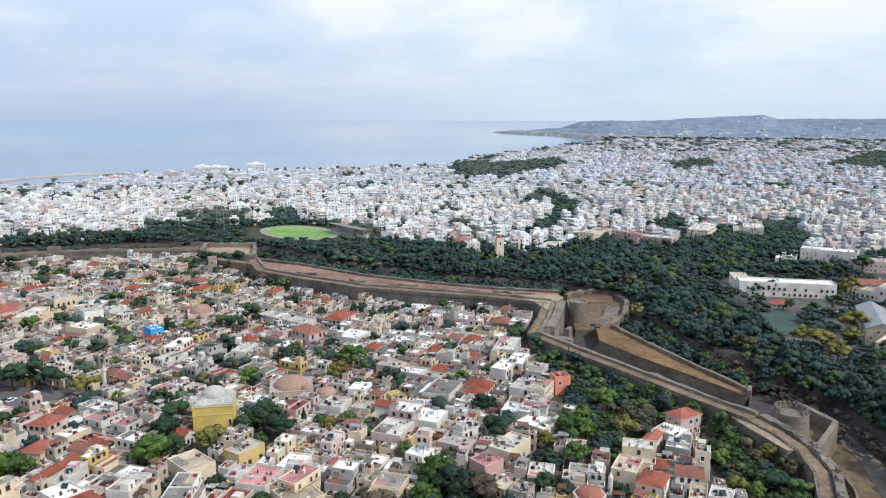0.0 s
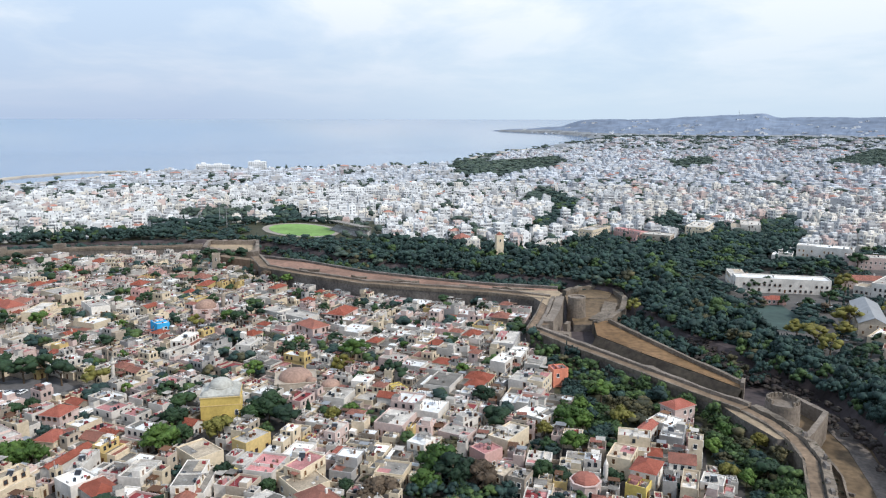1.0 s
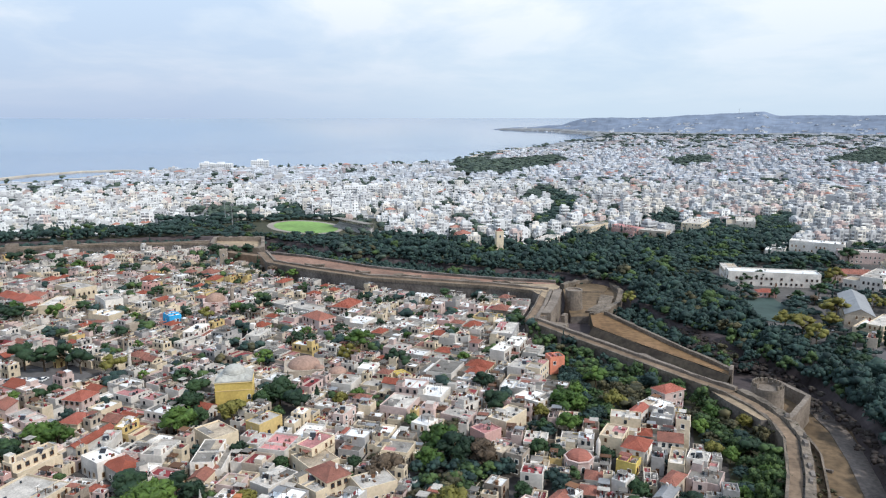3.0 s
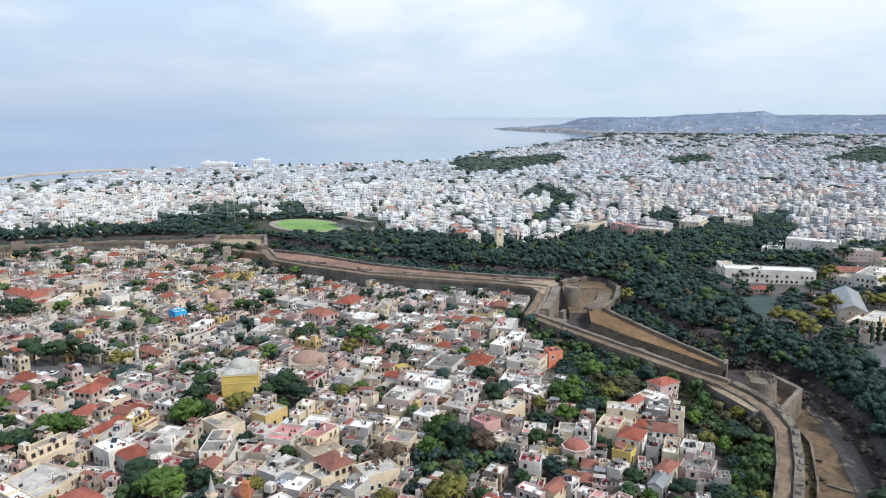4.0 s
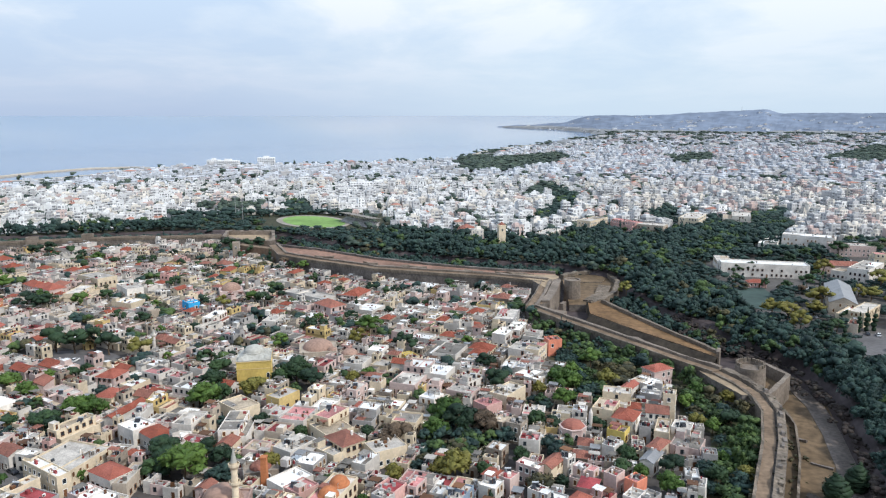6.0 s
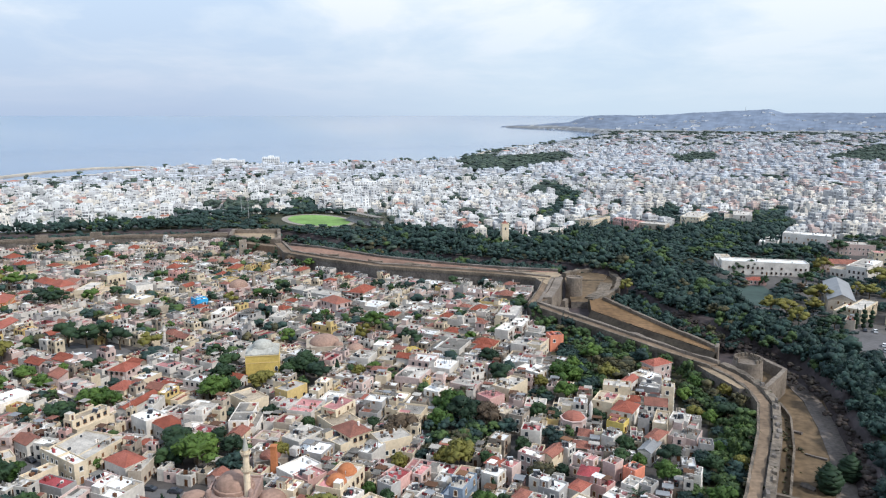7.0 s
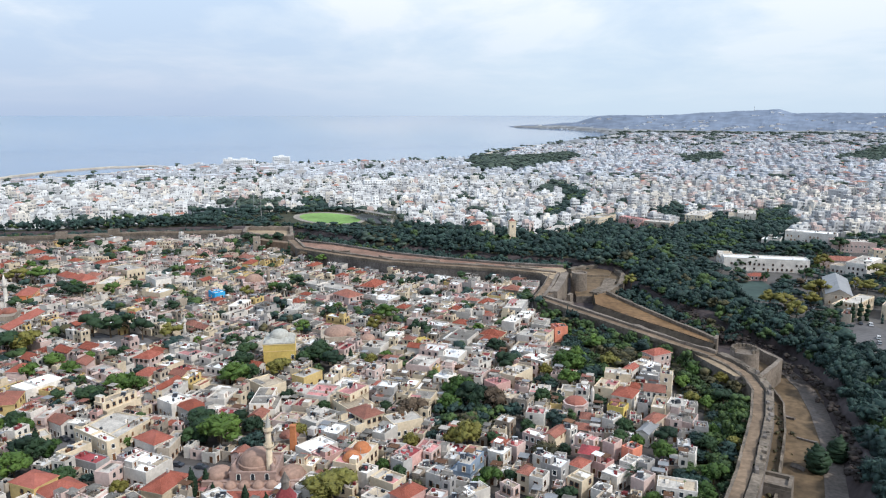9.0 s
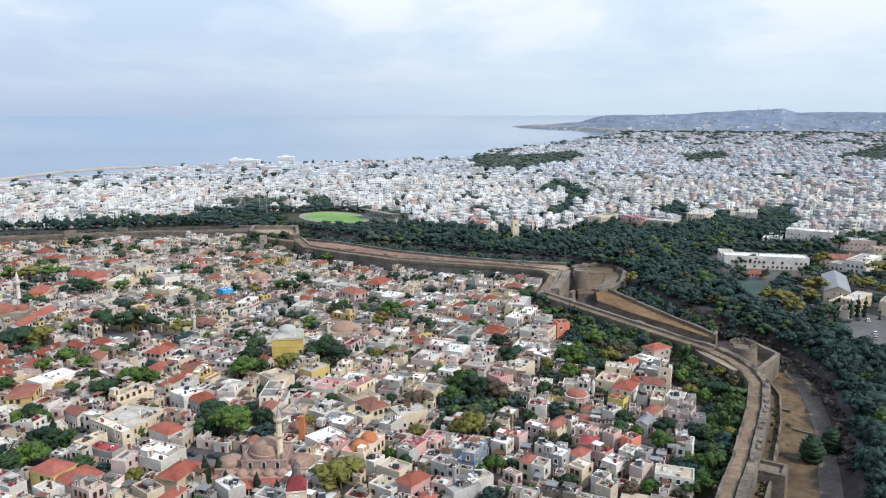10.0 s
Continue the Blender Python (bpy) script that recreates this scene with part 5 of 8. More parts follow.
house(-192.0, 371.4, 18.7, 9.4, -48, 7.9, 'flat', 'white', 'r_light')
house(-144.7, 340.1, 8.9, 6.2, -48, 7.0, 'flat', 'blue', 'r_light')
house(-181.8, 214.6, 9.1, 7.3, 93, 5.3, 'hip', 'rose', 'tile')
house(-86.0, 368.7, 32.8, 11.3, -34, 4.4, 'flat', 'white', 'r_light')
house(-69.1, 340.4, 14.8, 10.3, -44, 6.2, 'hip', 'rose', 'tile_old')
house(-153.3, 433.4, 12.2, 7.0, 85, 5.3, 'hip', 'ochre', 'tile')
house(-73.4, 225.6, 7.5, 4.0, 75, 4.4, 'flat', 'white', 'r_light')
house(-38.8, 219.8, 8.8, 6.1, 68, 5.3, 'flat', 'rose', 'r_light')
house(-41.9, 250.8, 10.3, 8.3, 74, 4.8, 'flat', 'white', 'r_light')
house(-35.0, 265.9, 8.4, 6.8, 76, 5.3, 'flat', 'white', 'r_white')
house(-94.9, 314.6, 13.4, 10.4, 80, 5.3, 'flat', 'white', 'r_light')
house(-123.7, 320.0, 15.0, 9.3, 82, 5.3, 'flat', 'white', 'r_white')
house(-58.4, 366.2, 16.1, 10.4, 71, 6.2, 'hip', 'rose', 'tile')

# buildings beyond the moat
house(197.5, 426.5, 53.0, 13.0, -12, 8, 'flat', 'white', 'r_white', base=4.1, extra=' outside the walls')
house(209.6, 353.2, 47.6, 13.0, -113, 6, 'gable', 'beige', 'metal', base=4.2, extra=' outside the walls')
house(202.0, 320.4, 24.7, 13.0, 45, 7, 'flat', 'cream', 'r_light', base=4.1, extra=' outside the walls')
house(220.1, 309.1, 20.7, 13.0, 52, 7, 'flat', 'cream', 'r_grey', base=4.3, extra=' outside the walls')
house(268.4, 516.0, 36.3, 13.0, -31, 11, 'flat', 'white', 'r_white', base=4.9, extra=' outside the walls')
house(241.1, 521.7, 31.4, 13.0, 62, 6, 'flat', 'white', 'r_white', base=4.6, extra=' outside the walls')
house(257.8, 416.6, 32.3, 12.0, 46, 8, 'flat', 'white', 'r_light', base=4.8, extra=' outside the walls')
house(248.9, 413.1, 22.6, 13.0, -50, 4.5, 'flat', 'white', 'r_light', base=4.7, extra=' outside the walls')
house(181.0, 446.0, 14.0, 24.0, -12, 7, 'flat', 'white', 'r_light', base=3.9, extra=' outside the walls')
house(251.0, 433.0, 27.0, 9.0, -12, 5.5, 'hip', 'rose', 'tile_old', base=4.7, extra=' outside the walls')
house(288.0, 492.0, 30.0, 12.0, -14, 8, 'flat', 'rose', 'r_light', base=5.1, extra=' outside the walls')
house(292.0, 452.0, 20.0, 14.0, -14, 9, 'flat', 'cream', 'r_rose', base=5.2, extra=' outside the walls')
house(148.5, 606, 30.0, 13.0, -58, 10, 'flat', 'pink', 'r_rose', base=3.8, extra=' outside the walls')
house(168, 588, 23.0, 13.0, -32, 10, 'flat', 'beige', 'r_light', base=3.6, extra=' outside the walls')
house(213, 622, 34.0, 17.0, 60, 12, 'flat', 'cream', 'r_light', base=4.3, extra=' outside the walls')
house(258, 636, 24.0, 30.0, -20, 11, 'flat', 'white', 'r_light', base=5.1, extra=' outside the walls')
house(122.4, 620.9, 34.6, 13.0, 53, 10, 'flat', 'cream', 'r_light', base=3.5, extra=' outside the walls')
house(73.1, 555.7, 32.8, 13.0, 62, 9, 'flat', 'white', 'r_light', base=3.5, extra=' outside the walls')
house(6.2, 583.7, 30.7, 13.0, 85, 6, 'hip', 'white', 'tile_old', base=3.5, extra=' outside the walls')
house(190.7, 302.5, 9.4, 4.4, 56, 4, 'flat', 'beige', 'tile_old', base=4.0, extra=' outside the walls')
house(181.5, 396.5, 10.5, 6.2, -8, 3.0, 'hip', 'pink', 'tile', base=3.8, extra=' outside the walls')


# ---- landmarks of the old town ----
def arch_mesh(name, w, h, mats=("frame", "glass"), depth=0.12, n=8):
    """A round-headed opening: a raised surround in one piece with its pane."""
    s = Shape()

    def outline(g, out):
        pts = [(-w / 2 - g, out, 0), (w / 2 + g, out, 0)]
        pts += [((w / 2 + g) * math.cos(math.pi * k / n), out, h - w / 2 + (w / 2 + g) * math.sin(math.pi * k / n)) for k in range(n + 1)]
        return pts

    rings = [outline(0.15, 0.02), outline(0.15, -depth), outline(0, -depth), outline(0, -0.015)]
    m = len(rings[0])
    for r in rings:
        s.v += r
    for a in range(3):
        for i in range(m):
            j = (i + 1) % m
            s.f.append((a * m + i, a * m + j, (a + 1) * m + j, (a + 1) * m + i))
            s.m.append(0)
    s.f.append(tuple(range(3 * m, 4 * m)))
    s.m.append(1)
    return s.mesh(name, list(mats))


ARCH = arch_mesh("window", 1.0, 1.9)
ARCH_BIG = arch_mesh("arch", 2.6, 4.4, ("yellow", "wood"))


def along(host, me, name, length, out, turn, n, z, margin=1.0):
    for u in spots(n, length, margin):
        part(name, me, None, host, at=Matrix.Rotation(radians(turn), 4, "Z") @ Matrix.Translation((u, -out, z)))


def minaret(x, y, z, h, r, wall="stone", label="slender stone minaret with two balconies and a pointed cap", tip="dome_g", balconies=(0.58, 0.78)):
    at = thing("minaret", pose(x, y, z), label, "minaret", "minarets")
    s = Shape()
    s.box((0, 0, -1), (r * 2.6, r * 2.6, h * 0.16 + 1))
    part("base", s, wall, at)
    s = Shape()
    s.turned((0, 0, h * 0.16), [(r * 1.25, 0), (r, h * 0.05), (r * 0.9, h * 0.66)], 14)
    part("shaft", s, wall, at)
    for b in balconies:
        s = Shape()
        s.turned((0, 0, h * b), [(r * 0.9, -r * 1.1), (r * 1.6, 0), (r * 1.6, r * 0.7), (r * 1.45, r * 0.7), (r * 1.45, 0.1), (0, 0.1)], 14)
        part("balcony", s, wall, at)
    s = Shape()
    s.turned((0, 0, h * 0.82), [(r * 0.85, -0.2), (r * 0.85, 0), (r * 0.9, 0.05), (0.12, h * 0.15), (0.06, h * 0.18), (0, h * 0.18)], 14)
    part("cap", s, tip, at)
    taken.append((x, y, r * 2))
    return at


# yellow domed mosque
YX, YY, YR = -81.5, 237.4, 12.0
ym = thing("mosque", pose(YX, YY, town_z(YX, YY), 0, 0, YR), "square yellow mosque with a low grey dome and arched porch", "mosque")
s = Shape()
s.box((0, 0, -1), (13.2, 12, 12.2), 0)
part("wall", s, "mosque_y", ym)
s = Shape()
s.box((0, 0, 11.2), (13.4, 12.2, 0.5), 0)
s.turned((0, 0, 11.7), [(8.6, 0), (5.4, 1.6), (0, 1.6)], 4)
part("roof", s, "dome_g", ym, "lead-grey sloping roof")
s = Shape()
s.turned((0, 0, 12.6), [(4.3, 0), (4.3, 1.0), (4.0, 1.1)], 12)
part("drum", s, "dome_g", ym)
s = Shape()
s.dome((0, 0, 13.6), 4.0, 2.5, 24)
part("dome", s, "dome_g", ym, smooth=True)
for a in (-1, 1):
    for b in (-1, 1):
        s = Shape()
        s.dome((a * 4.9, b * 4.3, 11.5), 1.7, 1.5, 12)
        part("corner_dome", s, "dome_g", ym, smooth=True)
for z, g, hh in ((8.0, 0.14, 0.3), (10.9, 0.22, 0.32)):
    s = Shape()
    s.ring((0, 0, z), (13.2 + 2 * g, 12 + 2 * g), 0.5, hh, 0)
    part("cornice", s, "ochre", ym)
part("arch", ARCH_BIG, None, ym, at=Matrix.Translation((1.2, -6.01, 0.1)) @ Matrix.Diagonal((1.25, 1, 1.1, 1)))
for u, z in ((4.0, 0.6), (5.4, 0.6), (5.4, 4.4), (-3.4, 0.8)):
    part("window", ARCH, None, ym, at=Matrix.Translation((u, -6.01, z)))
along(ym, ARCH, "window", 12, 6.61, 270, 3, 1.2)
along(ym, ARCH, "window", 12, 6.61, 90, 3, 1.2)
taken.append((YX, YY, 9.5))

# large rose-coloured mosque with its portico
SX0, SY0 = -61.5, 134.0
sm = thing("mosque", pose(SX0, SY0, town_z(SX0, SY0), 0, 0, 4), "rose-coloured stone mosque with a great dome, half domes and tiled portico", "mosque")
s = Shape()
s.box((0, 0, -1), (13, 12, 7.6), 0)
s.ring((0, 0, 6.6), (13.3, 12.3), 0.5, 0.5, 0)
part("wall", s, "mosque", sm, "rose rendered hall")
s = Shape()
s.turned((0, 0, 6.6), [(5.4, 0), (5.4, 1.1), (5.0, 1.3)], 16)
part("drum", s, "dome_p", sm)
s = Shape()
s.dome((0, 0, 7.8), 4.9, 3.6, 24)
part("dome", s, "dome_p", sm, "weathered rosy dome", smooth=True)
for u in (-10.5, 10.5):
    s = Shape()
    s.box((u, -1.5, -1), (8, 9, 5.2))
    part("wing", s, "mosque", sm)
    s = Shape()
    s.dome((u, -1.5, 4.2), 3.8, 2.4, 18)
    part("half_dome", s, "dome_p", sm, smooth=True)
for k, u in enumerate((-9.5, -5.7, -1.9, 1.9, 5.7, 9.5)):
    s = Shape()
    s.turned((u, -8.4, 3.9), [(1.75, 0), (1.75, 0.5), (1.5, 0.9), (0.9, 1.5), (0, 1.8)], 12)
    part("porch_dome", s, "dome_p", sm, smooth=True)
s = Shape()
s.box((0, -8.4, -1), (24, 4.6, 4.9))
part("porch", s, "mosque", sm)
for u in spots(7, 24, 0.5):
    part("arch", ARCH_BIG, None, sm, at=Matrix.Translation((u, -10.71, 0)) @ Matrix.Diagonal((0.9, 1, 0.68, 1)))
s = Shape()
s.face([(-12.4, -14.6, 2.7), (12.4, -14.6, 2.7), (12.4, -10.8, 3.9), (-12.4, -10.8, 3.9)], 0)
s.face([(-12.4, -10.8, 3.75), (12.4, -10.8, 3.75), (12.4, -14.6, 2.55), (-12.4, -14.6, 2.55)], 0)
s.box((0, -14.55, 2.5), (24.8, 0.15, 0.2), 0)
part("porch_roof", s, "tile", sm, "red tiled lean-to roof")
for u in spots(9, 24.4, 0.3):
    s = Shape()
    s.turned((u, -14.3, -0.5), [(0.2, 0), (0.16, 3.1)], 8)
    part("column", s, "white", sm)
for u in (-4, 0, 4):
    part("window", ARCH, None, sm, at=Matrix.Translation((u, -6.01, 4.6)))
for a in (-1, 1):
    s = Shape()
    s.turned((a * 5.6, -5.2, 6.6), [(0.75, 0), (0.7, 2.0), (0, 2.9)], 8)
    part("turret", s, "mosque", sm)
taken.append((SX0, SY0 - 3, 15))
minaret(-56.8, 130.4, 0, 24.0, 0.9, "cream")

# clock tower with a red roof
CX, CY = -46.6, 108.5
ct = thing("clock_tower", pose(CX, CY, -2.6, 0, 0, 12), "cream stone clock tower with a red pyramid roof and dark lantern", "clock tower")
s = Shape()
s.box((0, 0, -1), (5.2, 5.2, 13.0))
part("wall", s, "cream", ct)
s = Shape()
s.ring((0, 0, 11.9), (5.7, 5.7), 0.7, 0.4)
part("cornice", s, "white", ct)
s = Shape()
s.turned((0, 0, 12.2), [(3.9, 0), (1.2, 3.6), (0, 3.6)], 4)
part("roof", s, "r_maroon", ct, "steep dark red roof", at=Matrix.Rotation(radians(0), 4, "Z"))
s = Shape()
s.turned((0, 0, 15.7), [(1.1, 0), (1.0, 1.9), (1.3, 2.0), (0.7, 3.2), (0.1, 4.4), (0, 4.4)], 8)
part("lantern", s, "fortdark", ct)
for turn in (0, 90, 180, 270):
    s = Shape()
    s.turned((0, 0, 0), [(1.0, 0), (1.0, 0.12), (0, 0.12)], 20)
    part("clock_face", s, "frame", ct, at=Matrix.Rotation(radians(turn), 4, "Z") @ Matrix.Translation((0, -2.6, 10.2)) @ Matrix.Rotation(radians(90), 4, "X"))
    for u in (-0.7, 0.7):
        part("window", ARCH, None, ct, at=Matrix.Rotation(radians(turn), 4, "Z") @ Matrix.Translation((u, -2.61, 6.4)) @ Matrix.Diagonal((0.8, 1, 0.9, 1)))
taken.append((CX, CY, 5))


def domed(x, y, w, d, h, rot, wall, domes, roofmat, label, drum="", base=None, n=20):
    """A low domed building: domes is a list of (u, v, radius, rise)."""
    at = thing("domed_building", pose(x, y, town_z(x, y) if base is None else base, 0, 0, rot), label, "domed building", "domed buildings")
    s = Shape()
    if drum == "oct":
        s.turned((0, 0, -1), [(w / 2, 0), (w / 2, h + 1), (w / 2 + 0.3, h + 1), (w / 2 + 0.3, h + 1.3), (w / 2 - 0.3, h + 1.35)], 8)
    else:
        s.box((0, 0, -1), (w, d, h + 1))
        s.ring((0, 0, h), (w + 0.2, d + 0.2), 0.4, 0.35)
    part("wall", s, wall, at)
    for u, v, r, rise in domes:
        s = Shape()
        s.dome((u, v, h + 0.1), r, rise, n)
        part("dome", s, roofmat, at, smooth=n > 10)
    for length, out, turn in ((w, d / 2, 0), (d, w / 2, 90), (d, w / 2, 270)):
        if drum != "oct":
            along(at, ARCH, "window", length, out + 0.01, turn, max(2, round(length / 4)), h * 0.35)
    if drum == "oct":
        for k in range(8):
            part("window", ARCH, None, at, at=Matrix.Rotation(radians(45 * k), 4, "Z") @ Matrix.Translation((0, -w / 2 * math.cos(math.pi / 8) - 0.01, h * 0.4)))
    taken.append((x, y, 0.5 * math.hypot(w, d)))
    return at


domed(37.2, 181.5, 8.4, 8.4, 5.4, 10, "rose", [(0, 0, 3.9, 2.1)], "dome_r", "octagonal pink church under a faded red eight-sided dome", "oct", n=8)
minaret(43.8, 186.5, 2.2, 9.5, 0.75, "white", "short white truncated minaret beside the church", "white", ())
domed(-61.7, 267.0, 16, 15, 5.5, 12, "beige", [(0, 0, 6.6, 3.6), (6.0, -5.0, 2.2, 1.4)], "dome_p", "old sandy bath house with a broad tan dome")
domed(-47.0, 262.0, 8, 8, 4.5, 12, "stone", [(0, 0, 3.6, 2.0)], "dome_p", "small stone annexe with a brown dome")
domed(-133.0, 373.0, 13, 12, 6.0, 20, "rose", [(0, 0, 5.6, 4.2)], "dome_p", "old mosque with a pale rosy dome")
minaret(-125.8, 380.0, 0, 13, 1.2, "stone", "broken stone minaret stump beside trees", "stone", ())
minaret(-138.5, 276.0, 0, 11, 0.8, "white", "low whitewashed minaret between flat roofs", "dome_g", (0.72,))
domed(-240.5, 288.0, 20, 16, 7.0, 20, "stone", [(-3, 0, 6.5, 4.2), (6, 2, 3.6, 2.4)], "tile_old", "old mosque with brown tiled domes")
minaret(-250, 312.0, 0, 23, 1.0, "white", "tall white minaret with a pointed cap", "white", (0.7,))
domed(-58.2, 158.5, 10, 7, 4.0, 20, "stone", [(0, 0, 3.2, 1.8)], "tile_old", "low stone outbuilding with a brown dome")
# brick chimney stack by the mosque
bk = thing("chimney_stack", pose(-55.4, 152.5, 0), "tall square orange brick chimney stack", "chimney")
s = Shape()
s.box((0, 0, -0.5), (2.0, 2.0, 10.5), taper=0.8)
s.box((0, 0, 10), (1.9, 1.9, 0.4))
part("stack", s, "dome_o", bk)
# yellow awnings over a street cafe
for x, y, rt in ((-66.5, 196.5, 20), (-63.6, 192.8, 24)):
    aw = thing("awning", pose(x, y, town_z(x, y), 0, 0, rt), "bright yellow fabric awning on slim posts over a lane", "awning", "awnings")
    s = Shape()
    s.hip((0, 0, 2.6), (4.2, 3.4), 0.7, 0.1, 0, 0)
    part("canopy", s, "awning", aw)
    for i in (-1.8, 1.8):
        for j in (-1.4, 1.4):
            s = Shape()
            s.box((i, j, -0.1), (0.1, 0.1, 2.6))
            part("post", s, "wood", aw)
# two orange domes on the corner house
for x, y in ((-34.3, 137.4), (-32.3, 143.4)):
    s = Shape()
    s.turned((0, 0, 0), [(2.9, 0), (2.9, 0.4), (2.7, 0.4), (2.55, 0.9), (2.15, 1.6), (1.4, 2.2), (0.65, 2.5), (0, 2.6)], 18)
    dm = thing("dome", pose(x, y, town_z(x, y) + 6.5), "round orange rendered dome on a white house", "dome", "domes")
    part("shell", s, "dome_o", dm, smooth=True)
# square bell towers
for x, y, z, w, h, wall in ((33.5, 518, 3.5, 5.4, 19.0, "cream"), (-165, 490, 0, 5.0, 13, "stone")):
    bt = thing("bell_tower", pose(x, y, z, 0, 0, 12), "square sandstone tower with arched openings", "tower")
    s = Shape()
    s.box((0, 0, -1), (w, w, h + 1))
    s.ring((0, 0, h), (w + 0.3, w + 0.3), 0.6, 0.8)
    part("wall", s, wall, bt)
    for turn in (0, 90, 180, 270):
        part("window", ARCH, None, bt, at=Matrix.Rotation(radians(turn), 4, "Z") @ Matrix.Translation((0, -w / 2 - 0.01, h - 4)))
    if z > 1:
        s = Shape()
        s.turned((0, 0, h + 0.6), [(w * 0.55, 0), (0.1, 2.6), (0, 2.6)], 8)
        part("roof", s, "tile_old", bt)


# ---- stadium, car park, court, hotels ----
def slab(name, poly, z, mat, label, category, thick=0.06):
    ob = new(name, platform(poly, z - thick, z, 0, 0).mesh(name, [mat]))
    return tagged(ob, label, category, kind="structure")


def oval(cx, cy, a, b, rot, n=40):
    co, si = math.cos(radians(rot)), math.sin(radians(rot))
    return [(cx + a * math.cos(2 * math.pi * k / n) * co - b * math.sin(2 * math.pi * k / n) * si, cy + a * math.cos(2 * math.pi * k / n) * si + b * math.sin(2 * math.pi * k / n) * co) for k in range(n)]


slab("running_track", oval(-143, 667, 49.5, 31.5, -52), 4.0, "running", "pale worn oval running track round the pitch", "track", 1.5)
slab("pitch", oval(-142, 666, 43.5, 26, -52), 4.1, "pitch", "bright green football pitch inside the stadium", "pitch", 0.08)
stand = thing("grandstand", pose(-93, 650, 3.5, 0, 0, -50), "concrete grandstand under a thin white roof", "grandstand")
for k in range(7):
    s = Shape()
    s.box((0, -6 + k * 1.2, 0), (56, 1.2, 0.8 + k * 0.7))
    part("tier", s, "grey", stand)
s = Shape()
s.face([(-29, -7, 9.4), (29, -7, 9.4), (29, 4, 8.4), (-29, 4, 8.4)])
s.face([(-29, 4, 8.1), (29, 4, 8.1), (29, -7, 9.1), (-29, -7, 9.1)])
s.face([(-29, -7, 9.1), (29, -7, 9.1), (29, -7, 9.4), (-29, -7, 9.4)])
part("roof", s, "r_grey", stand)
for k in range(7):
    s = Shape()
    s.box((-27 + 9 * k, 3, 0), (0.4, 0.4, 8.3))
    part("post", s, "grey", stand)
for x, y in ((-210, 660), (-226, 690), (-86, 700), (-130, 745)):
    fl = thing("floodlight_mast", pose(x, y, 3.5), "tall slim steel floodlight mast beside the pitch", "floodlight", "floodlights")
    s = Shape()
    s.turned((0, 0, -0.5), [(0.35, 0), (0.2, 22)], 8)
    part("pole", s, "metal", fl)
    s = Shape()
    s.box((0, 0, 21), (3.4, 0.4, 2.0))
    part("lamp_panel", s, "metal", fl)

OPEN = [(198, 425, 34), (210, 353, 30), (202, 320, 19), (220, 309, 17), (268, 516, 24), (241, 522, 22), (258, 417, 22), (249, 413, 18), (168, 586, 19), (148, 604, 22), (213, 620, 24), (258, 634, 24), (234, 606, 18), (122, 621, 23), (73, 556, 23), (6, 584, 22), (191, 302, 10), (181, 396, 10), (-250, 760, 45), (157, 450, 22), (251, 433, 15), (288, 492, 18), (292, 452, 14), (181, 446, 14)]
COURT = [(157, 388), (160, 345), (171, 337), (190, 380), (185, 393)]
CAR_PARK = [(190, 301), (212, 291), (230, 250), (192, 236), (176, 268)]
slab("court", COURT, 3.9, "court", "worn green-grey sports court among trees", "court")
slab("car_park", CAR_PARK, 4.1, "asphalt", "asphalt car park beside a cream building", "car park")
slab("square", [(-215, 248), (-160, 256), (-150, 268), (-165, 280), (-212, 268)], 0.08, "asphalt", "small paved square with parked cars", "square")


def car_mesh(name, mat):
    """A hatchback's body in one piece, with its window band."""
    s = Shape()
    xs = [(-2.05, 0.35, 0.75), (-1.95, 0.3, 0.95), (-1.2, 0.28, 1.42), (0.35, 0.28, 1.45), (1.05, 0.28, 0.98), (1.95, 0.3, 0.82), (2.08, 0.35, 0.55)]
    for x, lo, hi in xs:
        inset = 0.12 if hi > 1.2 else 0.0
        s.v += [(x, -0.85, lo), (x, -0.85, min(hi, 0.92)), (x, -0.85 + inset + 0.06, hi), (x, 0.85 - inset - 0.06, hi), (x, 0.85, min(hi, 0.92)), (x, 0.85, lo)]
    for a in range(len(xs) - 1):
        for i in range(6):
            j = (i + 1) % 6
            s.f.append((a * 6 + i, (a + 1) * 6 + i, (a + 1) * 6 + j, a * 6 + j))
            s.m.append(1 if i in (1, 3) and xs[a][2] + xs[a + 1][2] > 2.2 or (i == 2 and a in (1, 3)) else 0)
    s.f.append((5, 4, 3, 2, 1, 0))
    s.m.append(0)
    k = 6 * (len(xs) - 1)
    s.f.append(tuple(k + i for i in range(6)))
    s.m.append(0)
    return s.mesh(name, [mat, "glass"])


CAR = {c: car_mesh("body", c) for c in ("carw", "card", "cars")}
s = Shape()
s.turned((0, 0, -0.1), [(0.0, 0), (0.33, 0), (0.33, 0.2), (0, 0.2)], 10)
WHEEL = s.mesh("wheel", ["tyre"])
CARWORDS = {"carw": "white", "card": "dark", "cars": "silver"}


def car(x, y, z, rot, c):
    at = thing("car", pose(x, y, z, 0, 0, rot), f"{CARWORDS[c]} small hatchback parked on asphalt", "car", "parked cars")
    part("body", CAR[c], None, at)
    for a in (-1.25, 1.25):
        for b in (-0.75, 0.75):
            part("wheel", WHEEL, None, at, at=pose(a, b, 0.33, 90, 0, 0))


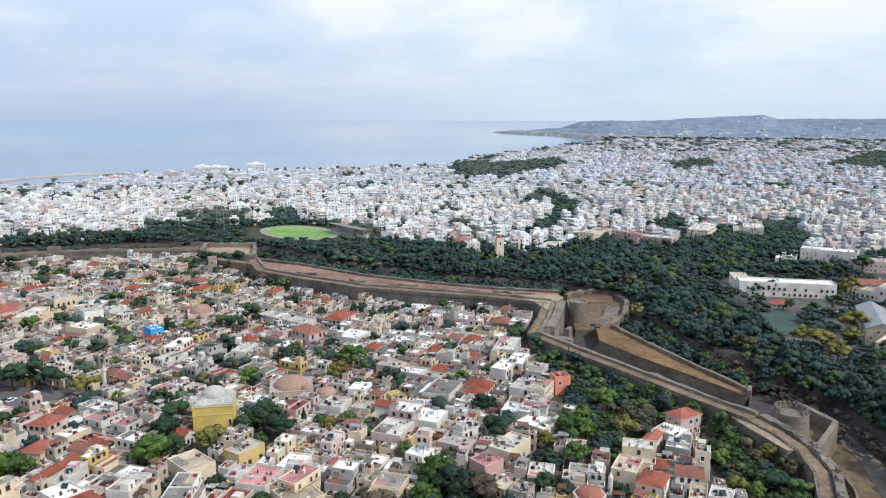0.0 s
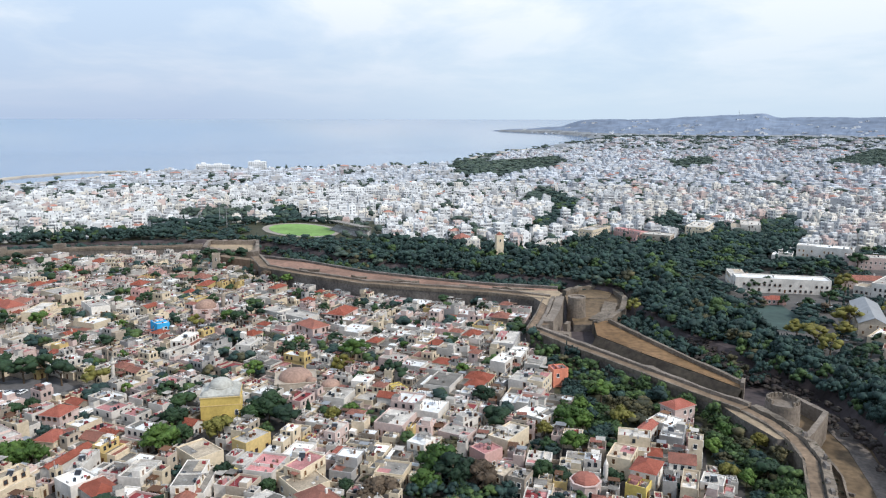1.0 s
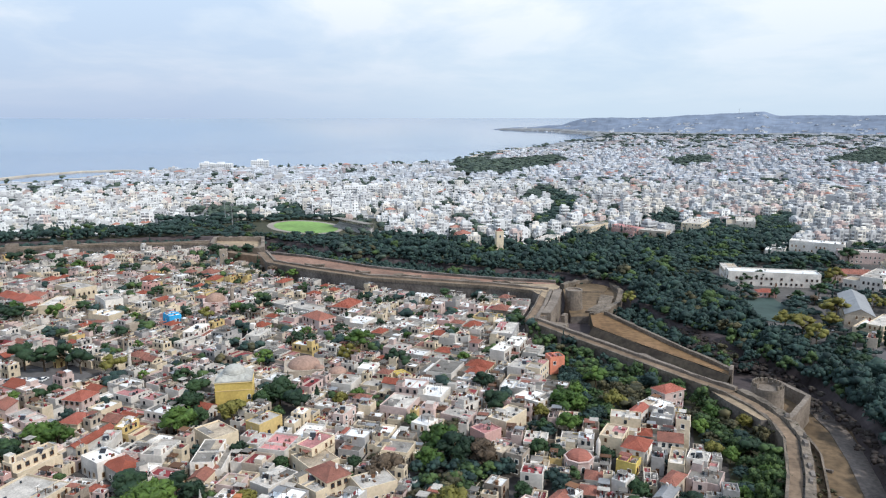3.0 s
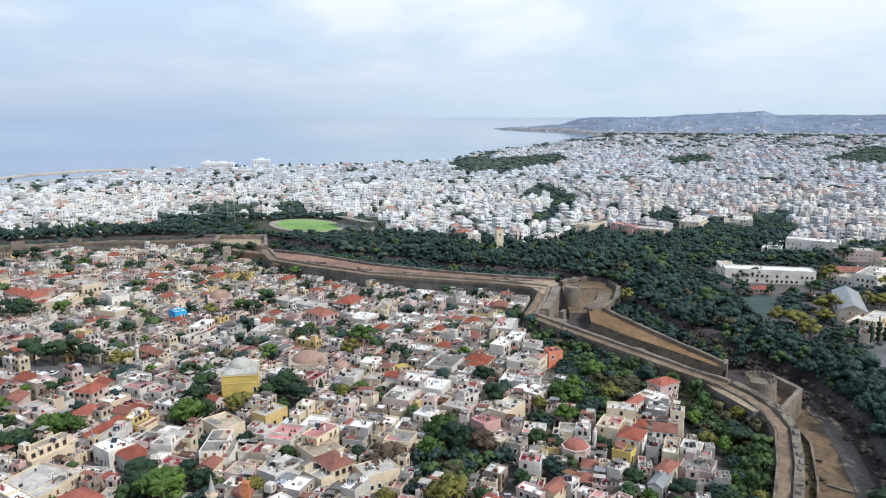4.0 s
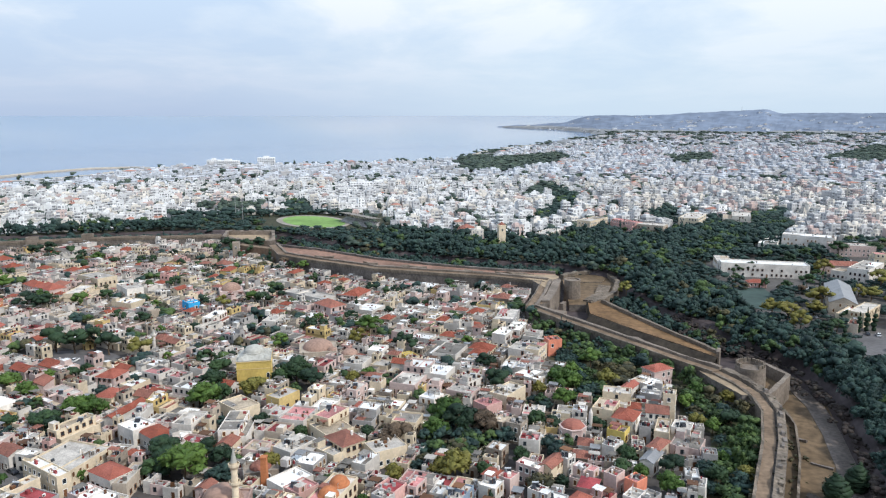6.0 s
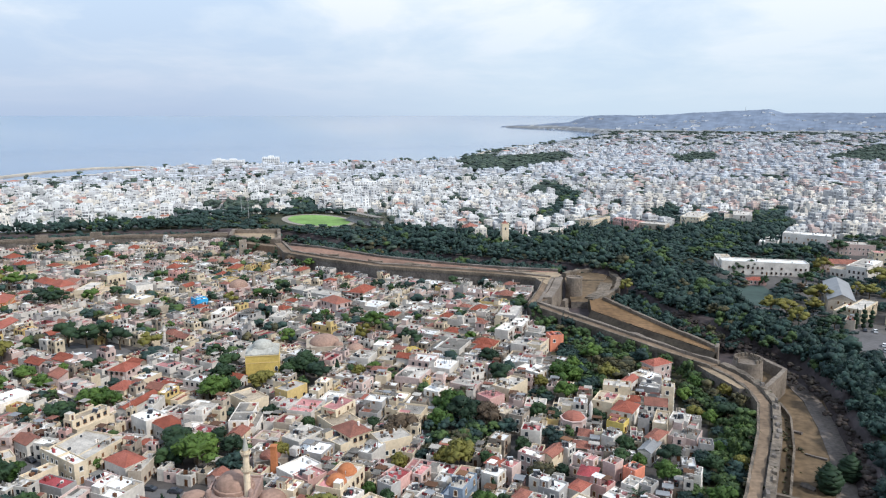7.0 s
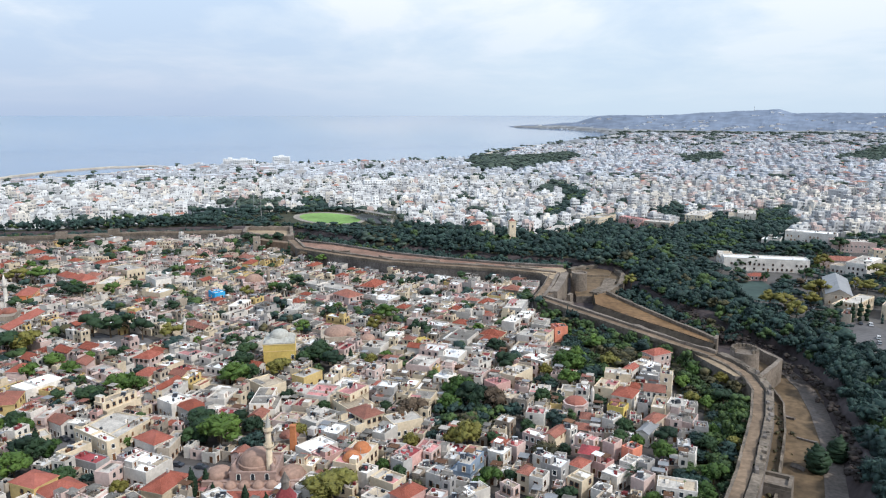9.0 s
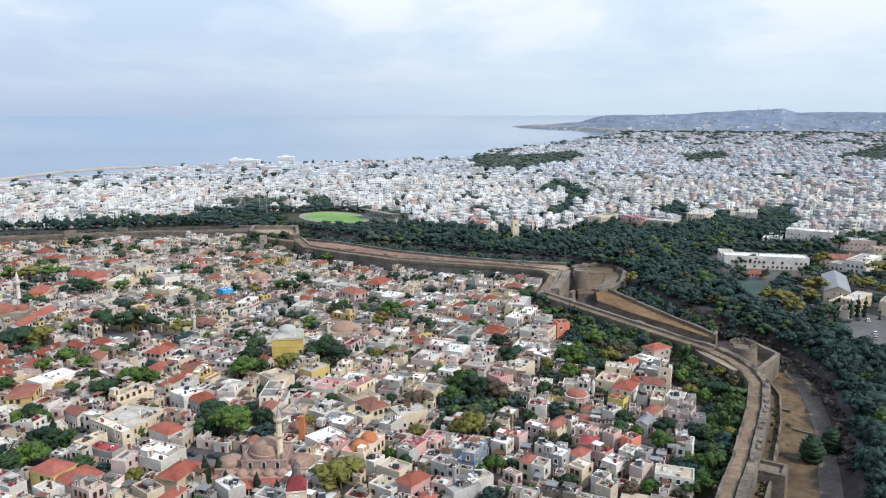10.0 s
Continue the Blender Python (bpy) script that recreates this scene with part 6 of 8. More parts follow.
for k, (x, y, r, c) in enumerate([(194, 296, 70, "card"), (198, 294, 70, "carw"), (206, 280, 20, "card"), (203, 273, 15, "carw"), (207, 271, 20, "cars"), (199, 262, 15, "cars"), (208, 262, 10, "card"),
                                  (204, 254, 10, "carw"), (190, 272, 60, "carw"), (186, 264, 65, "cars")]):
    car(x, y, 4.1, r, c)
for k in range(14):
    car(-168 - 2.7 * (k % 7) - (k // 7) * 3, 262 - 0.4 * (k % 7) - 9 * (k // 7), 0.1, 80, ("carw", "cars", "card")[(k * 5) % 3])
for k in range(12):
    car(176 + 2.9 * (k % 6), 322 + (k % 6) * 1.5 + 7 * (k // 6), float(ground_z(176, 322)) + 0.02, 75, ("cars", "carw", "card")[(k * 7) % 3])


for k in range(14):
    car(193 + 2.6 * (k % 7) + 3 * (k // 7), 392 - 0.6 * (k % 7) - 12 * (k // 7), 3.98, 78, ("carw", "cars", "carw", "card")[(k * 3) % 4])


def hotel(x, y, w, d, storeys, rot, label):
    at = thing("hotel", pose(x, y, 3, 0, 0, rot), label, "hotel", "shore hotels")
    s = Shape()
    s.box((0, 0, -2), (w, d, storeys * 3.2 + 2))
    s.box((0, 0, storeys * 3.2), (w * 0.3, d * 0.6, 3))
    part("wall", s, "t_white", at)
    for st in range(storeys):
        for length, out, turn in ((w, d / 2, 0), (d, w / 2, 90), (d, w / 2, 270)):
            b = Shape()
            co, si = math.cos(radians(turn)), math.sin(radians(turn))
            for u in spots(max(2, round(length / 4)), length, 0.5):
                b.box((u * co + out * si, u * si - out * co, st * 3.2 + 1.0), (1.9, 0.3, 1.6), 0, rot=turn)
            part("window_row", b, "t_glass", at)
            if not turn:
                b = Shape()
                b.box((0, -out - 0.7, st * 3.2 - 0.1), (length, 1.4, 1.0), 0)
                part("balcony", b, "t_white", at)


hotel(-392, 1450, 34, 18, 6, 8, "tall white slab hotel near the shore")
hotel(-455, 1400, 44, 16, 5, 8, "long white hotel near the shore")
hotel(-490, 1420, 26, 16, 5, 12, "white hotel block near the shore")
hotel(-130, 930, 30, 14, 5, 14, "cream apartment slab in the new town")

# mast and station on the far hill
mx, my, mz, ms_ = (float(q) for q in drawn(8500 * math.sin(radians(20.9)), 8500 * math.cos(radians(20.9)), 150))
mast = thing("radio_mast", pose(mx, my, mz), "thin radio mast on the far hill", "mast")
s = Shape()
s.turned((0, 0, -5), [(1.2, 0), (0.5, 50 * ms_ + 8), (0, 50 * ms_ + 8)], 6)
part("pole", s, "metal", mast)
# breakwaters
for line in ([(-830, 1100), (-828, 1279), (-816, 1377), (-771, 1474), (-700, 1512), (-610, 1480)], [(150, 2520), (200, 2420), (240, 2560)], [(210, 2700), (330, 2600), (380, 2760)]):
    sh = band(line, -7, 7, -6, -1.5, worn=0.8)
    pts = [tuple(float(q) for q in drawn(*p)[:3]) for p in sh.v]
    sh.v = pts
    tagged(new("breakwater", sh.mesh("breakwater", ["beach"])), "low pale stone breakwater reaching into the sea", "breakwater", kind="structure")



# ---- trees ----
def ico(sub):
    bm = bmesh.new()
    bmesh.ops.create_icosphere(bm, subdivisions=sub, radius=1.0)
    bm.verts.ensure_lookup_table()
    v = np.array([q.co[:] for q in bm.verts])
    f = np.array([[q.index for q in p.verts] for p in bm.faces])
    bm.free()
    return v, f


ICO = {1: ico(1), 2: ico(2), 3: ico(3)}


class Soup:
    """Triangles gathered as arrays, for foliage."""

    def __init__(self):
        self.v, self.f, self.n = [], [], 0

    def add(self, v, f):
        self.v.append(v)
        self.f.append(f + self.n)
        self.n += len(v)

    def arrays(self):
        return np.concatenate(self.v), np.concatenate(self.f)


def soup_mesh(name, v, f, mat, smooth=False):
    me = bpy.data.meshes.new(name)
    me.vertices.add(len(v))
    me.vertices.foreach_set("co", np.asarray(v, np.float32).ravel())
    me.loops.add(f.size)
    me.loops.foreach_set("vertex_index", f.ravel().astype(np.int32))
    me.polygons.add(len(f))
    me.polygons.foreach_set("loop_start", np.arange(0, f.size, 3, dtype=np.int32))
    if smooth:
        me.polygons.foreach_set("use_smooth", np.ones(len(f), bool))
    me.materials.append(MAT[mat])
    me.update()
    return me


def clump(rs, centre, size, sub, rough=0.46):
    """One uneven lobe of foliage."""
    v, f = ICO[sub]
    ph = rs.uniform(0, 6.28, (3, 3))
    wob = sum(np.sin(v * k + ph[i]).prod(1) if False else np.sin((v * k + ph[i]).sum(1)) for i, k in enumerate((2.3, 4.1, 6.7))) / 3
    wob = wob + rs.normal(0, 0.35, len(v))
    return v * (1 + rough * wob[:, None]) * size + centre, f


def sprigs(rs, centre, size, n, leaf):
    """Loose leaf sprays standing off a lobe."""
    u = rs.normal(size=(n, 3))
    u /= np.linalg.norm(u, axis=1, keepdims=True)
    c = centre + u * size * rs.uniform(0.85, 1.3, (n, 1))
    a, b = rs.normal(size=(n, 3)) * leaf, rs.normal(size=(n, 3)) * leaf
    v = np.stack([c - a, c + a * 0.6 + b, c + b * 0.2 - a * 0.3 - b], 1).reshape(-1, 3)
    return v, np.arange(3 * n).reshape(-1, 3)


def crown(seed, kind, lod):
    """Foliage of a tree of height 1 and its spread, at one of two levels of detail."""
    rs = np.random.RandomState(seed)
    sp = Soup()
    sub = 2 if lod else 1
    many = 36 if lod else 6 if lod is False else 2
    if kind == "cypress":
        for k in range(9 if lod else 5):
            q = k / (8 if lod else 4)
            r = 0.13 * math.sin(math.pi * min(1, 0.18 + 0.8 * q)) ** 0.8 + 0.015
            c = np.array([rs.normal(0, 0.008), rs.normal(0, 0.008), 0.1 + 0.84 * q])
            sp.add(*clump(rs, c, np.array([r, r, 0.13]), sub, 0.2))
            sp.add(*sprigs(rs, c, np.array([r, r, 0.12]), many // 2, 0.02))
    elif kind == "pine":
        for k in range(11 if lod else 7 if lod is False else 4):
            an, rr = rs.uniform(0, 6.28), rs.uniform(0, 0.34)
            c = np.array([rr * math.cos(an), rr * math.sin(an), rs.uniform(0.62, 0.86) - rr * 0.3])
            s = rs.uniform(0.12, 0.22) * np.array([1.2, 1.2, 0.75])
            sp.add(*clump(rs, c, s, sub))
            sp.add(*sprigs(rs, c, s, many, 0.035))
    elif lod == "near":
        for k in range(22):
            an, rr = rs.uniform(0, 6.28), 0.38 * math.sqrt(rs.uniform(0, 1))
            top = 0.34 + 0.5 * math.sqrt(max(0.0, 1 - (rr / 0.42) ** 2))
            c = np.array([rr * math.cos(an), rr * math.sin(an), top - rs.uniform(0, 0.1 if k % 3 else 0.3)])
            s = rs.uniform(0.07, 0.14) * np.array([1.15, 1.15, 0.85])
            sp.add(*clump(rs, c, s, 1, 0.45))
            sp.add(*sprigs(rs, c, s * 1.1, 16, 0.04))
    else:
        for k in range(22 if lod else 14 if lod is False else 4):
            an, rr = rs.uniform(0, 6.28), 0.37 * math.sqrt(rs.uniform(0, 1))
            top = 0.36 + 0.48 * math.sqrt(max(0.0, 1 - (rr / 0.42) ** 2))
            c = np.array([rr * math.cos(an), rr * math.sin(an), top - rs.uniform(0, 0.1 if k % 3 else 0.3)])
            s = (rs.uniform(0.08, 0.16) if lod else rs.uniform(0.075, 0.15) if lod is False else rs.uniform(0.16, 0.25)) * np.array([1.15, 1.15, 0.85])
            sp.add(*clump(rs, c, s, sub, 0.46 if lod else 0.36))
            sp.add(*sprigs(rs, c, s, many, 0.04))
    return sp.arrays()


def limbs(seed, kind):
    """A tapered trunk with forking limbs, for a tree of height 1."""
    rs = np.random.RandomState(seed)
    s = Shape()

    def limb(p, q, r0, r1, n=6):
        p, q = Vector(p), Vector(q)
        ax = (q - p).normalized()
        u = ax.orthogonal().normalized()
        w = ax.cross(u)
        rings = []
        for c, r in ((p, r0), ((p + q) / 2 + Vector(rs.normal(0, 0.008, 3)), (r0 + r1) / 2), (q, r1)):
            rings.append([tuple(c + (u * math.cos(6.283 * i / n) + w * math.sin(6.283 * i / n)) * r) for i in range(n)])
        for a, b in zip(rings, rings[1:]):
            for i in range(n):
                s.face([a[i], a[(i + 1) % n], b[(i + 1) % n], b[i]])

    top = 0.85 if kind == "cypress" else 0.42
    limb((0, 0, -0.04), (0.01, 0.0, top), 0.028, 0.018)
    if kind != "cypress":
        for k in range(5):
            an = 6.283 * k / 5 + rs.uniform(-0.4, 0.4)
            limb((0.01, 0, top - 0.06 * (k % 3)), (0.25 * math.cos(an), 0.25 * math.sin(an), rs.uniform(0.55, 0.75)), 0.014, 0.005, 5)
    return s


CROWNS, MIDDLE, TRUNKS = {}, {}, {}
for kind in ("round", "pine", "cypress"):
    for v in range(4):
        CROWNS[kind, v] = crown(31 * v + len(kind), kind, True)
        MIDDLE[kind, v] = crown(31 * v + 2 + len(kind), kind, False)
    TRUNKS[kind] = limbs(5, kind).mesh("trunk", ["bark"])
CROWN_MESH = {}
LEAFWORDS = {"leaf": "leafy green broadleaf tree", "leafdark": "dark green dense evergreen tree", "leafyellow": "tree with yellowing olive-green leaves", "leafbrown": "brown half-bare tree with thin twigs", "cypress": "slim dark cypress tree"}
trng = random.Random(11)


def tree(x, y, h, spread, mat="leaf", kind="round", base=None, where="among the old town houses"):
    z = town_z(x, y) if base is None else base
    v = trng.randrange(4)
    far_off = y > 250
    if (kind, v, mat, far_off) not in CROWN_MESH:
        CROWN_MESH[kind, v, mat, far_off] = soup_mesh("crown", *(MIDDLE if far_off else CROWNS)[kind, v], mat)
    wide = spread / (0.98 if kind != "cypress" else 0.28)
    at = thing("tree", pose(x, y, z, 0, 0, trng.uniform(0, 360)) @ Matrix.Diagonal((wide, wide, h, 1)), f"{LEAFWORDS[mat]} {where}", "tree", "trees")
    part("trunk", TRUNKS[kind], None, at)
    part("crown", CROWN_MESH[kind, v, mat, far_off], None, at)
    taken.append((x, y, spread * 0.42))
    return at


def palm(x, y, h, where="in a walled garden"):
    z = town_z(x, y)
    at = thing("palm_tree", pose(x, y, z), f"date palm with a spreading crown of fronds {where}", "palm", "palms")
    s = Shape()
    s.turned((0, 0, -0.3), [(0.36, 0), (0.24, h * 0.5), (0.22, h), (0.34, h + 0.2), (0, h + 0.5)], 8)
    part("trunk", s, "bark", at)
    fr = Shape()
    L = 3.6
    for side in (-1, 1):
        for k in range(14):
            t0 = 0.12 + 0.86 * k / 14
            px, pz = L * t0, 0.9 * math.sin(2.3 * t0) - 1.5 * t0 * t0
            ln = 0.75 * math.sin(math.pi * min(1, t0 * 0.9 + 0.12)) + 0.1
            fr.face([(px, 0, pz), (px + 0.13, 0, pz), (px + 0.45, side * ln, pz - 0.25 * ln)])
    for k in range(8):
        a, b = k / 8, (k + 1) / 8
        za, zb = 0.9 * math.sin(2.3 * a) - 1.5 * a * a, 0.9 * math.sin(2.3 * b) - 1.5 * b * b
        fr.face([(L * a, -0.05, za), (L * b, -0.05, zb), (L * b, 0.05, zb), (L * a, 0.05, za)])
    me = fr.mesh("frond", ["leafdark"])
    for k in range(22):
        part("frond", me, None, at, at=pose(0, 0, h + 0.15, 0, -38 + 75 * ((k * 7) % 22) / 22, k * 360 / 22 * 1.618))
    taken.append((x, y, 2.5))


tree(-140.2, 189.4, 8.5, 8.6, 'leafdark', 'pine')
tree(-135.8, 187.3, 7.3, 7.1, 'leafdark')
tree(-133.7, 199.2, 10.0, 10.7, 'leaf')
tree(-129.3, 200.6, 9.3, 9.7, 'leaf')
tree(-153.5, 165.7, 8.2, 8.3, 'leafdark')
tree(-148.2, 163.0, 7.1, 6.8, 'leaf')
tree(-157.7, 162.6, 6.8, 6.4, 'leaf')
tree(-132.9, 143.8, 8.9, 9.2, 'leafdark')
tree(-136.4, 149.1, 9.4, 2.8, 'cypress', 'cypress')
tree(-138.8, 146.1, 8.4, 8.5, 'leafdark', 'pine')
tree(-130.3, 146.0, 7.6, 7.5, 'leaf')
palm(-140.5, 133.8, 6.9)
tree(-134.4, 134.1, 9.3, 9.8, 'leaf')
tree(-138.4, 127.7, 8.6, 8.8, 'leafdark')
tree(-116.3, 128.6, 7.8, 7.7, 'leafdark')
tree(-89.9, 165.2, 10.1, 10.8, 'leafdark', 'pine')
tree(-90.0, 157.3, 7.5, 7.3, 'leafdark')
tree(-110.9, 154.3, 5.7, 5.0, 'leaf')
tree(-152.4, 189.6, 6.4, 5.9, 'leafdark', 'pine')
tree(-77.3, 124.9, 9.3, 2.8, 'cypress', 'cypress')
tree(-75.0, 129.1, 7.2, 2.2, 'cypress', 'cypress')
tree(-98.2, 124.8, 5.9, 5.2, 'leafyellow')
tree(-80.1, 156.4, 12.8, 14.4, 'leaf')
tree(-86.0, 159.7, 8.7, 9.0, 'leafdark')
tree(-78.6, 170.4, 7.6, 7.5, 'leafdark', 'pine')
tree(-72.3, 165.8, 7.5, 7.4, 'leafdark')
tree(-66.8, 192.7, 6.7, 6.2, 'leafdark')
tree(-37.5, 122.6, 11.0, 14.6, 'leafyellow')
tree(-52.2, 184.9, 5.9, 5.1, 'leafdark')
tree(-56.5, 161.7, 7.4, 7.2, 'leafyellow')
tree(-61.0, 120.5, 6.9, 2.1, 'cypress', 'cypress')
tree(-70.6, 122.5, 6.3, 1.9, 'cypress', 'cypress')
tree(-54.7, 118.6, 6.1, 1.8, 'cypress', 'cypress')
tree(-25.6, 140.5, 5.3, 4.4, 'leaf')
tree(-19.1, 178.4, 9.7, 10.3, 'leafbrown')
tree(-22.6, 175.9, 7.5, 7.4, 'leafbrown')
tree(-18.4, 155.3, 6.6, 6.1, 'leafyellow')
tree(-30.0, 184.5, 5.8, 5.1, 'leafdark')
tree(-20.3, 135.4, 5.7, 4.9, 'leafdark')
tree(-4.1, 194.6, 11.1, 12.2, 'leaf')
tree(1.3, 188.7, 11.0, 11.9, 'leafdark')
tree(9.6, 185.8, 9.6, 10.1, 'leafbrown')
tree(-7.0, 184.0, 8.3, 8.4, 'leaf')
tree(-0.7, 156.7, 10.0, 10.7, 'leafyellow')
tree(-5.4, 158.1, 6.6, 6.1, 'leafyellow')
tree(7.7, 156.6, 6.0, 5.3, 'leafdark', 'pine')
tree(19.5, 165.4, 6.4, 5.9, 'leafdark')
tree(26.7, 190.9, 7.2, 6.9, 'leafdark')
tree(31.7, 188.6, 6.5, 6.0, 'leafdark', 'pine')
tree(46.0, 186.6, 6.5, 6.0, 'leafdark')
tree(51.0, 164.9, 6.8, 6.4, 'leafdark')
tree(47.4, 156.4, 6.4, 5.8, 'leafdark', 'pine')
tree(52.5, 154.3, 6.1, 5.4, 'leaf')
tree(29.2, 149.9, 5.4, 4.5, 'leafdark')
tree(9.0, 140.3, 5.7, 1.7, 'cypress', 'cypress')
tree(6.2, 131.6, 7.2, 6.9, 'leaf')
tree(2.8, 127.8, 5.6, 4.8, 'leaf')
tree(12.1, 133.0, 5.1, 4.2, 'leafdark', 'pine')
tree(26.5, 121.4, 6.5, 6.0, 'leafdark')
tree(16.1, 119.6, 4.5, 3.3, 'leaf')
tree(43.2, 118.2, 5.8, 5.0, 'leafbrown')
tree(48.9, 119.4, 6.0, 5.4, 'leaf')
tree(58.7, 146.4, 7.7, 7.5, 'leaf')
tree(62.4, 157.7, 7.3, 7.1, 'leafdark', 'pine')
palm(46.6, 130.9, 5.0)
palm(2.3, 183.8, 5.0)
tree(10.5, 118.4, 4.5, 3.3, 'leaf')
tree(39.4, 225.5, 10.0, 10.6, 'leaf')
tree(44.1, 225.4, 8.5, 8.7, 'leaf')
tree(30.7, 220.9, 6.3, 5.7, 'leafyellow')
tree(30.2, 208.9, 6.1, 5.5, 'leafdark')
tree(38.5, 208.7, 8.2, 8.3, 'leaf')
tree(15.8, 227.0, 9.2, 9.7, 'leafdark', 'pine')
tree(11.8, 249.5, 8.2, 8.3, 'leafdark')
tree(-25.0, 278.0, 10.4, 11.2, 'leafdark')
tree(-19.9, 272.9, 7.8, 7.7, 'leafdark', 'pine')
tree(-42.8, 299.4, 12.7, 14.2, 'leaf')
tree(-45.4, 283.8, 10.6, 11.4, 'leafyellow')
tree(-41.0, 310.5, 8.4, 8.5, 'leaf')
tree(-54.9, 322.7, 8.6, 8.8, 'leafdark')
tree(-54.5, 339.2, 10.5, 3.1, 'cypress', 'cypress')
tree(-37.0, 334.7, 6.8, 6.4, 'leafdark', 'pine')
tree(-36.1, 239.2, 6.5, 6.0, 'leaf')
tree(-64.6, 236.1, 11.9, 13.1, 'leafdark')
tree(-57.0, 228.9, 9.4, 9.9, 'leafdark', 'pine')
tree(-69.5, 232.1, 8.8, 9.0, 'leafdark')
tree(-51.4, 239.7, 7.1, 2.1, 'cypress', 'cypress')
tree(-65.5, 253.9, 7.4, 2.2, 'cypress', 'cypress')
tree(-77.6, 221.0, 9.3, 9.8, 'leafyellow')
tree(-94.8, 227.5, 9.6, 10.1, 'leafdark')
tree(-100.1, 228.8, 6.6, 6.1, 'leafdark', 'pine')
tree(-92.9, 209.6, 11.3, 12.4, 'leaf')
tree(-88.7, 215.1, 8.5, 8.7, 'leafdark')
tree(-81.5, 277.9, 9.7, 10.3, 'leaf')
tree(-73.9, 305.5, 10.2, 11.0, 'leafdark')
tree(-67.2, 305.8, 8.4, 8.5, 'leafdark')
tree(-114.2, 355.1, 11.4, 12.5, 'leaf')
tree(-108.3, 352.4, 11.3, 12.4, 'leafdark')
tree(-104.9, 370.2, 10.6, 11.4, 'leafdark')
tree(-129.2, 347.5, 10.3, 11.1, 'leafyellow')
tree(-141.8, 349.8, 8.8, 9.1, 'leafdark')
tree(-42.0, 235.6, 6.5, 6.0, 'leafyellow')
tree(-183.0, 274.3, 13.0, 14.9, 'leafdark', 'pine')
tree(-173.6, 272.7, 13.0, 15.9, 'leafdark')
tree(-165.5, 274.9, 13.0, 17.1, 'leafdark')
tree(-156.9, 270.4, 11.9, 13.2, 'leafdark', 'pine')
tree(-141.2, 266.3, 11.6, 12.8, 'leafyellow')
tree(-209.6, 347.4, 11.9, 13.3, 'leaf')
tree(-246.0, 313.5, 10.6, 11.5, 'leafdark', 'pine')
tree(-236.2, 342.3, 13.0, 16.5, 'leafdark')
tree(-224.4, 342.7, 12.0, 13.3, 'leafdark')
tree(-201.2, 359.3, 9.8, 10.5, 'leafdark', 'pine')
tree(-174.8, 318.4, 9.1, 9.4, 'leafdark')
tree(-159.8, 312.9, 9.4, 9.9, 'leafdark')
tree(-204.9, 242.1, 13.0, 16.7, 'leafdark', 'pine')
tree(-198.1, 244.8, 12.7, 14.2, 'leafyellow')
tree(-151.8, 240.8, 7.0, 6.7, 'leafdark')
tree(-155.9, 235.9, 7.0, 6.6, 'leafdark', 'pine')
tree(-173.7, 223.9, 9.4, 9.9, 'leaf')
tree(-162.7, 217.2, 8.4, 8.5, 'leaf')
tree(-177.3, 213.2, 8.4, 8.6, 'leaf')
tree(-286.5, 379.8, 13.0, 18.4, 'leafyellow')
tree(-275.6, 383.5, 13.0, 15.0, 'leaf')
tree(-320.8, 492.4, 11.9, 13.1, 'leafdark', 'pine')
tree(-314.8, 502.9, 13.0, 16.3, 'leafdark')
tree(-297.6, 483.3, 9.4, 9.8, 'leafdark')
tree(-295.1, 500.9, 9.5, 10.0, 'leafdark', 'pine')
tree(-276.6, 479.2, 10.7, 11.5, 'leafdark')
tree(-260.1, 472.7, 10.5, 11.3, 'leaf')
tree(-241.9, 459.6, 8.8, 9.1, 'leafdark', 'pine')
tree(-219.9, 469.4, 8.8, 9.1, 'leafdark')
tree(-299.8, 414.6, 10.7, 11.6, 'leaf')
tree(-294.3, 422.5, 8.7, 9.0, 'leafdark', 'pine')
tree(-320.7, 427.5, 8.3, 2.5, 'cypress', 'cypress')
tree(-213.5, 493.5, 8.4, 8.5, 'leafdark')
tree(-194.8, 459.0, 8.0, 8.0, 'leafdark', 'pine')
tree(-187.1, 534.3, 10.9, 11.9, 'leafdark')
tree(-175.1, 518.1, 9.2, 9.6, 'leafdark')
tree(-158.5, 526.9, 12.9, 14.5, 'leafdark', 'pine')
tree(-127.3, 446.3, 8.3, 2.5, 'cypress', 'cypress')
tree(-121.9, 459.3, 10.3, 11.1, 'leafbrown')
tree(-106.3, 449.1, 9.5, 10.0, 'leaf')
tree(-91.3, 412.5, 8.4, 8.5, 'leafdark')
tree(-166.4, 445.0, 7.1, 6.8, 'leafdark')
tree(-42.6, 377.9, 7.9, 7.8, 'leafdark', 'pine')
tree(-52.7, 387.9, 8.5, 8.7, 'leafdark')
tree(-111.9, 461.9, 7.8, 7.7, 'leaf')
tree(-95.2, 451.6, 7.6, 7.5, 'leafdark', 'pine')
tree(-79.1, 441.8, 7.5, 7.3, 'leaf')
tree(-69.4, 436.1, 6.8, 6.4, 'leafdark')
tree(29.5, 366.8, 6.7, 6.2, 'leafdark', 'pine')
tree(33.5, 352.0, 6.5, 6.0, 'leafdark')
tree(35.5, 331.8, 5.8, 5.1, 'leafdark')
tree(-174.8, 409.6, 7.4, 7.2, 'leafdark', 'pine')
tree(-169.4, 428.7, 7.0, 6.6, 'leaf')
tree(-166.2, 346.2, 7.3, 7.1, 'leaf')
tree(-154.8, 326.6, 6.0, 5.4, 'leafdark', 'pine')
tree(-17.5, 348.3, 7.0, 6.6, 'leafdark')
